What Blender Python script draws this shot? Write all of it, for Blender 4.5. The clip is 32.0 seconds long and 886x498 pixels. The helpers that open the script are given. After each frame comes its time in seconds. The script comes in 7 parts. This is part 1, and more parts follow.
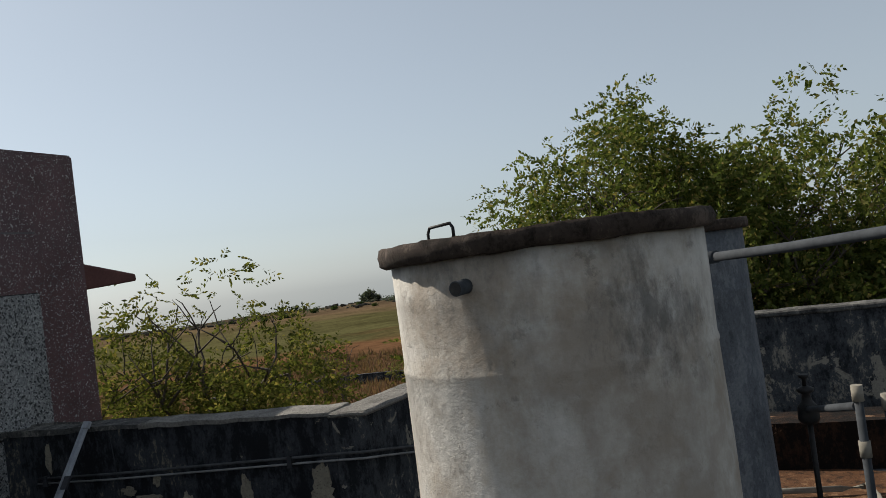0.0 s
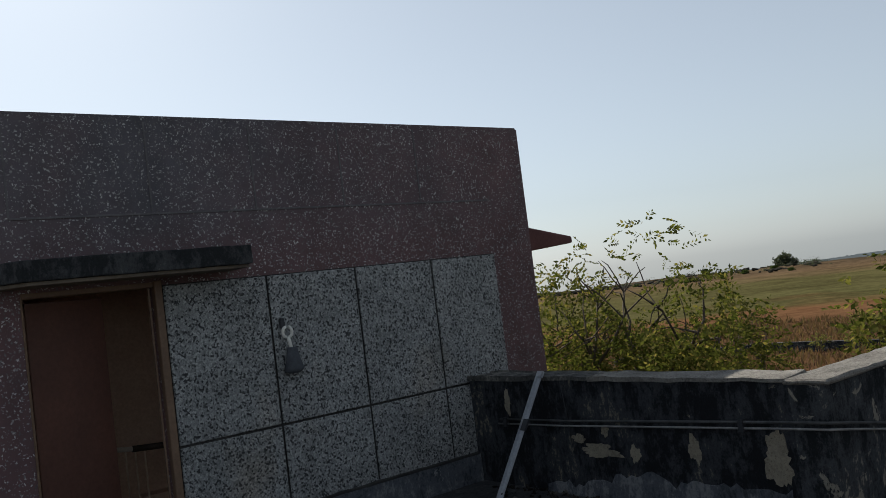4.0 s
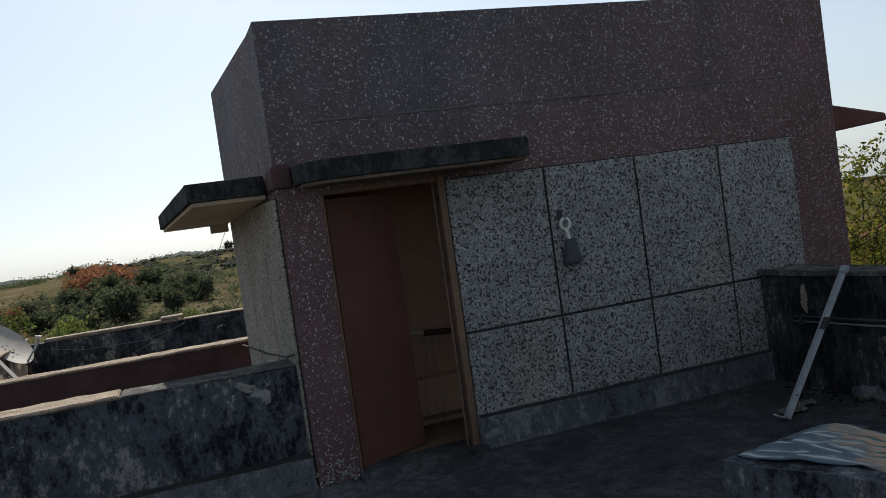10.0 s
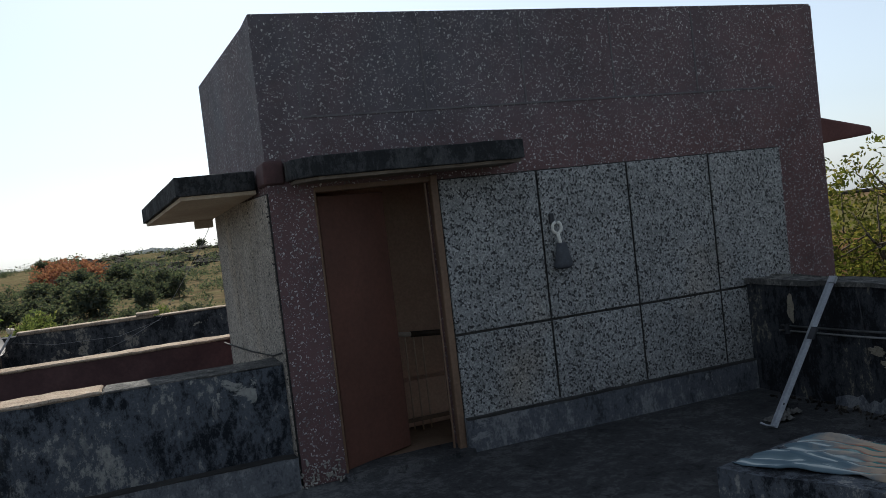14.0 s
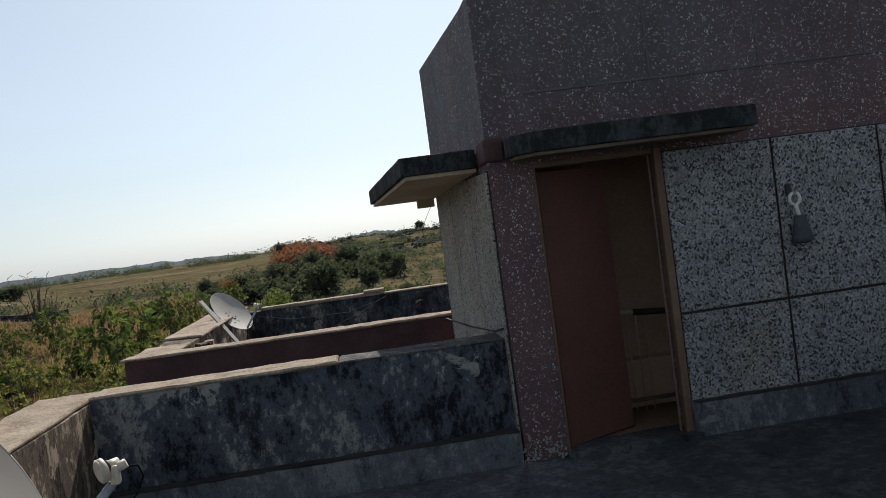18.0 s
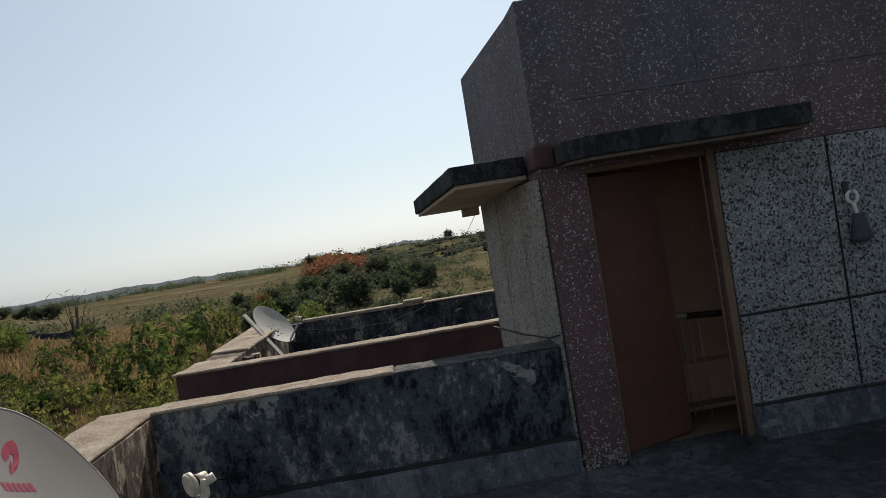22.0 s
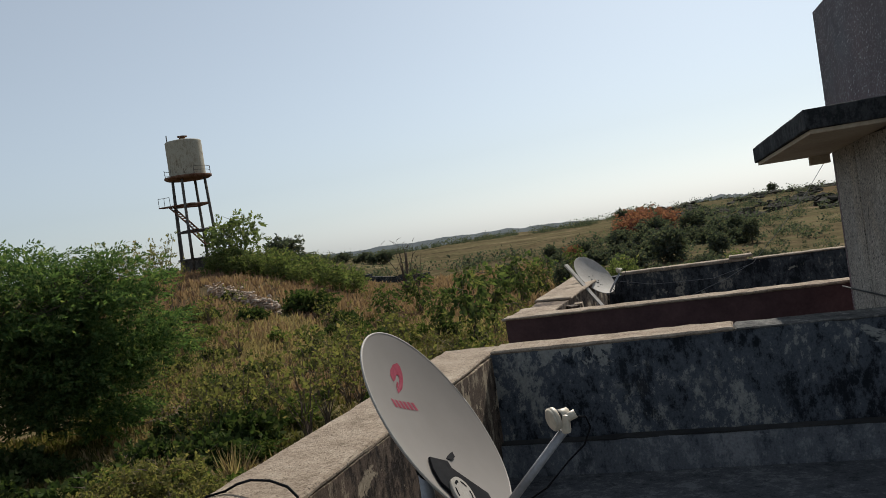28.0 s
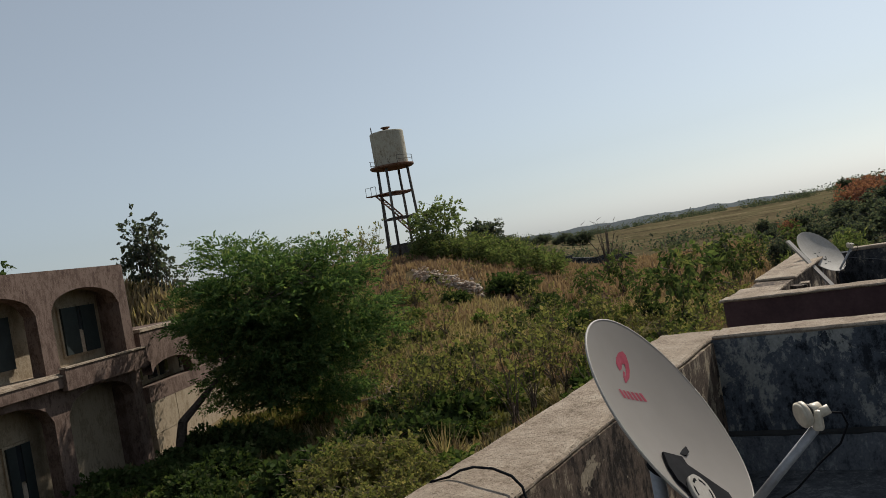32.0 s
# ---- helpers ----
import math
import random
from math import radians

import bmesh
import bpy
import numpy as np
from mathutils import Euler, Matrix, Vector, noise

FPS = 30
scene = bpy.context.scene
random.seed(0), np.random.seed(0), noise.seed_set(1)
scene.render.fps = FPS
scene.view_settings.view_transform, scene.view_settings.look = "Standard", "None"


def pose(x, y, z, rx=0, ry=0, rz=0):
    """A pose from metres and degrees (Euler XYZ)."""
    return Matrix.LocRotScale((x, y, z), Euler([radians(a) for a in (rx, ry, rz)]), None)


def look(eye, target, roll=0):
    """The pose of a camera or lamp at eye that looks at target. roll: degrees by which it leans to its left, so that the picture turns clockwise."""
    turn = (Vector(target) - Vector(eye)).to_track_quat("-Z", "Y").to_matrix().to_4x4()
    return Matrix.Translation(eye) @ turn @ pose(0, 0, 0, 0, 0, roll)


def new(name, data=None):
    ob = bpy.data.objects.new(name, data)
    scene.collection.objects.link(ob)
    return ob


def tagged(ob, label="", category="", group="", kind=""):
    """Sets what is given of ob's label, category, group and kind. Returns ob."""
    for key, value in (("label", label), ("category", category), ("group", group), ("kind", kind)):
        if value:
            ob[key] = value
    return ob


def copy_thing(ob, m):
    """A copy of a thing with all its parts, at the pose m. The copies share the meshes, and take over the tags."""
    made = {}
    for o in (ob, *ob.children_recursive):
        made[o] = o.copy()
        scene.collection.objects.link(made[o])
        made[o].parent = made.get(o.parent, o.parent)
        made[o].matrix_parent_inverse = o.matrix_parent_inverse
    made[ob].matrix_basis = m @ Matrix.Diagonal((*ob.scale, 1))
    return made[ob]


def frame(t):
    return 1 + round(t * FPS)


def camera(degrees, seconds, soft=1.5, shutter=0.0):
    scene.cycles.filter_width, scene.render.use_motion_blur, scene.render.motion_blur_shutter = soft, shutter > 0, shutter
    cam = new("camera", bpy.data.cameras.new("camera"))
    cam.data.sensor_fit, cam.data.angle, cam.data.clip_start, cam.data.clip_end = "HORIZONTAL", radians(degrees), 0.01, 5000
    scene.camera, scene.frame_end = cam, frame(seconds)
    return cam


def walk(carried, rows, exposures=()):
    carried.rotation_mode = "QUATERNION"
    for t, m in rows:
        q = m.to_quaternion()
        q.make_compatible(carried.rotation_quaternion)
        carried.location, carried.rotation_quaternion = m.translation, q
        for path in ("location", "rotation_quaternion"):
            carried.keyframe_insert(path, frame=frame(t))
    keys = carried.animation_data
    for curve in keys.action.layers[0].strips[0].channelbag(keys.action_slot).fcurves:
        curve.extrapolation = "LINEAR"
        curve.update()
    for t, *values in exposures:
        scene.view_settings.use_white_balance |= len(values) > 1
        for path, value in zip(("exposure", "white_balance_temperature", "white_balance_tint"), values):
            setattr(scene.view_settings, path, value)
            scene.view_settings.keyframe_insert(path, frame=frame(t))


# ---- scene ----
cam = camera(56.7, 32.0, soft=0.75)
PATH = [
    (0, (-0.655, -6.23, 1.799), (1.177, -5.429, 1.857), -7.5),
    (0.5, (-0.63, -6.166, 1.774), (1.09, -5.146, 1.826), -7.4),
    (1, (-0.702, -6.121, 1.787), (0.943, -4.984, 1.839), -7.1),
    (1.5, (-0.785, -6.07, 1.813), (0.769, -4.813, 1.893), -6.2),
    (2, (-0.825, -6.038, 1.848), (0.649, -4.69, 1.955), -6.1),
    (2.5, (-0.85, -6.032, 1.865), (0.554, -4.613, 1.995), -6.2),
    (3, (-0.86, -6.036, 1.855), (0.488, -4.565, 1.987), -6.1),
    (3.5, (-0.874, -6.041, 1.839), (0.425, -4.525, 1.967), -6.6),
    (4, (-0.871, -6.04, 1.818), (0.376, -4.479, 1.912), -7.1),
    (4.5, (-0.896, -6.017, 1.815), (0.303, -4.417, 1.862), -7.2),
    (6.5, (-0.848, -5.875, 1.85), (0.3, -4.238, 1.869), -6.2),
    (7, (-0.846, -5.894, 1.84), (0.328, -4.274, 1.873), -6.5),
    (7.5, (-0.884, -5.907, 1.859), (0.327, -4.317, 1.914), -7.2),
    (8, (-0.867, -5.953, 1.85), (0.22, -4.277, 1.935), -8.5),
    (8.5, (-0.882, -5.956, 1.822), (0.041, -4.183, 1.891), -8.7),
    (9, (-0.885, -5.947, 1.826), (-0.089, -4.113, 1.836), -8.1),
    (9.5, (-0.871, -5.945, 1.815), (-0.16, -4.076, 1.781), -7.7),
    (10, (-0.845, -5.922, 1.822), (-0.196, -4.031, 1.741), -8.0),
    (10.5, (-0.881, -5.897, 1.828), (-0.244, -4.004, 1.735), -8.3),
    (11, (-0.952, -5.864, 1.827), (-0.289, -3.979, 1.738), -7.4),
    (11.5, (-1.03, -5.835, 1.816), (-0.391, -3.941, 1.747), -6.7),
    (12, (-1.085, -5.834, 1.814), (-0.459, -3.935, 1.751), -6.5),
    (12.5, (-1.005, -5.852, 1.818), (-0.378, -3.954, 1.765), -6.3),
    (13, (-0.958, -5.824, 1.814), (-0.32, -3.93, 1.756), -6.1),
    (13.5, (-0.944, -5.819, 1.811), (-0.282, -3.934, 1.734), -6.4),
    (14, (-0.955, -5.83, 1.819), (-0.246, -3.962, 1.738), -6.5),
    (14.5, (-0.972, -5.829, 1.814), (-0.242, -3.969, 1.735), -6.4),
    (16.5, (-0.972, -5.83, 1.811), (-0.285, -3.952, 1.753), -7.1),
    (17, (-0.983, -5.805, 1.8), (-0.364, -3.904, 1.741), -7.1),
    (17.5, (-0.986, -5.802, 1.806), (-0.541, -3.853, 1.75), -6.7),
    (18, (-0.997, -5.777, 1.793), (-0.79, -3.788, 1.728), -7.6),
    (18.5, (-0.988, -5.775, 1.791), (-0.863, -3.781, 1.702), -8.4),
    (19, (-0.959, -5.781, 1.798), (-0.629, -3.811, 1.703), -8.0),
    (19.5, (-0.976, -5.803, 1.808), (-0.382, -3.894, 1.733), -6.7),
    (20, (-0.956, -5.756, 1.794), (-0.145, -3.93, 1.713), -6.1),
    (20.5, (-0.917, -5.759, 1.793), (0.025, -3.997, 1.699), -6.6),
    (21, (-0.983, -5.767, 1.812), (-0.191, -3.931, 1.746), -7.4),
    (21.5, (-1.102, -5.754, 1.817), (-0.684, -3.799, 1.779), -8.0),
    (22, (-1.168, -5.758, 1.817), (-1.027, -3.763, 1.783), -9.1),
    (22.5, (-1.189, -5.775, 1.811), (-1.195, -3.775, 1.783), -9.4),
    (23, (-1.205, -5.798, 1.809), (-1.324, -3.802, 1.794), -9.4),
    (23.5, (-1.267, -5.848, 1.822), (-1.608, -3.877, 1.81), -11.0),
    (24, (-1.307, -5.838, 1.816), (-1.943, -3.942, 1.794), -11.8),
    (24.5, (-1.253, -5.764, 1.796), (-2.102, -3.953, 1.75), -11.4),
    (26.5, (-1.297, -5.767, 1.808), (-2.085, -3.929, 1.791), -8.6),
    (27, (-1.3, -5.778, 1.818), (-1.994, -3.903, 1.786), -8.6),
    (27.5, (-1.332, -5.785, 1.815), (-1.971, -3.889, 1.785), -8.6),
    (28, (-1.352, -5.764, 1.811), (-1.955, -3.858, 1.78), -8.4),
    (28.5, (-1.295, -5.661, 1.811), (-2.04, -3.805, 1.798), -7.4),
    (29, (-1.283, -5.577, 1.789), (-2.144, -3.771, 1.783), -7.8),
    (29.5, (-1.333, -5.61, 1.811), (-2.236, -3.825, 1.801), -8.2),
    (30, (-1.367, -5.644, 1.809), (-2.295, -3.873, 1.799), -8.2),
    (30.5, (-1.382, -5.643, 1.81), (-2.302, -3.868, 1.792), -8.1),
    (31, (-1.383, -5.65, 1.812), (-2.292, -3.868, 1.783), -8.2),
    (31.5, (-1.39, -5.656, 1.83), (-2.296, -3.873, 1.816), -9.2),
    (32, (-1.459, -5.695, 1.831), (-2.501, -3.988, 1.834), -10.1),
]
EXPOSURES = [(0, 0.06, 6640, 10), (1, 0.21, 6800, 10), (2, 0.14, 6700, 10), (4, 0.12, 6560, 10), (7, 0.10, 6500, 10), (9, 0.14, 6440, 10), (11, 0.24, 6360, 10), (14, 0.37, 6300, 10), (17, 0.22, 6320, 10), (18, 0.14, 6330, 10), (19, 0.17, 6340, 10), (20.5, 0.56, 6420, 10), (21, 0.64, 6400, 10), (21.5, 0.28, 6380, 10), (22, -0.02, 6413, 10), (23, -0.06, 6440, 10), (24, -0.12, 6440, 10), (27, -0.02, 6440, 10), (28, -0.01, 6460, 10), (32, -0.13, 6500, 10)]
walk(cam, [(t, look(eye, target, roll)) for t, eye, target, roll in PATH], EXPOSURES)

# ---------------------------------------------------------------- world and light
SUN_AZ, SUN_EL = 8.0, 40.5
world = bpy.data.worlds.new("world")
scene.world = world
world.use_nodes = True
wn = world.node_tree.nodes
sky = wn.new("ShaderNodeTexSky")
sky.sky_type = "NISHITA"
sky.sun_disc = False
sky.sun_elevation, sky.sun_rotation = radians(SUN_EL), radians(SUN_AZ)
sky.air_density, sky.dust_density, sky.ozone_density = 1.0, 1.0, 2.0
wn["Background"].inputs["Strength"].default_value = 0.10
haze = wn.new("ShaderNodeMix")  # pale dry-season haze over the clear sky
haze.data_type = "RGBA"
haze.inputs[0].default_value = 0.31
haze.inputs[7].default_value = (4.1, 4.7, 5.2, 1)
pale = wn.new("ShaderNodeHueSaturation")
pale.inputs["Saturation"].default_value = 0.46
world.node_tree.links.new(sky.outputs[0], pale.inputs["Color"])
tint = wn.new("ShaderNodeMix")
tint.data_type, tint.blend_type = "RGBA", "MULTIPLY"
tint.inputs[0].default_value = 1.0
tint.inputs[7].default_value = (0.92, 1.0, 1.06, 1)
world.node_tree.links.new(pale.outputs[0], tint.inputs[6])
world.node_tree.links.new(tint.outputs[2], haze.inputs[6])
world.node_tree.links.new(haze.outputs[2], wn["Background"].inputs["Color"])
sun = new("sun", bpy.data.lights.new("sun", "SUN"))
sun.data.energy, sun.data.angle, sun.data.color = 5.0, radians(0.55), (1.0, 0.94, 0.84)
sun_way = Vector((math.sin(radians(SUN_AZ)) * math.cos(radians(SUN_EL)), math.cos(radians(SUN_AZ)) * math.cos(radians(SUN_EL)), math.sin(radians(SUN_EL))))
sun.matrix_world = look(sun_way * 50, (0, 0, 0))


# ---------------------------------------------------------------- materials
class Mat:
    """A small builder for node materials."""

    def __init__(self, name, rough=0.85, metal=0.0, spec=0.3):
        self.m = bpy.data.materials.new(name)
        self.m.use_nodes = True
        self.t = self.m.node_tree
        self.b = self.t.nodes["Principled BSDF"]
        self.b.inputs["Roughness"].default_value = rough
        self.b.inputs["Metallic"].default_value = metal
        self.b.inputs["Specular IOR Level"].default_value = spec
        self.geo = self.n("ShaderNodeNewGeometry")
        self.pos = self.geo.outputs["Position"]

    def n(self, kind, **kw):
        node = self.t.nodes.new(kind)
        for k, v in kw.items():
            node.inputs[k].default_value = v
        return node

    def link(self, a, b):
        self.t.links.new(a, b)

    def local(self):
        self.pos = self.n("ShaderNodeTexCoord").outputs["Object"]
        return self

    def squash(self, x, y, z):
        node = self.n("ShaderNodeMapping")
        node.inputs["Scale"].default_value = (x, y, z)
        self.link(self.pos, node.inputs["Vector"])
        return node.outputs[0]

    def noise(self, scale, detail=4.0, rough=0.6, at=None, distortion=0.0):
        node = self.n("ShaderNodeTexNoise", Scale=scale, Detail=detail, Roughness=rough, Distortion=distortion)
        self.link(at or self.pos, node.inputs["Vector"])
        return node.outputs["Fac"]

    def cells(self, scale, out="Color", randomness=1.0, at=None, feature="F1"):
        node = self.n("ShaderNodeTexVoronoi", Scale=scale, Randomness=randomness)
        node.feature = feature
        self.link(at or self.pos, node.inputs["Vector"])
        return node.outputs[out]

    def ramp(self, fac, *stops):
        node = self.n("ShaderNodeValToRGB")
        el = node.color_ramp.elements
        while len(el) < len(stops):
            el.new(0.5)
        for e, (p, c) in zip(el, stops):
            e.position = p
            e.color = (*((c,) * 3 if isinstance(c, (int, float)) else c), 1)
        self.link(fac, node.inputs[0])
        return node.outputs[0]

    def mix(self, fac, a, b, blend="MIX"):
        node = self.t.nodes.new("ShaderNodeMix")
        node.data_type, node.blend_type = "RGBA", blend
        for value, sock in ((fac, node.inputs[0]), (a, node.inputs[6]), (b, node.inputs[7])):
            if isinstance(value, (int, float)):
                sock.default_value = value
            elif isinstance(value, tuple):
                sock.default_value = (*value, 1)
            else:
                self.link(value, sock)
        return node.outputs[2]

    def math(self, op, a, b=0.0, c=0.0):
        node = self.t.nodes.new("ShaderNodeMath")
        node.operation = op
        for value, sock in zip((a, b, c), node.inputs):
            if isinstance(value, (int, float)):
                sock.default_value = value
            else:
                self.link(value, sock)
        return node.outputs[0]

    def axis(self, which):
        node = self.n("ShaderNodeSeparateXYZ")
        self.link(self.pos, node.inputs[0])
        return node.outputs[which]

    def rand(self):
        return self.n("ShaderNodeObjectInfo").outputs["Random"]

    def island(self):
        return self.geo.outputs["Random Per Island"]

    def color(self, c):
        if isinstance(c, tuple):
            self.b.inputs["Base Color"].default_value = (*c, 1)
        else:
            self.link(c, self.b.inputs["Base Color"])
        return self

    def roughness(self, r):
        self.link(r, self.b.inputs["Roughness"])
        return self

    def bump(self, height, strength=0.4, distance=0.01):
        node = self.n("ShaderNodeBump", Strength=strength, Distance=distance)
        self.link(height, node.inputs["Height"])
        self.link(node.outputs[0], self.b.inputs["Normal"])
        return self


def chips_red():
    """Maroon cement render with white marble chips; veiling glare greys its colour in broad patches."""
    m = Mat("maroon_chip_render", 0.75)
    base = m.ramp(m.noise(3.0, 6), (0.3, (0.098, 0.057, 0.060)), (0.7, (0.165, 0.088, 0.089)))
    # glare painted into the render: greyer towards the top and the west
    glare_veil = m.ramp(m.noise(0.55, 5, 0.6, m.squash(1, 1, 1.3)), (0.40, 0.55), (0.58, 1.0))
    lift = m.math("MINIMUM", m.math("MAXIMUM", m.math("MULTIPLY", m.math("SUBTRACT", m.math("ADD", m.axis(2), m.math("MULTIPLY", m.noise(1.5, 6), 0.9)), 2.45), 1.6), 0.10), 1.0)
    aside = m.math("MINIMUM", m.math("MAXIMUM", m.math("SUBTRACT", 1.35, m.math("MULTIPLY", m.axis(0), 0.22)), 0.30), 1.0)
    glare_veil = m.math("MULTIPLY", m.math("MULTIPLY", glare_veil, lift), aside)
    base = m.mix(glare_veil, base, m.ramp(m.noise(5.0, 6, 0.7), (0.3, (0.078, 0.073, 0.085)), (0.7, (0.125, 0.116, 0.132))))
    bent = m.n("ShaderNodeVectorMath")
    bent.operation = "ADD"
    warp = m.n("ShaderNodeTexNoise", Scale=34.0, Detail=2.0)
    m.link(m.pos, warp.inputs["Vector"])
    small = m.n("ShaderNodeVectorMath")
    small.operation = "SCALE"
    small.inputs["Scale"].default_value = 0.030
    m.link(warp.outputs["Color"], small.inputs[0])
    m.link(m.pos, bent.inputs[0])
    m.link(small.outputs[0], bent.inputs[1])
    col, relief = base, None
    for size, shape, share in ((72, (1.0, 1.0, 0.55), 0.69), (80, (0.55, 0.55, 1.0), 0.71), (125, (1.0, 1.0, 0.8), 0.77)):
        at = m.n("ShaderNodeMapping")
        at.inputs["Scale"].default_value = shape
        at.inputs["Rotation"].default_value = (0.0, radians(33 if size < 76 else -24), 0.0)
        m.link(bent.outputs[0], at.inputs["Vector"])
        pick = m.n("ShaderNodeSeparateColor")
        m.link(m.cells(size, at=at.outputs[0]), pick.inputs[0])
        core = m.math("LESS_THAN", m.cells(size, "Distance", at=at.outputs[0]), 0.40)
        sparse = m.math("ADD", pick.outputs[0], m.math("MULTIPLY", m.math("SUBTRACT", m.noise(1.6, 3), 0.5), 0.22))
        chip = m.math("MULTIPLY", m.math("GREATER_THAN", sparse, share + 0.085), core)
        col = m.mix(chip, col, m.ramp(pick.outputs[1], (0.0, (0.10, 0.09, 0.09)), (0.55, (0.24, 0.23, 0.23)), (1.0, (0.54, 0.525, 0.51))))
        relief = chip if relief is None else m.math("MAXIMUM", relief, chip)
    dirt = m.ramp(m.noise(1.0, 5, 0.7, m.squash(1, 1, 0.3)), (0.38, 0.74), (0.62, 1.0))
    m.color(m.mix(1.0, col, dirt, "MULTIPLY"))
    return m.bump(m.math("ADD", m.noise(120, 2), m.math("MULTIPLY", relief, 0.6)), 0.5, 0.006).m


def chips_grey(name="grey_pebble_dash", warm=(1.0, 1.0, 1.0), dark=0.25):
    """Pale pebble-dash panels with dark gaps between the chips."""
    m = Mat(name, 0.8)
    pick = m.n("ShaderNodeSeparateColor")
    m.link(m.cells(80, at=m.squash(1, 1, 0.85)), pick.inputs[0])
    tone = m.ramp(pick.outputs[0], (0.0, (0.038, 0.039, 0.041)), (dark * 0.63, (0.075, 0.077, 0.080)), (dark, (0.22, 0.225, 0.225)), (0.7, (0.335, 0.345, 0.345)), (1.0, (0.47, 0.475, 0.46)))
    fine = m.ramp(m.cells(150, "Distance"), (0.2, 1.0), (0.75, 0.55))
    tone = m.mix(1.0, tone, fine, "MULTIPLY")
    dirt = m.ramp(m.noise(1.7, 6, 0.7), (0.3, 0.68), (0.65, 1.06))
    rusty = m.ramp(m.noise(0.9, 5, 0.6, m.squash(1, 1, 0.6)), (0.60, (1.0, 1.0, 1.0)), (0.74, (1.04, 0.95, 0.86)))
    tone = m.mix(1.0, m.mix(1.0, tone, dirt, "MULTIPLY"), rusty, "MULTIPLY")
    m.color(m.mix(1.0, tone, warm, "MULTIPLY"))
    return m.bump(m.cells(80, "Distance", at=m.squash(1, 1, 0.85)), 0.6, 0.006).m


def m_mid(a, b):
    return tuple((p + q) / 2 for p, q in zip(a, b))


def plaster(name, dark, mid, light, amount=0.5, streak=0.35, worn=0.6, low=1.0, peel=None, dark_round=None):
    """Old lime plaster with black algae, vertical runs and flaked pale patches; peel: the heights where it flakes most."""
    m = Mat(name, 0.93, spec=0.15)
    big = m.noise(2.0, 5, 0.65)
    runs = m.noise(7.0, 10, 0.78, m.squash(1, 1, streak))
    fine = m.noise(21.0, 9, 0.78, m.squash(1, 1, 0.7))
    mass = m.math("ADD", m.math("ADD", m.math("MULTIPLY", big, 0.30), m.math("MULTIPLY", runs, 0.40)), m.math("MULTIPLY", fine, 0.30))
    col = m.ramp(mass, (amount - 0.055, dark), (amount - 0.004, mid), (amount + 0.030, mid), (amount + 0.042, m_mid(mid, light)), (amount + 0.075, light))
    flake = m.ramp(m.noise(2.4, 10, 0.66, m.squash(1, 1, low), distortion=0.6), (worn, 0.0), (worn + 0.012, 1.0))
    if peel:
        flake = m.math("MULTIPLY", flake, m.ramp(m.math("ADD", m.axis(2), m.math("MULTIPLY", m.math("SUBTRACT", m.noise(5, 4), 0.5), 0.5)), (peel[0], 0.0), (peel[1], 1.0)))
    col = m.mix(flake, col, light)
    soot = m.ramp(m.noise(4.0, 9, 0.75, m.squash(1, 1, 0.5)), (0.58, 0.0), (0.64, 0.85))
    col = m.mix(soot, col, dark)
    # darkens the colour round a given centre, out to a ragged edge
    if dark_round:
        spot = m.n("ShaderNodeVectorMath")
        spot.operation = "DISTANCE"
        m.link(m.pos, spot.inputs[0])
        spot.inputs[1].default_value = dark_round[:3]
        ring = m.math("DIVIDE", m.math("ADD", spot.outputs["Value"], m.math("MULTIPLY", m.math("SUBTRACT", m.noise(1.1, 7, 0.65), 0.5), 2.2)), dark_round[3])
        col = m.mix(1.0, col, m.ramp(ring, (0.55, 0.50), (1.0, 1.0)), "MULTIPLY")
    grain = m.ramp(m.noise(60, 3), (0.3, 0.7), (0.7, 1.0))
    m.color(m.mix(1.0, col, grain, "MULTIPLY"))
    return m.bump(m.math("ADD", m.math("MULTIPLY", runs, 1.2), m.math("ADD", fine, m.math("MULTIPLY", flake, -0.25))), 0.6, 0.014).m


def gritty(name, dark, mid, light):
    """Weathered cement with coarse sand grain, pits and broad stains."""
    m = Mat(name, 0.95, spec=0.12)
    stain = m.noise(3.2, 7, 0.7)
    grit = m.noise(38.0, 6, 0.8)
    mass = m.math("ADD", m.math("MULTIPLY", stain, 0.5), m.math("MULTIPLY", grit, 0.5))
    col = m.ramp(mass, (0.37, dark), (0.47, mid), (0.60, light))
    pits = m.ramp(m.noise(85.0, 4, 0.7), (0.34, 0.35), (0.44, 1.0))
    m.color(m.mix(1.0, col, pits, "MULTIPLY"))
    return m.bump(m.math("ADD", grit, m.math("MULTIPLY", pits, 0.4)), 0.9, 0.012).m


def two_tone(name, a, b, scale=3.0, fine=40.0, rough=0.85, metal=0.0, bump=0.3, spec=0.3):
    m = Mat(name, rough, metal, spec)
    col = m.ramp(m.noise(scale, 6, 0.65), (0.33, a), (0.67, b))
    m.color(m.mix(1.0, col, m.ramp(m.noise(fine, 3), (0.3, 0.78), (0.7, 1.0)), "MULTIPLY"))
    return m.bump(m.noise(fine, 3), bump, 0.004).m


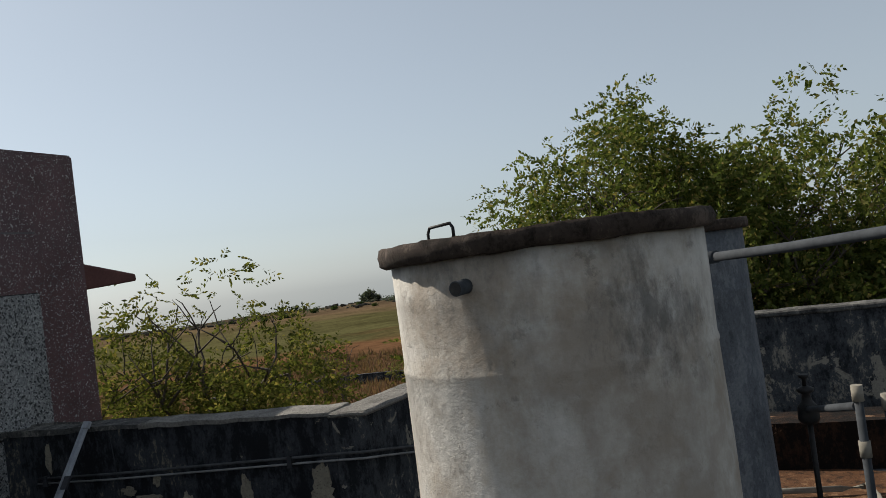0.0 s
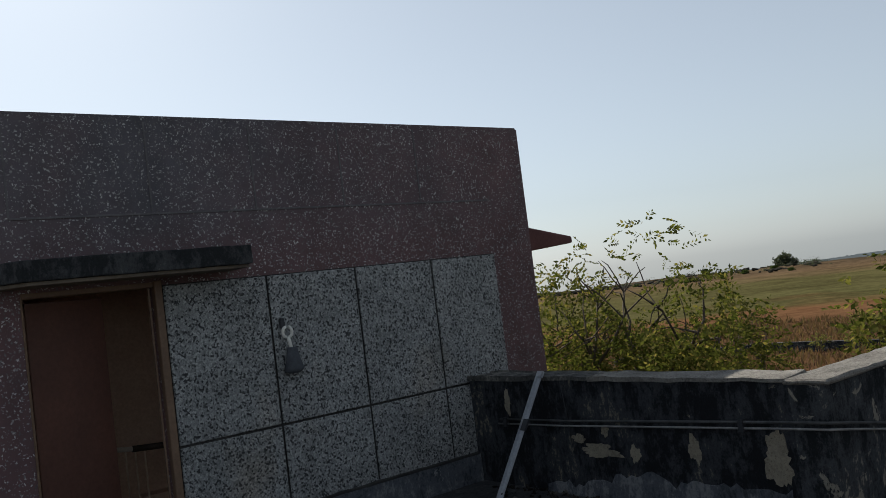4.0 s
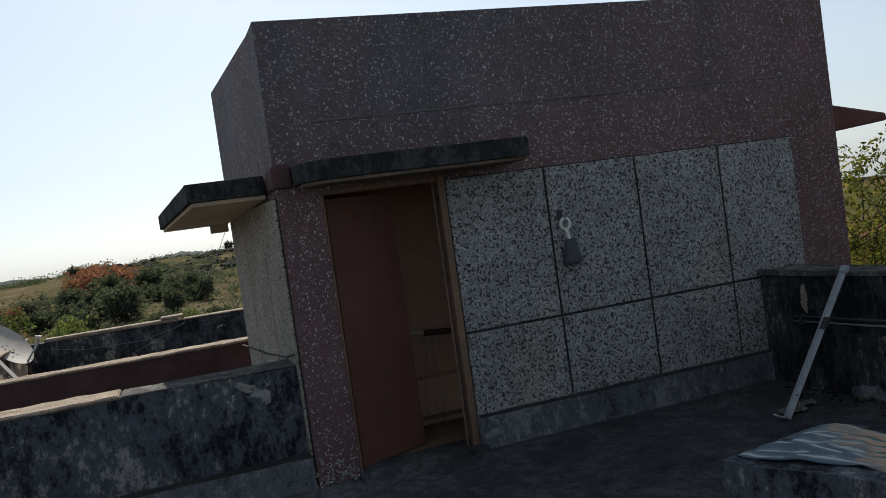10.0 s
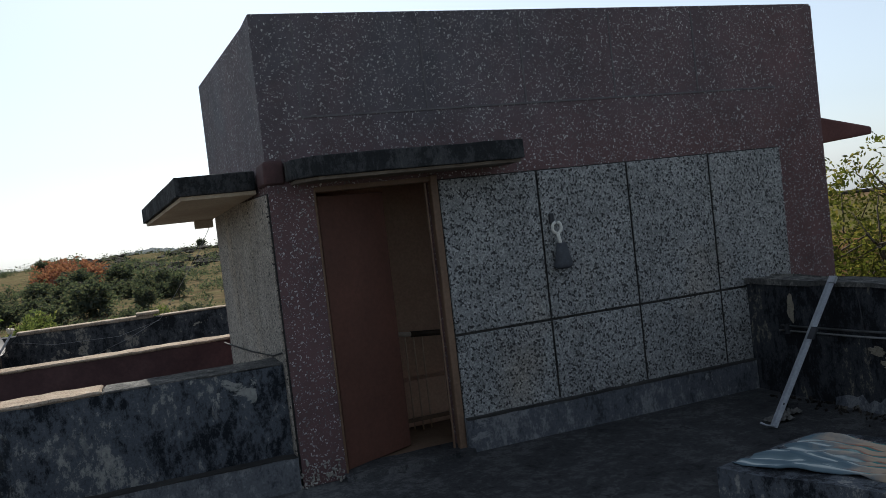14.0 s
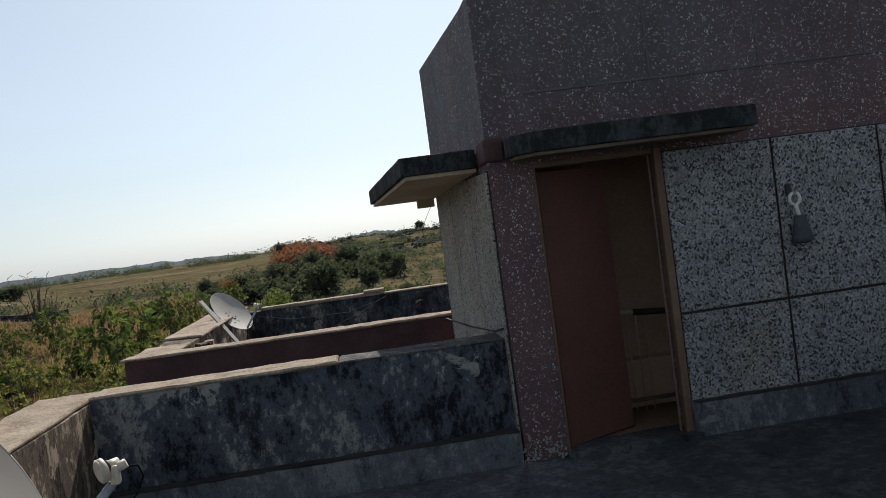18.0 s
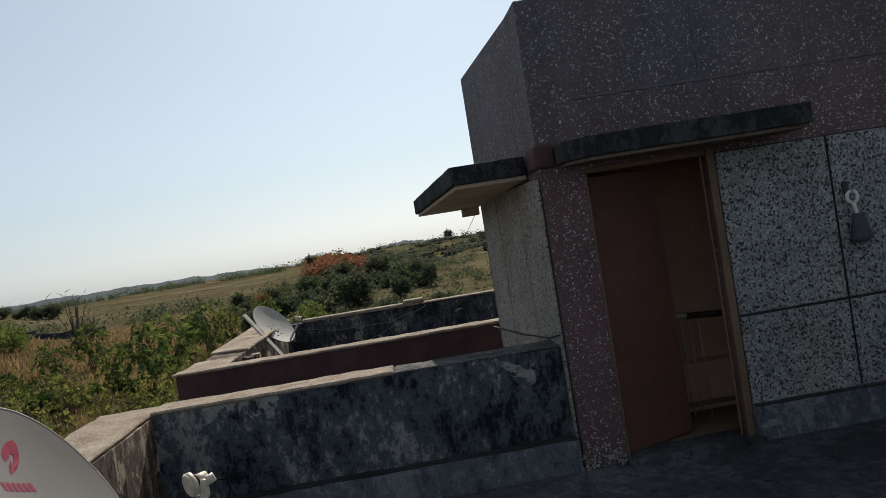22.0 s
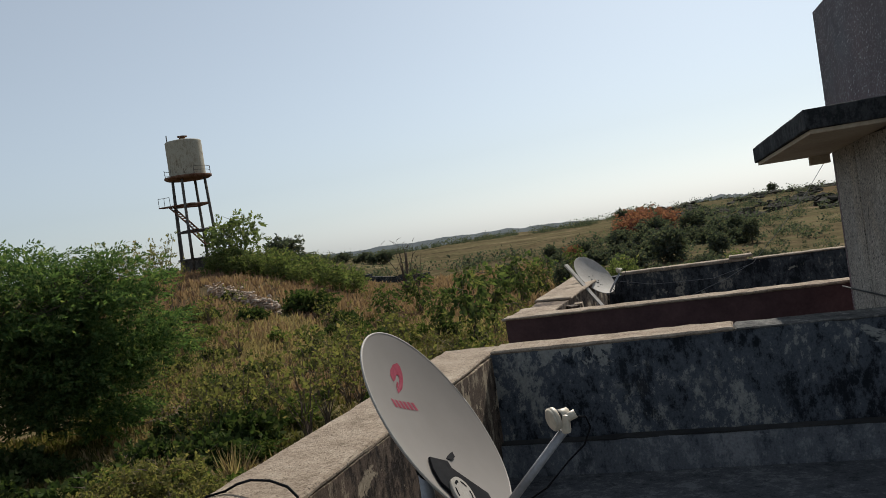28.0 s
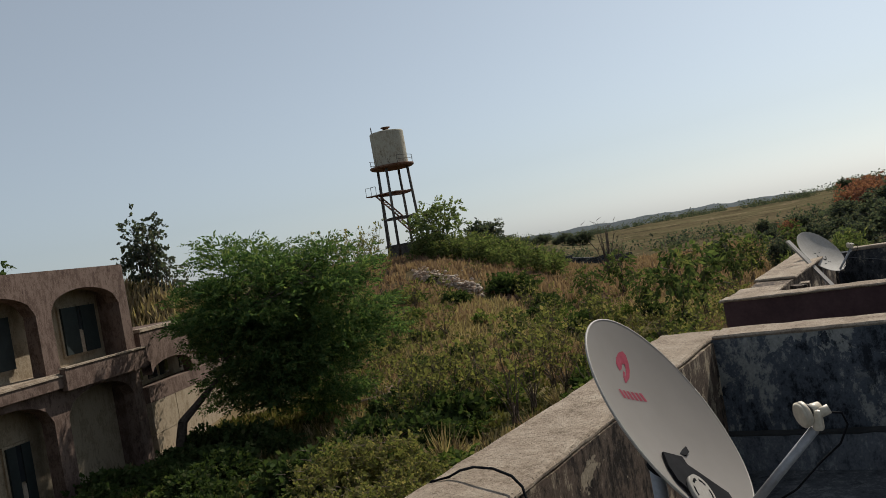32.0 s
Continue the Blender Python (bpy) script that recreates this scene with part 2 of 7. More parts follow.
def leafy(name, a, b, dry=None, trans=0.35):
    """Leaves that let some light through, each of its own tone."""
    m = Mat(name, 0.9, spec=0.0)
    tone = m.ramp(m.island(), (0.0, a), (0.75, b), (1.0, dry or b))
    m.color(tone)
    glow = m.n("ShaderNodeBsdfTranslucent")
    m.link(m.mix(1.0, tone, (1.25, 1.35, 0.75), "MULTIPLY"), glow.inputs["Color"])
    both = m.n("ShaderNodeMixShader")
    both.inputs[0].default_value = trans
    m.link(m.b.outputs[0], both.inputs[1])
    m.link(glow.outputs[0], both.inputs[2])
    m.link(both.outputs[0], m.t.nodes["Material Output"].inputs[0])
    return m.m


def ground_mat():
    m = Mat("dry_ground", 1.0, spec=0.0)
    a = m.noise(0.09, 7, 0.65)
    b = m.noise(0.9, 6, 0.7)
    mass = m.math("ADD", m.math("MULTIPLY", a, 0.6), m.math("MULTIPLY", b, 0.4))
    near = m.ramp(mass, (0.36, (0.034, 0.036, 0.014)), (0.46, (0.072, 0.068, 0.028)), (0.52, (0.15, 0.115, 0.066)), (0.64, (0.21, 0.150, 0.098)))
    far = m.n("ShaderNodeVectorMath")
    far.operation = "LENGTH"
    m.link(m.pos, far.inputs[0])
    wavy = m.math("ADD", far.outputs["Value"], m.math("MULTIPLY", m.math("SUBTRACT", m.noise(0.03, 5), 0.5), 60))
    field = m.ramp(m.math("DIVIDE", wavy, 400), (0.14, (0.120, 0.066, 0.036)), (0.215, (0.135, 0.070, 0.036)), (0.245, (0.086, 0.080, 0.034)), (0.42, (0.098, 0.088, 0.038)), (0.52, (0.135, 0.092, 0.054)), (0.75, (0.085, 0.064, 0.044)))
    hill = m.ramp(m.math("ADD", m.math("MULTIPLY", m.noise(0.04, 7, 0.7), 0.6), m.math("MULTIPLY", m.noise(0.35, 6, 0.7), 0.4)), (0.38, (0.060, 0.056, 0.034)), (0.47, (0.132, 0.102, 0.060)), (0.53, (0.112, 0.102, 0.054)), (0.62, (0.235, 0.172, 0.112)))
    aside = m.math("MINIMUM", m.math("MAXIMUM", m.math("MULTIPLY", m.math("SUBTRACT", m.axis(0), 20), 0.06), 0.0), 1.0)
    field = m.mix(aside, hill, field)
    speck = m.ramp(m.math("ADD", m.math("MULTIPLY", m.noise(0.5, 7, 0.75), 0.5), m.math("MULTIPLY", m.noise(0.05, 6, 0.7), 0.5)), (0.38, 0.42), (0.58, 1.05))
    field = m.mix(1.0, field, speck, "MULTIPLY")
    past = m.math("MULTIPLY", m.math("SUBTRACT", far.outputs["Value"], 50), 0.04)
    clamp = m.math("MINIMUM", m.math("MAXIMUM", past, 0.0), 1.0)
    east = m.math("MINIMUM", m.math("MAXIMUM", m.math("MULTIPLY", m.math("SUBTRACT", m.axis(0), 12), 0.12), 0.0), 1.0)
    m.color(m.mix(m.math("MAXIMUM", clamp, east), near, field))
    return m.bump(m.noise(3.0, 6), 0.6, 0.15).m


RED = chips_red()
GREY = chips_grey()
GROOVE = two_tone("dark_joint", (0.02, 0.02, 0.02), (0.05, 0.048, 0.045))
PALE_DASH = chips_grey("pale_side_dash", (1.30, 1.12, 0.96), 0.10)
MAROON = two_tone("maroon_plaster", (0.058, 0.031, 0.033), (0.098, 0.054, 0.055), 3.0, 30.0, 0.9, bump=0.4)
PLINTH = plaster("grey_plinth_cement", (0.042, 0.048, 0.057), (0.104, 0.113, 0.130), (0.22, 0.226, 0.235), 0.480, worn=0.64)
SKIRT = plaster("skirting_cement", (0.060, 0.066, 0.076), (0.140, 0.150, 0.166), (0.25, 0.256, 0.265), 0.478, worn=0.66)
BLACKENED = plaster("blackened_plaster", (0.017, 0.019, 0.022), (0.062, 0.067, 0.074), (0.27, 0.25, 0.21), 0.51, worn=0.60)
PEELING = plaster("peeling_plaster", (0.013, 0.014, 0.017), (0.046, 0.050, 0.057), (0.21, 0.190, 0.150), 0.530, worn=0.70, low=1.7)
MOTTLED = plaster("mottled_plaster", (0.014, 0.017, 0.022), (0.088, 0.099, 0.116), (0.29, 0.29, 0.27), 0.503, streak=0.45, worn=0.57, low=0.9, peel=(0.52, 0.74))
WORN = plaster("sun_worn_plaster", (0.028, 0.021, 0.017), (0.15, 0.108, 0.080), (0.46, 0.37, 0.26), 0.502, streak=0.16, worn=0.60)
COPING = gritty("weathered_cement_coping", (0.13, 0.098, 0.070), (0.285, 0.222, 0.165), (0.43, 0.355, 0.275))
COPING_PALE = gritty("pale_cement_coping", (0.085, 0.08, 0.073), (0.17, 0.160, 0.145), (0.29, 0.275, 0.25))
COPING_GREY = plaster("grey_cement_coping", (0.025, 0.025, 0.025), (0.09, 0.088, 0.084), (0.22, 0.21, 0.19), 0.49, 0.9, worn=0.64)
ROOF = plaster("roof_cement", (0.040, 0.042, 0.046), (0.088, 0.091, 0.097), (0.17, 0.172, 0.175), 0.48, 1.0, worn=0.72, dark_round=(2.4, -0.9, 0.0, 2.7))
SLAB = plaster("stained_concrete", (0.022, 0.024, 0.026), (0.058, 0.060, 0.063), (0.14, 0.135, 0.125), 0.53, worn=0.75)
SOFFIT = two_tone("cream_soffit", (0.40, 0.31, 0.22), (0.50, 0.41, 0.30), 2.0)
INSIDE = two_tone("ochre_distemper", (0.56, 0.35, 0.24), (0.66, 0.43, 0.30), 1.5)
DOOR = two_tone("brown_door_paint", (0.098, 0.045, 0.033), (0.135, 0.060, 0.043), 2.0, 30, 0.55)
FRAME = two_tone("tan_frame_paint", (0.13, 0.08, 0.052), (0.19, 0.12, 0.078), 3.0, 40, 0.6)
DARKWOOD = two_tone("dark_wood", (0.03, 0.018, 0.012), (0.06, 0.035, 0.022), 6, 60, 0.5)
GROUND = ground_mat()


# ---------------------------------------------------------------- building blocks
def cuboid(bm, x0, x1, y0, y1, z0, z1, taper=0.0):
    """A block between two corners, its lower face drawn in by taper."""
    vs = [bm.verts.new((x, y, z)) for z in (z0, z1) for y in (y0, y1) for x in (x0, x1)]
    for f in ((0, 2, 3, 1), (4, 5, 7, 6), (0, 1, 5, 4), (1, 3, 7, 5), (3, 2, 6, 7), (2, 0, 4, 6)):
        bm.faces.new([vs[i] for i in f])
    return vs


def prism(bm, outline, z0, z1):
    """An upright block over an outline, anticlockwise; z1 may be a list of heights."""
    tops = z1 if isinstance(z1, (list, tuple)) else [z1] * len(outline)
    low = [bm.verts.new((x, y, z0)) for x, y in outline]
    up = [bm.verts.new((x, y, z)) for (x, y), z in zip(outline, tops)]
    k = len(outline)
    bm.faces.new(up)
    bm.faces.new(low[::-1])
    for i in range(k):
        bm.faces.new((low[i], low[(i + 1) % k], up[(i + 1) % k], up[i]))


def tube(bm, a, b, ra, rb=None, sides=10, caps=True):
    """A straight round bar, tapered from ra to rb."""
    a, b = Vector(a), Vector(b)
    rb = ra if rb is None else rb
    q = (b - a).to_track_quat("Z", "Y")
    rings = []
    for p, r in ((a, ra), (b, rb)):
        rings.append([bm.verts.new(p + q @ Vector((r * math.cos(2 * math.pi * i / sides), r * math.sin(2 * math.pi * i / sides), 0))) for i in range(sides)])
    for i in range(sides):
        j = (i + 1) % sides
        f = bm.faces.new((rings[0][i], rings[0][j], rings[1][j], rings[1][i]))
        f.smooth = True
    if caps:
        bm.faces.new(rings[0][::-1])
        bm.faces.new(rings[1])


def pipe_run(bm, points, r, sides=8):
    """A round tube along a bent line."""
    pts = [Vector(p) for p in points]
    rings = []
    for i, p in enumerate(pts):
        ahead = (pts[min(i + 1, len(pts) - 1)] - pts[max(i - 1, 0)]).normalized()
        q = ahead.to_track_quat("Z", "Y")
        rings.append([bm.verts.new(p + q @ Vector((r * math.cos(2 * math.pi * k / sides), r * math.sin(2 * math.pi * k / sides), 0))) for k in range(sides)])
    for ra, rb in zip(rings, rings[1:]):
        best = min(range(sides), key=lambda s: (ra[0].co - rb[s].co).length)
        for k in range(sides):
            f = bm.faces.new((ra[k], ra[(k + 1) % sides], rb[(k + 1 + best) % sides], rb[(k + best) % sides]))
            f.smooth = True
    bm.faces.new(rings[0][::-1])
    bm.faces.new(rings[-1])


def turned(bm, profile, sides=48, cx=0.0, cy=0.0):
    """A body of revolution about an upright axis, from (radius, height) pairs."""
    rings = []
    for r, z in profile:
        rings.append([bm.verts.new((cx + r * math.cos(2 * math.pi * i / sides), cy + r * math.sin(2 * math.pi * i / sides), z)) for i in range(sides)])
    for a, b in zip(rings, rings[1:]):
        for i in range(sides):
            j = (i + 1) % sides
            bm.faces.new((a[i], a[j], b[j], b[i])).smooth = True
    bm.faces.new(rings[0][::-1])
    bm.faces.new(rings[-1])


def soften(bm, width=0.01, segments=2):
    bmesh.ops.recalc_face_normals(bm, faces=bm.faces)
    edges = [e for e in bm.edges if len(e.link_faces) == 2 and e.calc_face_angle(0) > 0.6]
    bmesh.ops.bevel(bm, geom=edges, offset=width, segments=segments, affect="EDGES", profile=0.6)


def roughen(bm, amount=0.01, scale=3.0, cuts=0, keep_bottom=True):
    """Wavers the surface a little, as hand-laid plaster does."""
    for v in bm.verts:
        p = v.co * scale
        v.co += Vector((noise.noise(p), noise.noise(p + Vector((7, 3, 1))), noise.noise(p + Vector((2, 9, 5))))) * amount


def slice_up(bm, step, axes=(0, 1, 2)):
    """Cuts a block across at even steps, so that it can be roughened."""
    for k in axes:
        lo, hi = min(v.co[k] for v in bm.verts), max(v.co[k] for v in bm.verts)
        normal = Vector((0, 0, 0))
        normal[k] = 1
        cut = lo + step
        while cut < hi - step * 0.3:
            at = Vector((0, 0, 0))
            at[k] = cut
            bmesh.ops.bisect_plane(bm, geom=bm.verts[:] + bm.edges[:] + bm.faces[:], plane_co=at, plane_no=normal)
            cut += step


def done(name, bm, material):
    me = bpy.data.meshes.new(name)
    bmesh.ops.recalc_face_normals(bm, faces=bm.faces)
    bm.to_mesh(me)
    bm.free()
    for mt in material if isinstance(material, (list, tuple)) else [material]:
        me.materials.append(mt)
    return me


def part(name, bm, material, parent=None, label=""):
    ob = new(name, done(name, bm, material))
    if parent:
        ob.parent = parent
        ob.matrix_parent_inverse = Matrix.Translation(-parent.location)
    return tagged(ob, label)


def thing(name, at, label, category, group="", kind=""):
    ob = new(name)
    ob.location = at
    ob.empty_display_size = 0.1
    return tagged(ob, label, category, group, kind)


def structure(name, bm, material, label, category=""):
    return tagged(part(name, bm, material), label, category or name.rstrip("_0123456789").replace("_", " "), kind="structure")


def block(name, dims, material, parent=None, label="", bevel=0.0):
    bm = bmesh.new()
    cuboid(bm, *dims)
    if bevel:
        soften(bm, bevel)
    return part(name, bm, material, parent, label)


# ---------------------------------------------------------------- ground
EYE = Vector((-1.4, -5.7, 0))


def rise(x, y):
    """Height of the land: flat by the houses, a slope up to the tower, low hills beyond."""
    dx, dy = x - EYE.x, y - EYE.y
    r, az = math.hypot(dx, dy), math.degrees(math.atan2(dx, dy))
    step = lambda a, b, v: max(0.0, min(1.0, (v - a) / (b - a)))
    smooth = lambda v: v * v * (3 - 2 * v)
    west = smooth(step(-20, -33, az)) if az < 0 else 0.0
    west *= smooth(step(-120, -75, az))
    east = smooth(step(20, 50, az))
    tower = -4.0 + 5.6 * smooth(step(30, 98, r)) + 1.5 * step(100, 300, r)
    hill = -4.2 + (2.5 + 1.6 * smooth(step(-10, -2, az))) * step(50, 300, r)
    field = -4.2 - 1.0 * step(60, 300, r)
    z = hill * (1 - east) + field * east
    z = z * (1 - west) + tower * west
    ripple = noise.noise(Vector((x, y, 0)) * 0.02) * 1.2 * step(70, 200, r) + noise.noise(Vector((x, y, 3)) * 0.12) * 0.35 * step(14, 40, r)
    z += ripple
    z -= 26 * smooth(step(310, 620, r)) + 0.024 * max(0.0, r - 620)
    return z


def build_ground():
    radii = [0, 4, 8, 12, 16, 20, 24, 28, 32, 36, 40, 45, 50, 56, 62, 70, 78, 86, 94, 104, 116, 130, 146, 164, 184, 206, 230, 254, 276, 294, 306, 320, 345, 390, 470, 620, 900, 1600, 4200]
    turns = 240
    verts, faces = [], []
    for r in radii:
        for k in range(turns):
            a = 2 * math.pi * k / turns
            x, y = EYE.x + r * math.sin(a), EYE.y + r * math.cos(a)
            verts.append((x, y, rise(x, y)))
    for i in range(len(radii) - 1):
        for k in range(turns):
            j = (k + 1) % turns
            faces.append((i * turns + k, i * turns + j, (i + 1) * turns + j, (i + 1) * turns + k))
    me = bpy.data.meshes.new("ground")
    me.from_pydata(verts, [], faces)
    bm = bmesh.new()
    bm.from_mesh(me)
    bmesh.ops.remove_doubles(bm, verts=bm.verts, dist=0.001)
    bmesh.ops.recalc_face_normals(bm, faces=bm.faces)
    for f in bm.faces:
        f.smooth = True
    if sum(f.normal.z for f in bm.faces) < 0:
        bmesh.ops.reverse_faces(bm, faces=bm.faces)
    bm.to_mesh(me)
    bm.free()
    me.materials.append(GROUND)
    tagged(new("ground", me), "dry scrub land with patches of green and red-brown grass", "ground", kind="structure")


build_ground()

# ---------------------------------------------------------------- the flat-roofed house under the camera
# Roof floor at z = 0. The stair head's front wall lies in y = 0, its west corner at x = 0.
bm = bmesh.new()
prism(bm, [(-3.40, -10.5), (8.0, -10.5), (8.0, -3.25), (4.32, -3.25), (4.32, 2.6), (0.0, 2.6), (0.0, 0.40), (-3.40, 0.40)], -0.25, 0.0)
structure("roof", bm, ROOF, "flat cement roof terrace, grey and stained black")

bm = bmesh.new()
prism(bm, [(-3.58, 0.40), (6.0, 0.40), (6.0, 9.6), (-3.58, 9.6)], -0.45, -0.20)
structure("roof_2", bm, ROOF, "lower neighbouring flat roof behind the stair head", "roof")

bm = bmesh.new()
prism(bm, [(-3.30, -10.4), (7.9, -10.4), (7.9, -3.35), (5.0, -3.35), (5.0, 9.4), (-3.45, 9.4), (-3.45, 0.5), (-3.30, 0.5)], -4.4, -0.26)
structure("wall_house", bm, WORN, "outer walls of the house below the roof", "wall")


def parapet(name, outline, top, material, label, cap=None, cap_out=0.0, step=0.22):
    bm = bmesh.new()
    prism(bm, outline, -0.24, top)
    slice_up(bm, step)
    roughen(bm, 0.012, 2.6)
    return structure(name, bm, material, label, "parapet")


def coping(name, outline, z0, z1, material, label, parent=None):
    bm = bmesh.new()
    prism(bm, outline, z0, z1)
    slice_up(bm, 0.11, (0, 1))
    soften(bm, 0.012, 1)
    roughen(bm, 0.004, 5.0)
    roughen(bm, 0.007, 17.0)
    ob = part(name, bm, material, parent, label)
    return ob


# parapet between the stair head and the west edge
wall = parapet("parapet_north", [(-3.36, 0.08), (-0.005, 0.08), (-0.005, 0.40), (-3.36, 0.40)], 0.888, MOTTLED, "low plaster parapet streaked black by rain")
# coping in two tones, darker over the length next to the stair head
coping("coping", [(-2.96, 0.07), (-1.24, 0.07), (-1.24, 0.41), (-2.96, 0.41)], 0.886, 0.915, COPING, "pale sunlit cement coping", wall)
coping("coping", [(-1.236, 0.075), (-0.01, 0.075), (-0.01, 0.41), (-1.236, 0.41)], 0.884, 0.903, COPING_GREY, "grey cement coping beside the stair head", wall)
bm = bmesh.new()
prism(bm, [(-2.95, -0.03), (-0.02, -0.03), (-0.02, 0.085), (-2.95, 0.085)], -0.02, 0.235)
slice_up(bm, 0.2)
roughen(bm, 0.01, 3)
part("skirting", bm, SKIRT, wall, "thick cement skirting along the foot of the wall")
# thin dark strip along the top of the skirting
bm = bmesh.new()
cuboid(bm, -2.94, -0.03, -0.034, 0.07, 0.235, 0.245)
slice_up(bm, 0.09, (0,))
roughen(bm, 0.008, 9)
part("ledge_line", bm, GROOVE, wall, "thin black strip along the skirting's ledge")

# west parapet
wall = parapet("parapet_west", [(-3.36, -10.4), (-2.93, -10.4), (-2.95, 0.08), (-3.38, 0.08)], 0.872, WORN, "thick sunlit parapet with flaking brown plaster")
coping("coping", [(-3.40, -10.4), (-2.90, -10.4), (-2.965, 0.06), (-2.965, 0.42), (-3.42, 0.42)], 0.870, 0.905, COPING, "broad sun-bleached cement coping", wall)

# neighbour's maroon wall, its west parapet and back wall
wall = parapet("parapet_maroon", [(-3.58, 3.19), (0.6, 3.19), (0.6, 3.44), (-3.58, 3.44)], 0.764, MAROON, "maroon plastered parapet of the next roof")
coping("coping", [(-3.62, 3.16), (0.6, 3.16), (0.6, 3.47), (-3.62, 3.47)], 0.762, 0.79, COPING, "pale cement coping", wall)
wall = parapet("parapet_far_west", [(-3.60, 3.44), (-3.18, 3.44), (-3.10, 9.25), (-3.62, 9.25)], 0.725, WORN, "far west parapet with broken brown plaster")
coping("coping", [(-3.64, 3.475), (-3.14, 3.475), (-3.13, 4.42), (-3.64, 4.35)], 0.724, 0.76, COPING, "pale cement coping", wall)
coping("coping", [(-3.65, 5.25), (-3.12, 5.12), (-3.06, 9.25), (-3.66, 9.25)], 0.724, 0.76, COPING, "pale cement coping", wall)
wall = parapet("parapet_back", [(-3.62, 9.26), (3.2, 9.26), (3.2, 9.5), (-3.62, 9.5)], 0.635, BLACKENED, "blackened back parapet of the next roof")
coping("coping", [(-2.85, 9.23), (-0.70, 9.23), (-0.70, 9.53), (-2.85, 9.53)], 0.634, 0.69, COPING, "pale cement coping", wall)
coping("coping", [(-0.98, 9.20), (-0.60, 9.20), (-0.60, 9.56), (-0.98, 9.56)], 0.692, 0.74, COPING, "raised coping block", wall)
coping("coping", [(-0.596, 9.23), (3.2, 9.23), (3.2, 9.53), (-0.596, 9.53)], 0.634, 0.66, COPING, "pale cement coping", wall)

# east parapet, which turns the corner beside the water tanks
wall = parapet("parapet_east", [(4.05, -3.2), (4.30, -3.2), (4.30, -0.005), (4.05, -0.005)], 0.95, PEELING, "blackened parapet with peeling plaster and two thin pipes")
# two colours of coping: the far length paler, its sunlight put into the colour
for y0, y1, z0, z1, mat, lab in ((-1.50, -0.01, 0.974, 0.957, COPING_GREY, "rounded grey cement coping"), (-3.2, -1.504, 0.985, 0.970, COPING_PALE, "rounded cement coping, coloured pale for the sun on it")):
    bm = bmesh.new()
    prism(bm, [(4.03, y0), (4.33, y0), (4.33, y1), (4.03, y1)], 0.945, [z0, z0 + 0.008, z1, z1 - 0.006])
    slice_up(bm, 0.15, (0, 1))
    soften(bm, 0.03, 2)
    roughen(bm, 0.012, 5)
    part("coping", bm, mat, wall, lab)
BARE = gritty("bare_beige_plaster", (0.15, 0.13, 0.10), (0.24, 0.212, 0.165), (0.32, 0.285, 0.22))


def bare_patch(cy, cz, wy, wz, seed, mat=BARE, label="bare beige patch where the skin has flaked off", tilt=0.0):
    """A ragged flake of another plaster coat on the wall's inner face."""
    bm = bmesh.new()
    ring = []
    for k in range(40):
        a = 2 * math.pi * k / 40
        d = 1 + 0.55 * noise.noise(Vector((math.cos(a) * 1.3, math.sin(a) * 1.3, seed))) + 0.35 * noise.noise(Vector((math.cos(a) * 4, math.sin(a) * 4, seed + 5)))
        u, v = wy * d * math.cos(a), wz * d * math.sin(a)
        ring.append((cy + u, cz + v + tilt * u))
    front = [bm.verts.new((4.046, y, z)) for y, z in ring]
    back = [bm.verts.new((4.06, y, z)) for y, z in ring]
    bm.faces.new(front)
    for k in range(40):
        bm.faces.new((front[k], back[k], back[(k + 1) % 40], front[(k + 1) % 40]))
    bmesh.ops.recalc_face_normals(bm, faces=bm.faces)
    part("bare_patch", bm, mat, wall, label)


for row in ((-1.53, 0.385, 0.20, 0.055, 1.0), (-1.33, 0.465, 0.07, 0.035, 2.0), (-1.90, 0.395, 0.055, 0.06, 3.0), (-2.44, 0.46, 0.045, 0.10, 4.0), (-3.07, 0.44, 0.10, 0.17, 5.0), (-0.52, 0.74, 0.04, 0.10, 6.0), (-1.62, 0.55, 0.035, 0.05, 7.0)):
    bare_patch(*row)
bm = bmesh.new()
top = [(-0.92 - 2.22 * k / 44, max(0.03, 0.06 + 0.17 * min(1, k / 22) + 0.10 * noise.noise(Vector((k * 0.21, 3, 0))) + 0.05 * noise.noise(Vector((k * 0.9, 7, 0))))) for k in range(45)]
for (y0, z0), (y1, z1) in zip(top, top[1:]):
    bm.faces.new([bm.verts.new(p) for p in ((4.03, y0, -0.01), (4.03, y1, -0.01), (4.044, y1, z1), (4.044, y0, z0))])
    bm.faces.new([bm.verts.new(p) for p in ((4.044, y0, z0), (4.044, y1, z1), (4.06, y1, z1), (4.06, y0, z0))])
bmesh.ops.remove_doubles(bm, verts=bm.verts, dist=0.0005)
bmesh.ops.recalc_face_normals(bm, faces=bm.faces)
part("cement_wash", bm, PLINTH, wall, "ragged blue-grey cement wash along the foot")
wall = parapet("parapet_jog", [(4.05, -3.45), (7.75, -3.45), (7.75, -3.2), (4.05, -3.2)], 0.93, BLACKENED, "blackened parapet turning beside the tanks")
coping("coping", [(4.03, -3.48), (7.78, -3.48), (7.78, -3.17), (4.03, -3.17)], 0.935, 0.972, COPING_PALE, "grey weathered cement coping", wall)
wall = parapet("parapet_far_east", [(7.70, -10.4), (7.95, -10.4), (7.95, -3.2), (7.70, -3.2)], 0.98, BLACKENED, "blackened far east parapet with flaked patches")
coping("coping", [(7.67, -10.4), (7.98, -10.4), (7.98, -3.17), (7.67, -3.17)], 0.98, 1.03, COPING_GREY, "grey cement coping", wall)
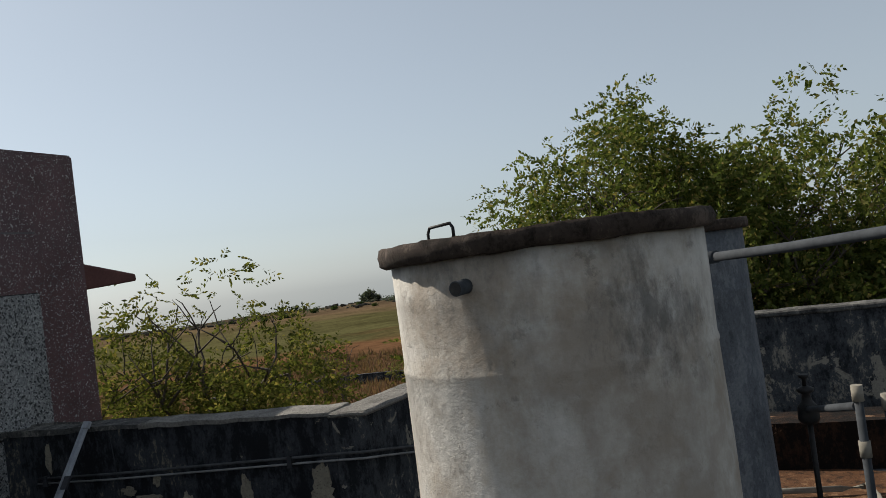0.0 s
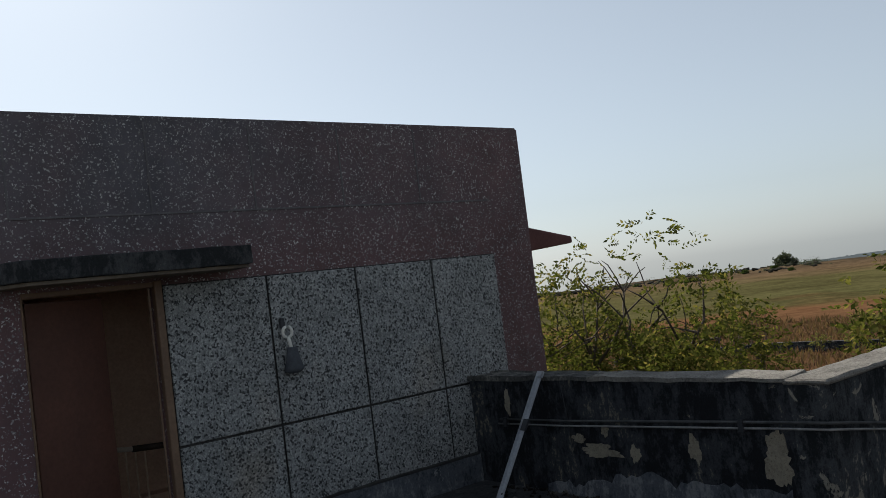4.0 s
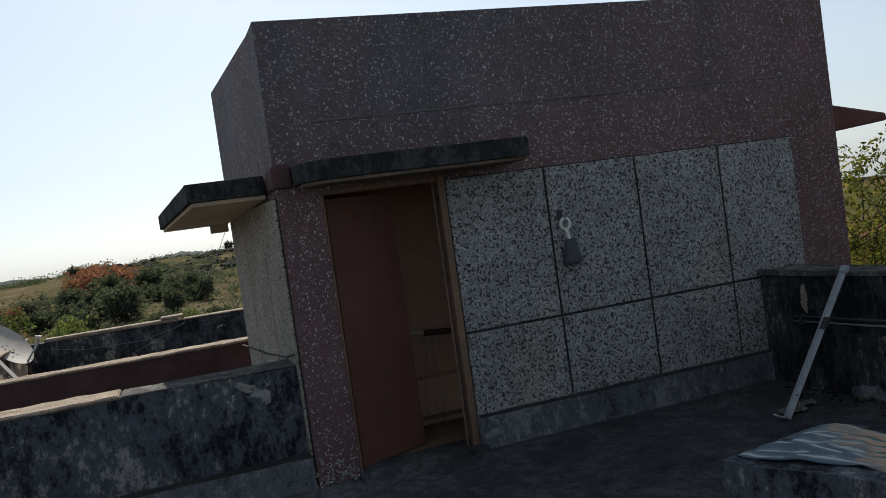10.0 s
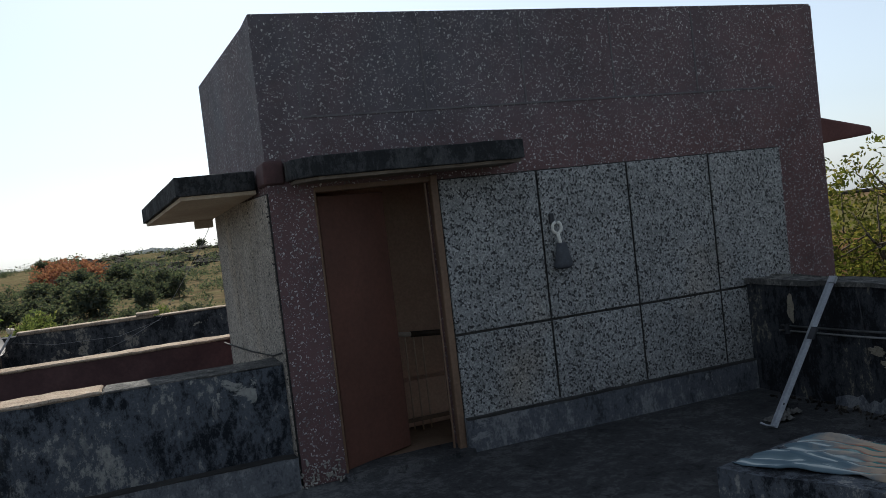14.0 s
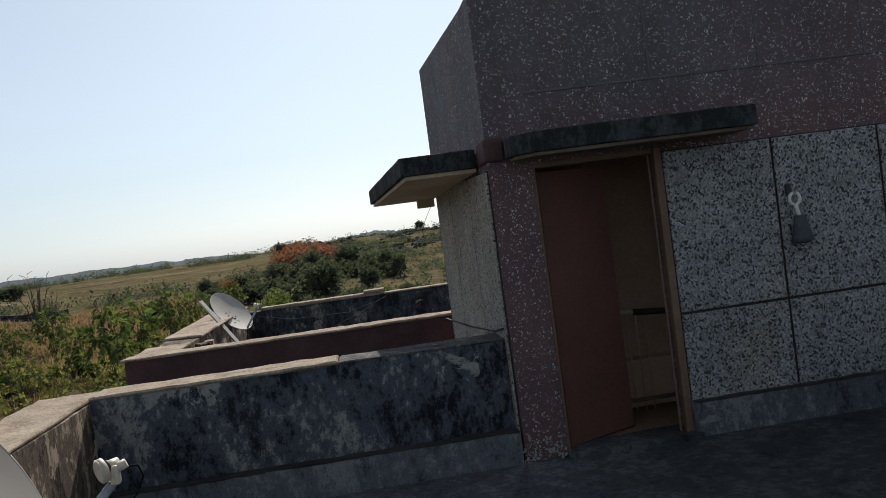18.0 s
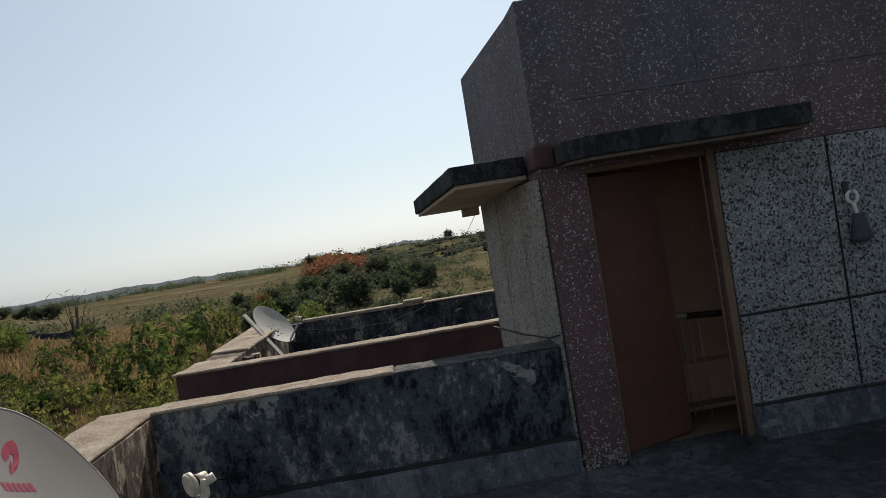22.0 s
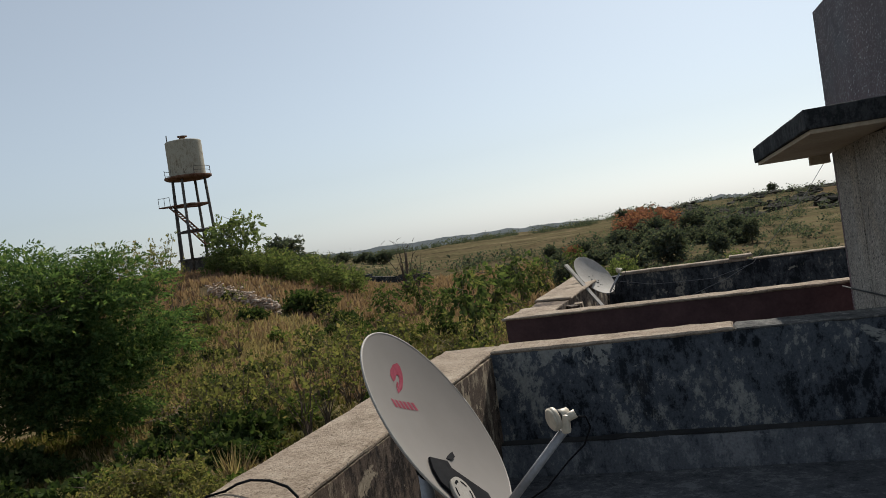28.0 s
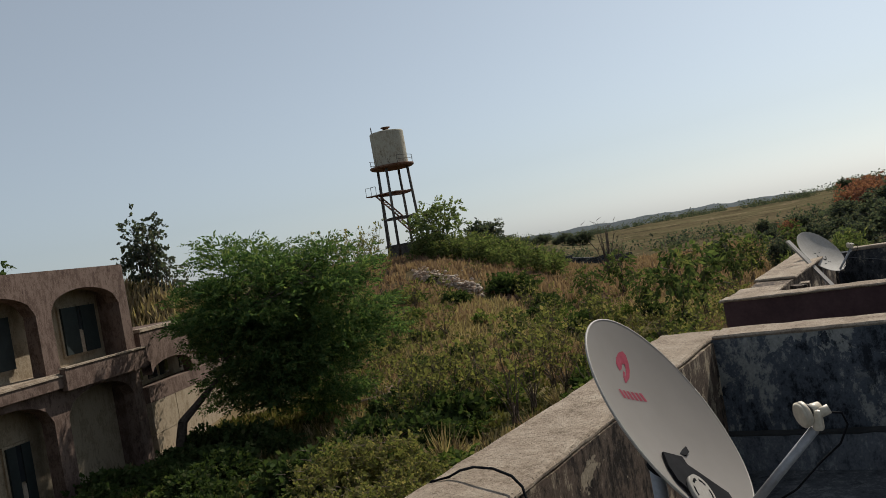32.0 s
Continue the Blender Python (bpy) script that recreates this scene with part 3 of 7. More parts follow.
wall = parapet("parapet_south", [(-3.36, -10.5), (7.95, -10.5), (7.95, -10.25), (-3.36, -10.25)], 0.95, MOTTLED, "plain plaster parapet")

# ---------------------------------------------------------------- stair head
W, D, H = 5.11, 2.58, 3.35
SK = -0.05  # the west wall leans out of square


def west(y):
    return SK * y


# front wall with its doorway, side walls, back wall
bm = bmesh.new()
for dims in ((0.0, 0.32, 0.0, 0.20, 0.0, 2.10), (1.24, W, 0.0, 0.20, 0.0, 2.10), (0.0, W, 0.0, 0.20, 2.10, H)):
    cuboid(bm, *dims)
structure("wall_front", bm, RED, "maroon chip-rendered front wall of the stair head")
bm = bmesh.new()
prism(bm, [(0.0, 0.2), (0.2, 0.2), (0.2 + west(D), D), (west(D), D)], -0.2, H)
structure("wall_west", bm, RED, "maroon chip-rendered side wall of the stair head")
bm = bmesh.new()
# unseen opening, added to let sky light into the stair
for dims in ((0.2, D, -0.2, 0.7), (0.2, D, 2.15, H), (0.2, 0.5, 0.7, 2.15), (2.1, D, 0.7, 2.15)):
    cuboid(bm, W - 0.2, W, *dims)
structure("wall_east", bm, RED, "maroon chip-rendered side wall of the stair head")
bm = bmesh.new()
cuboid(bm, west(D) + 0.2, W - 0.2, D - 0.2, D, -0.2, H)
structure("wall_back", bm, RED, "back wall of the stair head")
bm = bmesh.new()
cuboid(bm, 0.004, W - 0.004, 0.004, D - 0.004, H - 0.002, H + 0.022)
soften(bm, 0.020, 3)
structure("roof_stair_head", bm, RED, "flat chip-rendered top of the stair head", "roof")
bm = bmesh.new()
cuboid(bm, 0.2, W - 0.2, 0.2, D - 0.2, 2.75, 2.85)
structure("ceiling", bm, INSIDE, "ochre ceiling over the stair")

# grey pebble-dash panels, one by one, with dark joints between them
front = bpy.data.objects["wall_front"]
bm = bmesh.new()
cuboid(bm, 1.266, 4.572, -0.012, -0.002, 0.20, 2.095)
part("backing", bm, GROOVE, front, "dark mortar joints behind the panels")
COLS = (1.262, 2.103, 2.94, 3.772, 4.572)
for x0, x1 in zip(COLS, COLS[1:]):
    for z0, z1 in ((0.20, 0.898), (0.898, 2.095)):
        bm = bmesh.new()
        cuboid(bm, x0 + 0.009, x1 - 0.009, -0.030, -0.012, z0 + 0.009, z1 - 0.009)
        soften(bm, 0.006, 1)
        part("panel", bm, GREY, front, "pale pebble-dash panel")
RED_LINE = two_tone("faded_joint_line", (0.095, 0.088, 0.094), (0.15, 0.14, 0.146), 6, 40)
for x in (0.30, 1.262, 2.10, 2.93, 3.76):
    bm = bmesh.new()
    cuboid(bm, x - 0.007, x + 0.007, -0.005, 0.0, 2.64, H - 0.03)
    part("joint", bm, RED_LINE, front, "faint vertical joint line")
bm = bmesh.new()
cuboid(bm, 0.30, 4.6, -0.006, 0.0, 2.622, 2.637)
part("joint", bm, RED_LINE, front, "faint horizontal joint line")
bm = bmesh.new()
cuboid(bm, 1.262, 4.04, -0.075, -0.002, -0.02, 0.268)
slice_up(bm, 0.18)
for v in bm.verts:
    if v.co.z > 0.25 and v.co.y < -0.05:
        v.co.z -= 0.02
roughen(bm, 0.010, 4)
part("plinth", bm, PLINTH, front, "grey cement plinth stained black")
# dark strip added where a shadow gap runs along the plinth top
bm = bmesh.new()
cuboid(bm, 1.27, 4.03, -0.078, -0.035, 0.246, 0.264)
slice_up(bm, 0.08, (0,))
roughen(bm, 0.007, 9)
part("ledge_line", bm, GROOVE, front, "black strip in place of the shadow gap over the plinth")

side = bpy.data.objects["wall_west"]
bm = bmesh.new()
prism(bm, [(west(0.02) - 0.008, 0.02), (west(0.02) + 0.002, 0.02), (west(2.40) + 0.002, 2.40), (west(2.40) - 0.008, 2.40)], -0.1, 2.11)
part("backing", bm, GROOVE, side, "dark mortar joints behind the panels")
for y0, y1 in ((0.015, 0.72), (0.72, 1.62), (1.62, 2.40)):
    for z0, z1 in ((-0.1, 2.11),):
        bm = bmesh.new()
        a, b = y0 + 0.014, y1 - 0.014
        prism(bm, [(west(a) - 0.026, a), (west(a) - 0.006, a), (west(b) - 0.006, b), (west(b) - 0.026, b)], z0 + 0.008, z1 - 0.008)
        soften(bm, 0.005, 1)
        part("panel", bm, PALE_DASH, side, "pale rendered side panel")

bm = bmesh.new()
pipe_run(bm, [(-0.045, -0.02, 0.985), (-0.06, 0.3, 0.93), (-0.10, 1.2, 0.865), (-0.15, 2.3, 0.81), (-0.17, 2.75, 0.79)], 0.007, 6)
part("cable", bm, GROOVE, side, "black cable sagging across the side wall")

# sunshade slabs
def dip(bm):
    """The slab sags towards its far end."""
    for v in bm.verts:
        v.co.z -= 0.10 * (v.co.y - 0.33) / 2.29


def slab(name, outline, z0, z1, parent, label):
    bm = bmesh.new()
    prism(bm, outline, z0, z1)
    dip(bm)
    slice_up(bm, 0.2, (0, 1))
    soften(bm, 0.012, 2)
    roughen(bm, 0.006, 5)
    ob = part(name, bm, SLAB, parent, label)
    return ob


shade = thing("sunshade", (-0.35, 1.5, 2.1), "black-stained concrete sunshade slab on the stair head's side wall", "sunshade")
slab("slab", [(-0.60, 0.33), (-0.03, 0.33), (west(2.62) - 0.03, 2.62), (-0.80, 2.62)], 2.165, 2.305, shade, "black-stained concrete slab")
bm = bmesh.new()
prism(bm, [(-0.57, 0.36), (-0.03, 0.36), (west(2.6) - 0.03, 2.59), (-0.77, 2.59)], 2.135, 2.163)
dip(bm)
part("soffit", bm, SOFFIT, shade, "cream painted underside")
bm = bmesh.new()
prism(bm, [(-0.33, 2.50), (west(2.6) - 0.03, 2.50), (west(2.6) - 0.03, 2.61), (-0.33, 2.61)], 2.06, 2.134)
dip(bm)
part("bracket", bm, SOFFIT, shade, "small cream bracket under the slab")

shade = thing("sunshade", (1.0, -0.2, 2.15), "black-stained concrete sunshade slab over the doorway", "sunshade")
bm = bmesh.new()
prism(bm, [(0.13, -0.012), (0.13, -0.22), (0.26, -0.42), (1.82, -0.42), (1.82, -0.012)][::-1], 2.175, 2.315)
slice_up(bm, 0.2, (0, 1))
soften(bm, 0.010, 2)
roughen(bm, 0.006, 5)
part("slab", bm, SLAB, shade, "black-stained concrete slab")
# underside in a darker brown than the side slab's soffit
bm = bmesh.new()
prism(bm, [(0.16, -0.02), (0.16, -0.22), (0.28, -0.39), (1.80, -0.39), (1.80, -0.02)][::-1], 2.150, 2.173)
part("soffit", bm, two_tone("brown_soffit", (0.10, 0.08, 0.062), (0.19, 0.155, 0.12), 3.0), shade, "mottled brown underside")
bm = bmesh.new()
cuboid(bm, 1.80, 1.90, -0.25, -0.008, 2.19, 2.30)
soften(bm, 0.03, 2)
part("end_block", bm, RED, shade, "maroon rendered end")
bm = bmesh.new()
cuboid(bm, -0.024, 0.125, -0.030, 0.325, 2.165, 2.335)
soften(bm, 0.03, 3)
roughen(bm, 0.01, 6)
part("corner_block", bm, two_tone("maroon_render", (0.060, 0.034, 0.034), (0.10, 0.050, 0.050)), shade, "maroon rendered corner where the slabs meet")

shade = thing("sunshade", (5.4, 1.3, 2.1), "maroon concrete sunshade on the far side wall", "sunshade")
bm = bmesh.new()
prism(bm, [(5.115, 0.25), (6.02, 0.25), (6.02, 2.4), (5.115, 2.4)], 2.075, [2.40, 2.215, 2.215, 2.40])
for v in bm.verts:
    if v.co.x > 5.5 and v.co.z < 2.15:
        v.co.z += 0.065
soften(bm, 0.03, 3)
roughen(bm, 0.006, 5)
part("slab", bm, two_tone("maroon_paint", (0.105, 0.046, 0.042), (0.155, 0.066, 0.058)), shade, "maroon painted slab")

# doorway: frame, leaf and what shows of the stair
door = tagged(thing("door_1", (0.36, 0.1, 0.0), "brown painted door standing half open under the sunshade", "door"), kind="structure")
for dims, lab in (((1.205, 1.262, -0.035, 0.03, 0.03, 2.13), "tan door post"), ((0.318, 0.334, -0.012, 0.12, 0.03, 2.10), "tan door post"), ((0.322, 1.262, -0.004, 0.12, 2.085, 2.125), "tan door head")):
    bm = bmesh.new()
    cuboid(bm, *dims)
    soften(bm, 0.006, 1)
    part("frame", bm, FRAME, door, lab)
bm = bmesh.new()
cuboid(bm, 1.172, 1.186, 0.02, 0.034, 0.03, 2.08)
part("rebate", bm, FRAME, door, "thin tan inner edge of the door post")
bm = bmesh.new()
cuboid(bm, 0.0, 0.66, 0.0, 0.034, 0.035, 2.06)
soften(bm, 0.004, 1)
bmesh.ops.rotate(bm, verts=bm.verts, matrix=Matrix.Rotation(radians(27), 3, "Z"))
bmesh.ops.translate(bm, verts=bm.verts, vec=(0.356, 0.07, 0))
part("leaf", bm, DOOR, door, "plain red-brown door leaf")
bm = bmesh.new()
cuboid(bm, 0.30, 1.30, -0.12, 0.20, -0.02, 0.035)
slice_up(bm, 0.12, (0,))
roughen(bm, 0.012, 6)
part("sill", bm, ROOF, door, "worn cement door sill")

bm = bmesh.new()
cuboid(bm, 0.205, W - 0.205, 1.12, 1.22, -0.2, 2.75)
structure("wall_stair_inside", bm, INSIDE, "ochre inner wall of the stair")
bm = bmesh.new()
cuboid(bm, 0.21, W - 0.21, 0.205, 1.12, -0.2, 0.02)
structure("floor_landing", bm, two_tone("landing_cement", (0.15, 0.095, 0.062), (0.21, 0.14, 0.095)), "dusty brown cement stair landing")
rail = thing("stair_railing", (1.1, 0.9, 0.02), "metal stair railing with a dark handrail and thin bars", "railing")
# this end of the handrail is coloured pale as a painted highlight
bm = bmesh.new()
tube(bm, (0.80, 0.80, 0.895), (1.18, 0.80, 0.848), 0.020)
part("handrail", bm, two_tone("rail_glint", (0.5, 0.42, 0.32), (0.6, 0.5, 0.4), rough=0.4), rail, "handrail end, coloured pale for the glint on it")
bm = bmesh.new()
tube(bm, (1.18, 0.80, 0.846), (1.74, 0.80, 0.80), 0.026)
part("handrail", bm, DARKWOOD, rail, "dark handrail")
for k in range(6):
    bm = bmesh.new()
    x = 0.90 + 0.075 * k
    tube(bm, (x, 0.80, 0.02), (x, 0.80, 0.885 - 0.12 * (x - 0.9)), 0.007, sides=6)
    part("bar", bm, two_tone("tan_rail_paint", (0.42, 0.28, 0.18), (0.54, 0.38, 0.26), rough=0.5) if k == 0 else bpy.data.materials["tan_rail_paint"], rail)
block("bottom_rail", (0.86, 1.75, 0.785, 0.815, 0.10, 0.13), FRAME, rail)
block("stair_curb", (0.95, 1.74, 0.95, 1.115, 0.02, 0.42), INSIDE, rail, "low ochre wall beside the steps")

# broken plaster at the foot of the corner
rubble = thing("plaster_chips", (0.1, -0.1, 0), "broken pale plaster at the foot of the wall corner", "rubble", kind="stuff")
bm = bmesh.new()
rng = random.Random(4)
for k in range(90):
    x, z = rng.uniform(-0.02, 0.30), abs(rng.gauss(0, 0.07)) + 0.01
    s = rng.uniform(0.004, 0.012) * (1.8 if k % 9 == 0 else 1.0)
    y = -0.004 - 0.05 * rng.random() * (z < 0.05)
    q = Euler((rng.random() * 3, rng.random() * 3, rng.random() * 3)).to_matrix().to_4x4()
    made = bmesh.ops.create_icosphere(bm, subdivisions=1, radius=s, matrix=Matrix.Translation((x, y, z)) @ q @ Matrix.Diagonal((1.5, 0.4, 0.8, 1)))
part("chips", bm, two_tone("pale_plaster", (0.20, 0.195, 0.175), (0.40, 0.385, 0.35), 10), rubble)

# wall lamp bracket
PLASTIC = two_tone("white_plastic", (0.60, 0.58, 0.53), (0.70, 0.68, 0.63), 8, 60, 0.4, bump=0.05)
AGED_PLASTIC = two_tone("aged_cream_plastic", (0.50, 0.43, 0.33), (0.60, 0.53, 0.42), 8, 60, 0.45, bump=0.05)
DULL = two_tone("dull_grey_tin", (0.022, 0.024, 0.028), (0.042, 0.044, 0.05), 8, 50, 0.6)
lamp = thing("wall_lamp", (2.205, -0.03, 1.3), "old wall lamp with white holder and dull grey shade", "lamp")
bm = bmesh.new()
cuboid(bm, 2.165, 2.205, -0.06, -0.028, 1.655, 1.74)
soften(bm, 0.008, 1)
part("mount", bm, DULL, lamp, "dark wall mount")
bm = bmesh.new()
for sgn in (-1, 1):
    arc = [(2.208 + sgn * (0.010 + 0.030 * math.sin(radians(a))), -0.075, 1.622 + 0.040 * math.cos(radians(a))) for a in range(0, 181, 20)]
    pipe_run(bm, arc, 0.013, 8)
part("holder", bm, PLASTIC, lamp, "white forked lamp holder")
bm = bmesh.new()
pipe_run(bm, [(2.208, -0.078, 1.585), (2.216, -0.082, 1.53), (2.230, -0.085, 1.455)], 0.015, 10)
part("arm", bm, PLASTIC, lamp, "white arm")
bm = bmesh.new()
turned(bm, [(0.034, 1.50), (0.046, 1.485), (0.060, 1.41), (0.080, 1.345), (0.084, 1.315), (0.05, 1.295)], 20, 2.222, -0.10)
for v in bm.verts:
    v.co.y = -0.10 + (v.co.y + 0.10) * 0.62
part("shade", bm, two_tone("dusty_grey_shade", (0.045, 0.050, 0.060), (0.072, 0.078, 0.090), 10, 60, 0.7), lamp, "dull grey bell-shaped shade")

# two thin pipes along the east parapet
GALV = two_tone("weathered_pipe", (0.045, 0.047, 0.05), (0.10, 0.102, 0.105), 9, 60, 0.8, 0.0)
pipes = thing("wall_pipes", (4.03, -1.8, 0.58), "pair of thin grey pipes along the blackened parapet", "pipe")
# the lower pipe is coloured paler for the sky light along its top
for dz, yy, mat in ((0.0, -0.42, GALV), (-0.041, -0.40, two_tone("skylit_pipe", (0.16, 0.16, 0.16), (0.30, 0.30, 0.30), 9, 60, 0.6, 0.0))):
    bm = bmesh.new()
    pipe_run(bm, [(4.028, yy, 0.586 + dz), (4.026, -1.2, 0.609 + dz), (4.026, -2.0, 0.645 + dz), (4.026, -3.18, 0.697 + dz), (4.026, -3.44, 0.706 + dz), (4.05, -3.472, 0.704 + dz), (4.25, -3.474, 0.667 + dz), (4.66, -3.474, 0.585 + dz), (5.47, -3.474, 0.417 + dz), (6.0, -3.474, 0.31 + dz)], 0.008 if dz else 0.010, 8)
    part("pipe", bm, mat, pipes)
for yy, zz in ((-0.50, 0.57), (-2.85, 0.665)):
    bm = bmesh.new()
    cuboid(bm, 4.006, 4.05, yy - 0.018, yy + 0.018, zz - 0.045, zz + 0.035)
    part("clip", bm, DULL, pipes)
bm = bmesh.new()
pipe_run(bm, [(4.03, -1.22, 0.93), (4.022, -1.25, 0.72), (4.03, -1.27, 0.40)], 0.004, 5)
part("wire", bm, DULL, pipes, "thin hanging wire")

# leaning metal angle
ALU = two_tone("weathered_aluminium", (0.36, 0.38, 0.42), (0.50, 0.52, 0.55), 12, 60, 0.5, 0.6, 0.1)
bar = thing("metal_angle", (3.25, -1.10, 0), "pale metal angle bar leaning against the parapet", "metal bar")
a, b = Vector((3.255, -1.10, 0.01)), Vector((4.015, -1.03, 1.005))
way = (b - a).normalized()
side_way = Vector((0.12, -1, 0)).normalized()
up_way = side_way.cross(way).normalized()
bm = bmesh.new()
for u0, u1, v0, v1 in ((-0.022, 0.022, 0.0, 0.004), (-0.022, -0.018, 0.0, 0.03)):
    vs = [bm.verts.new(p + side_way * u + up_way * v) for p in (a, b) for u, v in ((u0, v0), (u1, v0), (u1, v1), (u0, v1))]
    for f in ((0, 1, 2, 3), (7, 6, 5, 4), (0, 4, 5, 1), (1, 5, 6, 2), (2, 6, 7, 3), (3, 7, 4, 0)):
        bm.faces.new([vs[i] for i in f])
part("angle", bm, ALU, bar)
for k, (s, name, lab) in enumerate(((0.62, "sleeve", "grey sleeve on the bar"), (0.985, "top_plate", "folded end plate"))):
    bm = bmesh.new()
    c = a + (b - a) * s
    made = cuboid(bm, -0.032, 0.032, -0.008, 0.012, -0.05, 0.05) if k == 0 else cuboid(bm, -0.03, 0.03, -0.006, 0.02, -0.025, 0.03)
    rot = Matrix((side_way, up_way, way)).transposed()
    for v in bm.verts:
        v.co = c + rot @ v.co
    part(name, bm, DULL if k == 0 else ALU, bar, lab)
bm = bmesh.new()
pipe_run(bm, [a + Vector((0.0, 0, 0.012)), a + Vector((-0.05, 0.03, 0.02)), a + Vector((-0.085, 0.05, 0.045))], 0.009, 6)
part("foot", bm, ALU, bar, "bent foot of the bar")
bm = bmesh.new()
c = a + (b - a) * 0.15
tube(bm, c + up_way * 0.0035, c + up_way * 0.0055, 0.008, sides=10)
part("bolt_hole", bm, DULL, bar, "dark bolt hole")

# heap of dirt in the corner behind the bar
heap = thing("dirt_heap", (3.6, -1.0, 0), "heap of dark dirt and litter on the roof beside the parapet", "dirt", kind="stuff")
bm = bmesh.new()
for k in range(110):
    x, y = 4.03 - abs(rng.gauss(0, 0.10)), rng.uniform(-1.9, -0.35)
    s = rng.uniform(0.006, 0.026)
    q = Euler((rng.random() * 3, rng.random() * 3, rng.random() * 3)).to_matrix().to_4x4()
    bmesh.ops.create_icosphere(bm, subdivisions=1, radius=s, matrix=Matrix.Translation((x, y, s * 0.45)) @ q @ Matrix.Diagonal((1.4, 0.8, 0.3, 1)))
part("lumps", bm, plaster("dark_dirt", (0.012, 0.011, 0.010), (0.035, 0.03, 0.026), (0.12, 0.11, 0.095), 0.52), heap)

# scraps of dusty plastic sheet at the foot of the bar
scrap = thing("plastic_scrap", (3.45, -0.95, 0), "crumpled scraps of dusty plastic sheet on the roof", "litter")
for cx, cy, wide in ((3.42, -0.97, 0.10), (3.62, -0.90, 0.07)):
    bm = bmesh.new()
    bmesh.ops.create_grid(bm, x_segments=9, y_segments=6, size=1.0)
    for v in bm.verts:
        p = v.co.copy()
        v.co = Vector((cx + p.x * wide, cy + p.y * wide * 0.6, 0.012 + 0.05 * abs(noise.noise(Vector((p.x * 2.2 + cx, p.y * 2.2, 5)))) + 0.015 * noise.noise(Vector((p.x * 6, p.y * 6, 1)))))
    part("sheet", bm, two_tone("dusty_plastic", (0.07, 0.068, 0.064), (0.16, 0.155, 0.145), 12, 60, 0.6), scrap)

# cement block with a rumpled cloth drying on it
blk = thing("cement_block", (2.2, -3.2, 0), "low cement block on the roof with mottled sides", "block")
bm = bmesh.new()
prism(bm, [(1.63, -2.49), (2.21, -3.90), (2.98, -3.76), (2.42, -2.37)], -0.01, 0.415)
slice_up(bm, 0.15)
roughen(bm, 0.014, 4)
part("block", bm, MOTTLED, blk)


def cloth_mat():
    m = Mat("striped_cotton", 0.9, spec=0.1)
    attr = m.t.nodes.new("ShaderNodeAttribute")
    attr.attribute_name = "weave"
    sep = m.n("ShaderNodeSeparateXYZ")
    m.link(attr.outputs["Vector"], sep.inputs[0])
    u = m.math("ADD", sep.outputs[0], m.math("MULTIPLY", m.math("SUBTRACT", m.noise(3.0, 3), 0.5), 0.08))
    along = m.math("FRACT", m.math("MULTIPLY", u, 8.0))
    blue = m.ramp(along, (0.0, (0.075, 0.115, 0.145)), (0.30, (0.12, 0.165, 0.19)), (0.40, (0.34, 0.38, 0.38)), (0.52, (0.40, 0.43, 0.42)), (0.60, (0.15, 0.20, 0.22)), (0.85, (0.09, 0.13, 0.155)))
    warm = m.ramp(along, (0.0, (0.30, 0.235, 0.175)), (0.40, (0.36, 0.29, 0.22)), (0.46, (0.05, 0.15, 0.15)), (0.58, (0.06, 0.17, 0.17)), (0.64, (0.25, 0.085, 0.055)), (0.78, (0.33, 0.26, 0.195)))
    edge = m.math("ADD", m.math("ADD", sep.outputs[1], m.math("MULTIPLY", u, 0.35)), m.math("MULTIPLY", m.math("SUBTRACT", m.noise(6.0, 4), 0.5), 0.5))
    m.color(m.mix(m.ramp(edge, (0.36, 0.0), (0.50, 1.0)), blue, warm))
    return m.bump(m.noise(300, 2), 0.3, 0.001).m


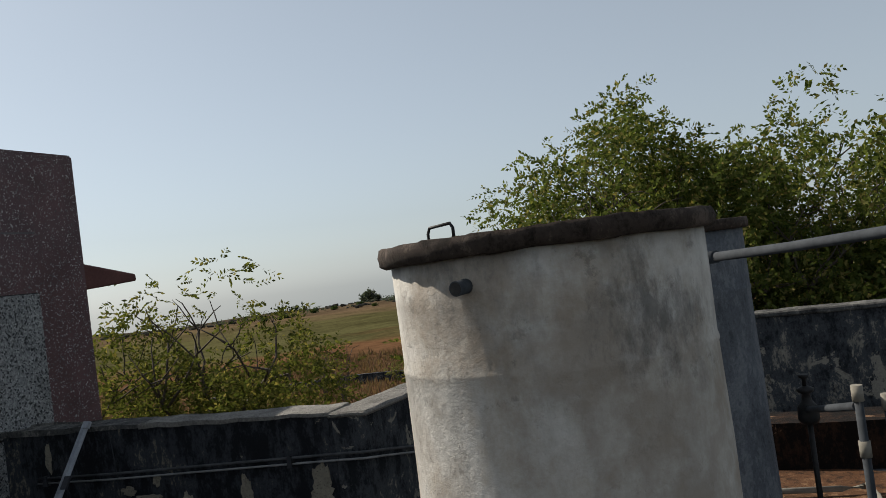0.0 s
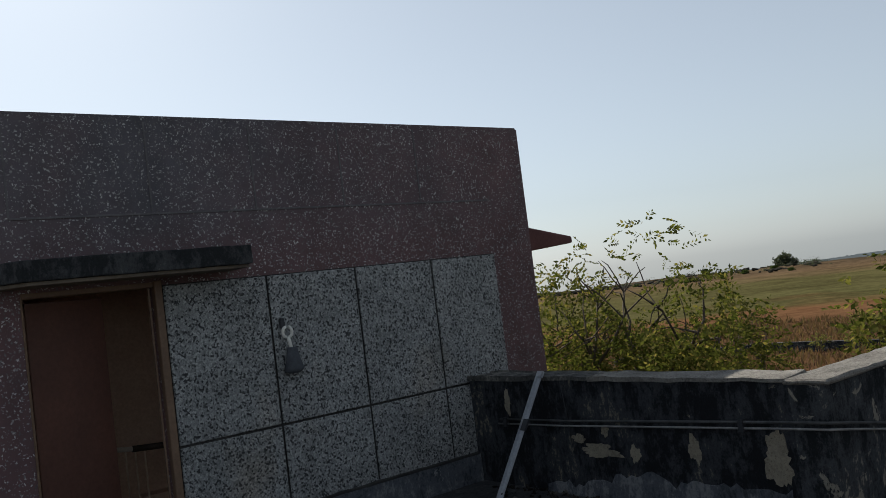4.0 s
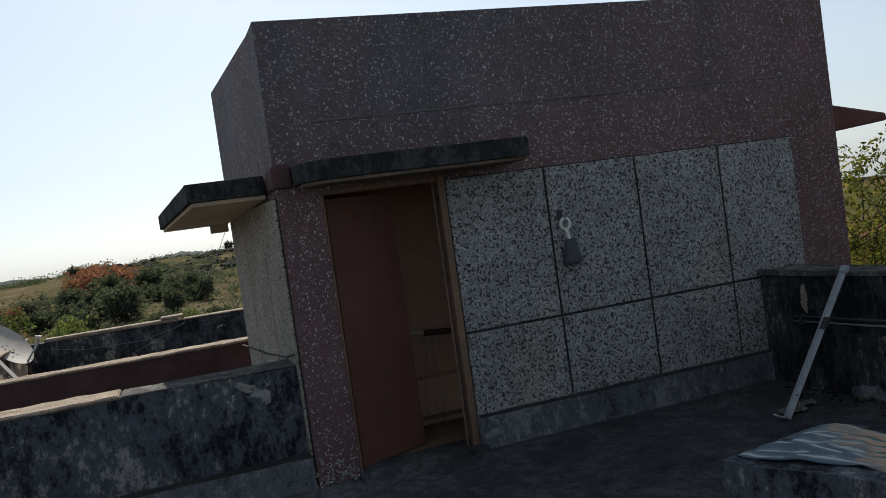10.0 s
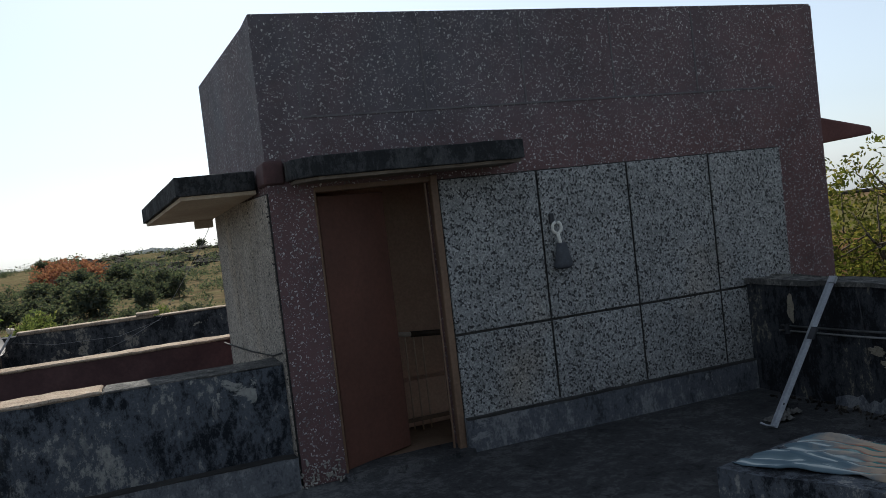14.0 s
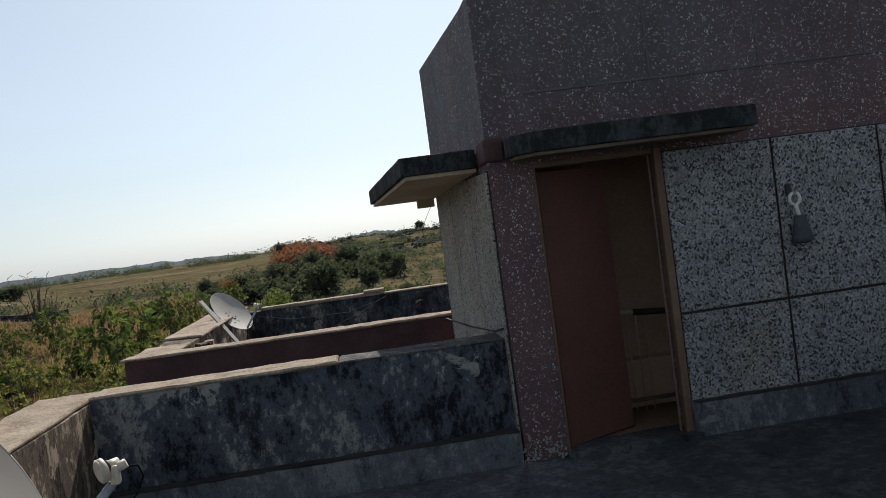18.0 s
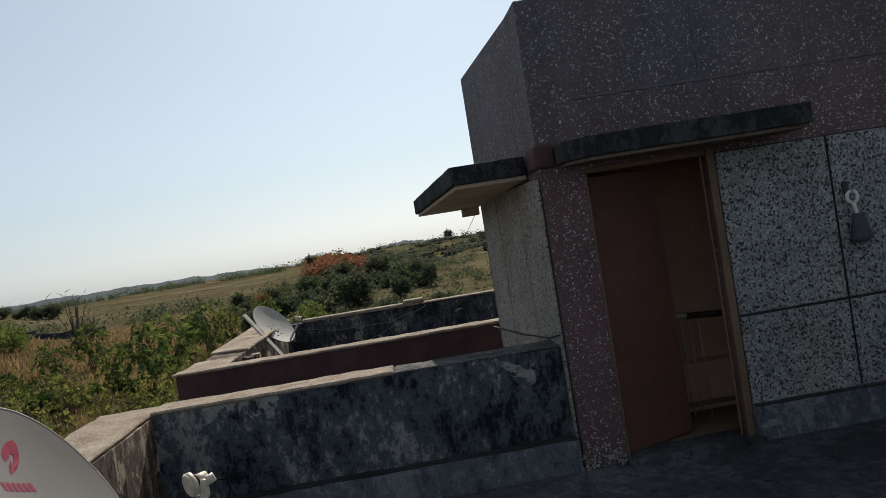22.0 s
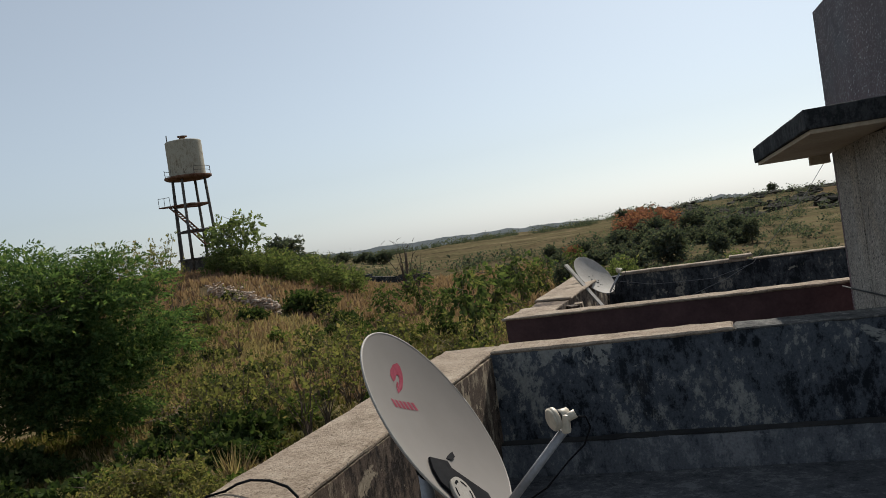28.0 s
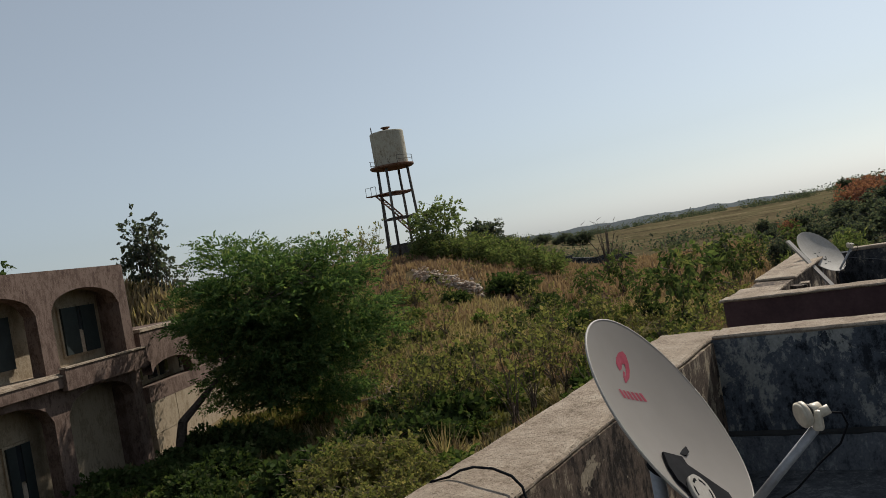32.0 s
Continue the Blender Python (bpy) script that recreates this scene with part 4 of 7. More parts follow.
def cloth():
    n = 64
    verts, uv, faces = [], [], []
    for i in range(n + 1):
        for j in range(n + 1):
            u, v = i / n, j / n
            x = 1.72 + 0.50 * v + u * (0.60 + 0.02 * v) + 0.07 * math.sin(math.pi * v) * (1 - u)
            y = -2.50 - 1.28 * v + 0.05 * u + 0.08 * u * v
            fold = 0.018 * math.sin(9 * u + 5 * v + 2.5 * noise.noise(Vector((3 * u, 3 * v, 0)))) * (0.3 + v)
            fold += 0.035 * abs(noise.noise(Vector((5 * u, 2.2 * v, 4)))) + 0.02 * noise.noise(Vector((9 * u, 7 * v, 8)))
            ridge_at = noise.noise(Vector((3.2 * u + 1.5 * v, 1.6 * v - u, 11)))
            fold += 0.032 * max(0.0, 1 - abs(ridge_at) * 5) ** 1.5 * (0.35 + v) + 0.016 * max(0.0, 1 - abs(noise.noise(Vector((5 * v - 2 * u, 4 * u, 17)))) * 5)
            x += 0.05 * noise.noise(Vector((4 * u, 2 * v, 21)))
            y += 0.05 * noise.noise(Vector((2 * u, 4 * v, 25)))
            z = 0.428 + max(fold, -0.012) * 0.75 + 0.025 * math.exp(-((u - 0.55) ** 2) * 30) * v
            edge = min(u, 1 - u, v, 1 - v)
            z -= 0.018 * max(0, 1 - edge * 14)
            verts.append((x, y, z))
            uv.append((u, v))
    for i in range(n):
        for j in range(n):
            a = i * (n + 1) + j
            faces.append((a, a + 1, a + n + 2, a + n + 1))
    me = bpy.data.meshes.new("cloth")
    me.from_pydata(verts, [], faces)
    at = me.attributes.new("weave", "FLOAT_VECTOR", "POINT")
    for k, (u, v) in enumerate(uv):
        at.data[k].vector = (u, v, 0)
    for p in me.polygons:
        p.use_smooth = True
    me.materials.append(cloth_mat())
    ob = new("drying_cloth", me)
    thick = ob.modifiers.new("thick", "SOLIDIFY")
    thick.thickness = 0.003
    tagged(ob, "rumpled striped cotton cloth, blue and cream, drying on a cement block", "cloth")


cloth()

# ---------------------------------------------------------------- water tanks and plumbing
def whitewash():
    m = Mat("old_whitewash", 0.9, spec=0.15)
    base = m.ramp(m.noise(2.2, 8, 0.7), (0.34, (0.33, 0.27, 0.21)), (0.45, (0.42, 0.375, 0.32)), (0.54, (0.53, 0.50, 0.455)), (0.66, (0.64, 0.61, 0.56)))
    scuff = m.ramp(m.noise(9, 10, 0.78), (0.36, 0.55), (0.43, 1.0))
    base = m.mix(0.75, base, scuff, "MULTIPLY")
    runs = m.ramp(m.noise(3.4, 8, 0.7, m.squash(1, 1, 0.22)), (0.40, 0.70), (0.55, 1.0))
    col = m.mix(0.7, base, runs, "MULTIPLY")
    bald = m.ramp(m.noise(1.5, 9, 0.66), (0.50, 0.0), (0.62, 0.7))
    col = m.mix(bald, col, (0.27, 0.225, 0.18))
    soot = m.math("MULTIPLY", m.ramp(m.noise(3.2, 8, 0.75, m.squash(1, 1, 0.7)), (0.50, 0.0), (0.68, 1.0)), m.ramp(m.noise(1.3, 3), (0.45, 0.0), (0.58, 1.0)))
    spot = m.n("ShaderNodeVectorMath")
    spot.operation = "DISTANCE"
    m.link(m.pos, spot.inputs[0])
    spot.inputs[1].default_value = (1.60, -5.87, 1.62)
    blot = m.ramp(m.math("ADD", spot.outputs["Value"], m.math("MULTIPLY", m.math("SUBTRACT", m.noise(7, 8, 0.75, m.squash(1, 1, 0.5)), 0.5), 0.9)), (0.0, 0.65), (0.16, 0.0))
    col = m.mix(soot, col, (0.11, 0.105, 0.10))
    m.color(m.mix(blot, col, (0.055, 0.052, 0.05)))
    flaked = m.ramp(m.noise(6, 9, 0.7), (0.44, 0.0), (0.47, 1.0))
    return m.bump(m.math("ADD", m.math("ADD", m.noise(8, 9, 0.7), m.math("MULTIPLY", flaked, 0.10)), m.math("MULTIPLY", m.noise(50, 3), 0.2)), 0.6, 0.015).m


WHITEWASH = whitewash()
LID = plaster("rough_brown_concrete", (0.022, 0.017, 0.014), (0.060, 0.046, 0.038), (0.13, 0.10, 0.082), 0.48, 1.0, worn=0.68)
PVC = two_tone("grey_pvc", (0.045, 0.050, 0.056), (0.078, 0.084, 0.092), 6, 40, 0.85, bump=0.05, spec=0.08)
PVC_PALE = two_tone("cream_pvc", (0.20, 0.185, 0.155), (0.29, 0.265, 0.22), 6, 40, 0.8, bump=0.05, spec=0.1)
IRON = two_tone("black_iron", (0.012, 0.012, 0.013), (0.035, 0.033, 0.032), 12, 60, 0.6, 0.3)
# near-black base holds painted tree shade; the lighter patches are red-brown dust
BRICKRED = plaster("shaded_red_dust", (0.010, 0.008, 0.007), (0.04, 0.022, 0.014), (0.19, 0.11, 0.065), 0.54)


def water_tank(cx, cy, label, coat):
    tank = thing("water_tank", (cx, cy, 0), label, "water tank", "cement water tanks on the roof")
    bm = bmesh.new()
    prof = [(0.520, 0.0), (0.515, 0.25), (0.507, 0.7), (0.502, 1.20), (0.500, 1.488), (0.5025, 1.498), (0.502, 1.508), (0.4988, 1.518), (0.499, 1.838)]
    turned(bm, prof, 72, cx, cy)
    bmesh.ops.bisect_plane(bm, geom=bm.verts[:] + bm.edges[:] + bm.faces[:], plane_co=(0, 0, 1.0), plane_no=(0, 0, 1))
    bmesh.ops.bisect_plane(bm, geom=bm.verts[:] + bm.edges[:] + bm.faces[:], plane_co=(0, 0, 1.7), plane_no=(0, 0, 1))
    for v in bm.verts:
        if 1.49 < v.co.z < 1.51:
            out = 1 + 0.010 * noise.noise(Vector((v.co.x * 6, v.co.y * 6, 3)))
            v.co.x, v.co.y = cx + (v.co.x - cx) * out, cy + (v.co.y - cy) * out
    roughen(bm, 0.006, 3.5)
    part("shell", bm, coat, tank)
    bm = bmesh.new()
    turned(bm, [(0.515, 1.835), (0.532, 1.842), (0.538, 1.872), (0.532, 1.893), (0.30, 1.898), (0.02, 1.90)], 160, cx, cy)
    for v in bm.verts:
        p = v.co * 7
        d = Vector((v.co.x - cx, v.co.y - cy, 0))
        v.co += d * (0.022 * noise.noise(p) + 0.012 * noise.noise(p * 5)) + Vector((0, 0, 0.006 * noise.noise(p * 1.7) + 0.004 * noise.noise(p * 6)))
    part("lid", bm, LID, tank, "rough brown concrete lid")
    return tank


tank = water_tank(1.92, -5.46, "round whitewashed cement water tank with a concrete lid", WHITEWASH)
bm = bmesh.new()
pipe_run(bm, [(1.763, -5.127, 1.885), (1.763, -5.127, 1.93), (1.758, -5.137, 1.948), (1.706, -5.232, 1.951), (1.701, -5.242, 1.935), (1.701, -5.242, 1.885)], 0.0055, 6)
part("lid_handle", bm, IRON, tank, "bent iron bar handle")
out = Vector((1.435 - 1.92, -5.375 + 5.46, 0)).normalized()
bm = bmesh.new()
base = Vector((1.92, -5.46, 1.757)) + out * 0.47
tip = Vector((1.92, -5.46, 1.752)) + out * 0.555
tube(bm, base, tip, 0.021, sides=16)
spout = part("overflow_pipe", bm, PVC, tank, "grey plastic overflow stub")
bm = bmesh.new()
tube(bm, tip - out * 0.002, tip + out * 0.0015, 0.0175, sides=16)
part("bore", bm, IRON, spout, "dark open bore")
# second tank's coat is a darker blue-grey with the shade painted in
water_tank(4.28, -5.42, "cement water tank standing behind the first, its shade put into a blue-grey coat", plaster("shaded_whitewash", (0.075, 0.080, 0.090), (0.125, 0.135, 0.152), (0.19, 0.20, 0.215), 0.46, worn=0.72))

feed = thing("tank_pipe", (3.8, -5.9, 1.7), "thick grey plastic pipe running across between the tanks", "pipe")
bm = bmesh.new()
pipe_run(bm, [(3.80, -5.745, 1.697), (3.3, -6.173, 1.713), (2.9, -6.518, 1.735), (1.93, -7.35, 1.79)], 0.024, 14)
part("pipe", bm, PVC, feed)
bm = bmesh.new()
tube(bm, (3.83, -5.72, 1.696), (3.72, -5.814, 1.700), 0.033, sides=14)
part("socket", bm, PVC, feed, "grey pipe socket")
bm = bmesh.new()
pipe_run(bm, [(1.93, -7.35, 1.79), (1.90, -7.375, 1.75), (1.90, -7.375, 0.0)], 0.030, 12)
part("riser", bm, PVC, feed, "grey pipe going down to the roof")


def pipe_post(x, y, z, label):
    post = thing("standpipe", (x, y, 0), label, "pipe")
    bm = bmesh.new()
    pipe_run(bm, [(x, y, 0.0), (x, y, z)], 0.017, 12)
    part("pipe", bm, PVC, post)
    for zz in (z, z * 0.80, z * 0.45):
        bm = bmesh.new()
        tube(bm, (x, y, zz - 0.045), (x, y, zz + 0.02), 0.023, sides=14)
        part("coupling", bm, PVC_PALE, post, "cream pipe coupling")
    return post


post = pipe_post(3.00, -6.342, 1.12, "grey plastic standpipe with cream couplings")
pipe_post(3.00, -6.445, 1.08, "second grey plastic standpipe with cream couplings")
low = thing("pump_pipes", (4.5, -6.2, 0.3), "low run of plastic pipes with an iron valve on the roof", "pipe")
bm = bmesh.new()
pipe_run(bm, [(3.00, -6.335, 1.055), (3.6, -6.24, 0.93), (4.35, -6.124, 0.775)], 0.019, 10)
part("pipe", bm, PVC, low)
bm = bmesh.new()
pipe_run(bm, [(5.32, -6.376, 0.06), (5.27, -6.24, 0.06), (5.21, -5.70, 0.06), (5.18, -5.3, 0.06)], 0.020, 10)
part("pipe", bm, PVC_PALE, low)
bm = bmesh.new()
pipe_run(bm, [(5.32, -6.40, 0.075), (5.18, -6.44, 0.04), (4.7, -6.50, 0.03), (3.6, -6.55, 0.025)], 0.022, 10)
part("leg", bm, PVC_PALE, low)
bm = bmesh.new()
tube(bm, (4.37, -6.124, 0.0), (4.37, -6.124, 0.70), 0.016, sides=10)
part("leg", bm, IRON, low, "thin iron leg under the valve")
bm = bmesh.new()
turned(bm, [(0.045, 0.695), (0.060, 0.72), (0.055, 0.79), (0.03, 0.82), (0.022, 0.86), (0.045, 0.875), (0.047, 0.89), (0.02, 0.905)], 14, 4.37, -6.124)
valve = part("valve", bm, IRON, low, "black iron gate valve")
bm = bmesh.new()
turned(bm, [(0.012, 0.905), (0.012, 0.945), (0.03, 0.955), (0.03, 0.97)], 10, 4.37, -6.124)
part("valve_wheel", bm, IRON, valve)
bm = bmesh.new()
cuboid(bm, 5.95, 6.40, -8.6, -5.80, -0.01, 0.35)
slice_up(bm, 0.22)
roughen(bm, 0.02, 3)
ob = tagged(part("cement_ledge", bm, BRICKRED), "low cement ledge under the pipes, dusted red-brown, tree shade in its dark colour", "ledge", kind="structure")
bm = bmesh.new()
bmesh.ops.create_grid(bm, x_segments=10, y_segments=14, size=0.5)
for v in bm.verts:
    x, y = v.co.x, v.co.y
    edge = 1 + 0.25 * noise.noise(Vector((x * 5, y * 5, 2)))
    v.co = Vector((5.33 + 1.22 * x * edge, -6.5 + 2.6 * y * edge, 0.004 + 0.010 * max(0.0, 1 - 4 * max(x * x, y * y)) + 0.004 * noise.noise(Vector((x * 30, y * 30, 0)))))
tagged(part("brick_dust", bm, plaster("orange_brown_dust", (0.035, 0.020, 0.012), (0.11, 0.052, 0.026), (0.22, 0.125, 0.068), 0.49, 1.0)), "orange-brown brick dust spilt on the roof before the ledge", "dust", kind="stuff")

# ---------------------------------------------------------------- satellite dishes
def enamel():
    m = Mat("grey_white_enamel", 0.5, spec=0.25)
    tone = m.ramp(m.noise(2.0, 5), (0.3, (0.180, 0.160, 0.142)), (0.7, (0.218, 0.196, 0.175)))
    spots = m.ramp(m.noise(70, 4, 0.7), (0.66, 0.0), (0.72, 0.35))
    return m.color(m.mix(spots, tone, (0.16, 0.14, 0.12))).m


ENAMEL = enamel()
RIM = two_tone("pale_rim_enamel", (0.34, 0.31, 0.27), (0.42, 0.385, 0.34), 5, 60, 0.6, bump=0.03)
CRIMSON = two_tone("crimson_print", (0.26, 0.014, 0.04), (0.31, 0.02, 0.05), 5, 60, 0.5, bump=0.0)
GALVANISED = two_tone("galvanised_tube", (0.27, 0.27, 0.28), (0.37, 0.37, 0.375), 10, 60, 0.55, 0.4, 0.1)
BLACKPLASTIC = two_tone("black_plastic", (0.007, 0.0075, 0.009), (0.016, 0.016, 0.018), 8, 50, 0.9, bump=0.1, spec=0.05)
R_DISH, DEPTH = 0.395, 0.055


def aim(x, y, z):
    """Sets which way the dish now being built faces."""
    global FACING, UPWAY, ACROSS
    FACING = Vector((x, y, z)).normalized()
    UPWAY = (Vector((0, 0, 1)) - FACING * FACING.z).normalized()
    ACROSS = UPWAY.cross(FACING).normalized()


aim(0.854, 0.025, 0.520)


def on_dish(c, u, v, off=0.0):
    """A place on the reflector: u across, v up, off in front of it."""
    sag = DEPTH * (1 - (u * u + v * v) / R_DISH**2)
    return c + ACROSS * u + UPWAY * v - FACING * (sag - off)


def flat_shape(bm, c, outline, off=0.0012):
    """A thin printed shape laid on the reflector."""
    vs = [bm.verts.new(on_dish(c, u, v, off)) for u, v in outline]
    bm.faces.new(vs)


def dish(c, label, feed, near=True):
    d = thing("satellite_dish", (c.x - 0.1, c.y, 0.0 if near else -0.2), label, "satellite dish", "satellite dishes on the roofs")
    bm = bmesh.new()
    rings, segs = 14, 64
    front, back = [], []
    for i in range(rings + 1):
        r = R_DISH * (i / rings) if i else 0.002
        front.append([bm.verts.new(on_dish(c, r * math.cos(2 * math.pi * k / segs) * 0.95, r * math.sin(2 * math.pi * k / segs))) for k in range(segs)])
        back.append([bm.verts.new(on_dish(c, r * math.cos(2 * math.pi * k / segs) * 0.95, r * math.sin(2 * math.pi * k / segs), -0.008)) for k in range(segs)])
    for rows in (front, back):
        for a, b in zip(rows, rows[1:]):
            for k in range(segs):
                bm.faces.new((a[k], a[(k + 1) % segs], b[(k + 1) % segs], b[k])).smooth = True
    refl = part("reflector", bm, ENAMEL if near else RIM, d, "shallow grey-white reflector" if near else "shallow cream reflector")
    bm = bmesh.new()
    pipe_run(bm, [on_dish(c, R_DISH * 0.95 * math.cos(2 * math.pi * k / 72), R_DISH * math.sin(2 * math.pi * k / 72), -0.003) for k in range(73)], 0.0045, 6)
    part("rim", bm, RIM, d, "rolled pale rim")
    lnb = c + Vector(feed)
    foot = on_dish(c, 0.0, -R_DISH, -0.05)
    hold = lnb + Vector((0.015, 0.0, -0.051))
    bm = bmesh.new()
    tube(bm, foot, hold, 0.0155, sides=10)
    arm = part("feed_arm", bm, GALVANISED, d, "square galvanised feed arm")
    to_dish = Vector((-0.78, -0.60, -0.15)).normalized()
    bm = bmesh.new()
    tube(bm, lnb - to_dish * 0.045, lnb + to_dish * 0.006, 0.022, 0.026, sides=20)
    tube(bm, lnb + to_dish * 0.004, lnb + to_dish * 0.022, 0.041, 0.042, sides=24)
    tube(bm, lnb + to_dish * 0.022, lnb + to_dish * 0.028, 0.042, 0.034, sides=24)
    head = part("feed_horn", bm, AGED_PLASTIC, d, "cream round feed horn")
    bm = bmesh.new()
    cuboid(bm, -0.016, 0.016, -0.018, 0.018, -0.035, 0.032)
    soften(bm, 0.010, 2)
    bmesh.ops.translate(bm, verts=bm.verts, vec=hold + Vector((0.012, 0.0, 0.030)))
    tube(bm, hold + Vector((0.012, 0, 0.045)), hold + Vector((0.05, 0.01, 0.06)), 0.016, sides=12)
    part("feed_body", bm, AGED_PLASTIC, d, "cream plastic feed body")
    bm = bmesh.new()
    tube(bm, lnb - to_dish * 0.010, lnb - to_dish * 0.003, 0.0275, sides=20)
    part("band", bm, IRON, head, "dark joint band")
    bm = bmesh.new()
    s = hold + Vector((0.03, 0.01, 0.05))
    pipe_run(bm, [s, s + Vector((0.05, 0.02, -0.01)), s + Vector((0.06, 0.03, -0.05)), s + Vector((0.03, 0.03, -0.11)), s + Vector((-0.03, 0.02, -0.16)), s + Vector((-0.12, 0.01, -0.25)), foot + Vector((0.02, 0.02, 0.0))], 0.0035, 6)
    part("cable", bm, BLACKPLASTIC, d, "black feed cable")
    if near:
        # emblem: a crimson loop above a short row of crimson bars
        bm = bmesh.new()
        flat_shape(bm, c, [(-0.020, 0.212), (-0.016, 0.238), (0.010, 0.255), (0.050, 0.265), (0.090, 0.262), (0.098, 0.245), (0.085, 0.218), (0.060, 0.195), (0.020, 0.174), (-0.036, 0.167), (-0.030, 0.182), (0.008, 0.190), (0.036, 0.206), (0.046, 0.222), (0.030, 0.226), (0.004, 0.214)])
        flat_shape(bm, c, [(-0.028, 0.186), (-0.006, 0.200), (0.010, 0.206), (0.012, 0.196), (-0.008, 0.186)])
        part("emblem", bm, CRIMSON, refl, "plain crimson loop emblem")
        bm = bmesh.new()
        for k in range(6):
            u = -0.132 + 0.029 * k
            flat_shape(bm, c, [(q, h + 0.105 - 0.36 * (q + 0.05)) for q, h in ((u, 0.0), (u + 0.019, 0.0), (u + 0.019, 0.034), (u, 0.034))])
        part("wordmark", bm, CRIMSON, refl, "row of plain crimson bars")
    # mast and clamp behind the reflector
    z0 = 0.0 if near else -0.2
    mast = on_dish(c, 0.0, -0.12, -0.12)
    bm = bmesh.new()
    pipe_run(bm, [(mast.x, mast.y, z0), (mast.x, mast.y, mast.z + 0.10)], 0.025, 12)
    part("mast", bm, GALVANISED, d, "galvanised mast")
    bm = bmesh.new()
    tube(bm, mast, on_dish(c, 0.0, -0.08, -0.01), 0.04, 0.06, sides=10)
    part("clamp", bm, BLACKPLASTIC, d, "black clamp behind the reflector")
    for a in (30, 150, 270):
        bm = bmesh.new()
        q = Vector((mast.x + 0.28 * math.cos(radians(a)), mast.y + 0.28 * math.sin(radians(a)), z0 + 0.006))
        tube(bm, (mast.x, mast.y, z0 + 0.35), q, 0.010, sides=8)
        part("stay", bm, GALVANISED, d)
    return d, c, foot


d, c, foot = dish(Vector((-2.333, -3.005, 1.158)), "grey-white satellite dish with a crimson emblem beside the west parapet", (0.413, 0.055, -0.032))
bm = bmesh.new()
pts = [(-0.190, -0.066), (-0.075, -0.122), (-0.090, -0.150), (-0.020, -0.300), (-0.100, -0.370), (-0.265, -0.270), (-0.290, -0.145), (-0.252, -0.102)]
vs = [bm.verts.new(on_dish(c, u, v, 0.004)) for u, v in pts]
f = bm.faces.new(vs)
ret = bmesh.ops.extrude_face_region(bm, geom=[f])
bmesh.ops.translate(bm, verts=[g for g in ret["geom"] if isinstance(g, bmesh.types.BMVert)], vec=FACING * 0.008)
bracket = part("bracket", bm, BLACKPLASTIC, d, "black bracket at the foot of the reflector")
bm = bmesh.new()
q = on_dish(c, -0.235, -0.225, 0.016)
tube(bm, q, q + FACING * 0.012, 0.062, sides=28)
plate = part("tilt_plate", bm, RIM, d, "white round tilt plate with slots")
bm = bmesh.new()
for k in range(6):
    a = radians(30 + 60 * k)
    p0 = q + FACING * 0.0125
    ring = [p0 + ACROSS * (r * math.cos(a + t)) + UPWAY * (r * math.sin(a + t)) for r, t in ((0.040, -0.35), (0.040, 0.0), (0.040, 0.35), (0.050, 0.35), (0.050, 0.0), (0.050, -0.35))]
    bm.faces.new([bm.verts.new(p) for p in ring])
part("slot", bm, BLACKPLASTIC, plate, "dark curved slots")

aim(0.683, -0.369, 0.631)
d2, c2, _ = dish(Vector((-3.094, 7.583, 0.835)), "second satellite dish, spotted with dirt, on the neighbouring roof", (0.374, 0.067, 0.025), near=False)
bm = bmesh.new()
for k in range(14):
    u, v = -0.05 + 0.10 * math.cos(k * 2.1) * (0.4 + 0.05 * k), -0.10 + 0.12 * math.sin(k * 1.3)
    s = 0.008 + 0.006 * ((k * 7) % 5) / 4
    flat_shape(bm, c2, [(u + s * math.cos(q * 1.05), v + s * math.sin(q * 1.05)) for q in range(6)])
tagged(part("spots", bm, BLACKPLASTIC, d2, "dark dirt spots"), kind="stuff")

plank = thing("white_plank", (-3.3, 6.6, 0), "pale painted plank leaning beside the far dish", "plank")
bm = bmesh.new()
a, b = Vector((-2.92, 6.60, 0.43)), Vector((-3.41, 6.80, 1.10))
way = (b - a).normalized()
rot = way.to_track_quat("Z", "Y").to_matrix()
cuboid(bm, -0.045, 0.045, -0.012, 0.012, -0.35, (b - a).length)
for v in bm.verts:
    v.co = a + rot @ v.co
part("plank", bm, RIM, plank)

# loose cable lying over the west coping, and the wire behind the stair head
cab = thing("loose_cable", (-3.0, -2.8, 0.91), "black cable looped over the sunlit coping", "cable")
bm = bmesh.new()
pipe_run(bm, [(-2.83, -3.16, 0.45), (-2.845, -3.13, 0.80), (-2.90, -3.08, 0.935), (-2.97, -3.02, 0.955), (-3.08, -2.96, 0.965), (-3.20, -2.905, 0.955), (-3.28, -2.885, 0.935), (-3.33, -2.90, 0.913), (-3.39, -2.94, 0.909), (-3.44, -2.97, 0.86), (-3.46, -3.0, 0.5)], 0.0055, 8)
part("cable", bm, BLACKPLASTIC, cab)
wire = thing("stay_wire", (-0.4, 5, 1.5), "thin wire sagging from the sunshade to the back parapet", "wire")
bm = bmesh.new()
pipe_run(bm, [(-0.145, 2.60, 2.05), (-0.227, 4.0, 1.70), (-0.40, 6.2, 1.20), (-0.60, 9.18, 0.60), (-1.1, 9.19, 0.36), (-1.70, 9.19, 0.15)], 0.0035, 5)
part("wire", bm, GALVANISED, wire)
bm = bmesh.new()
pipe_run(bm, [(-0.60, 9.215, 0.58), (-1.3, 9.22, 0.40), (-2.3, 9.215, 0.42), (-2.9, 9.2, 0.55)], 0.0035, 5)
part("wire", bm, GALVANISED, wire)
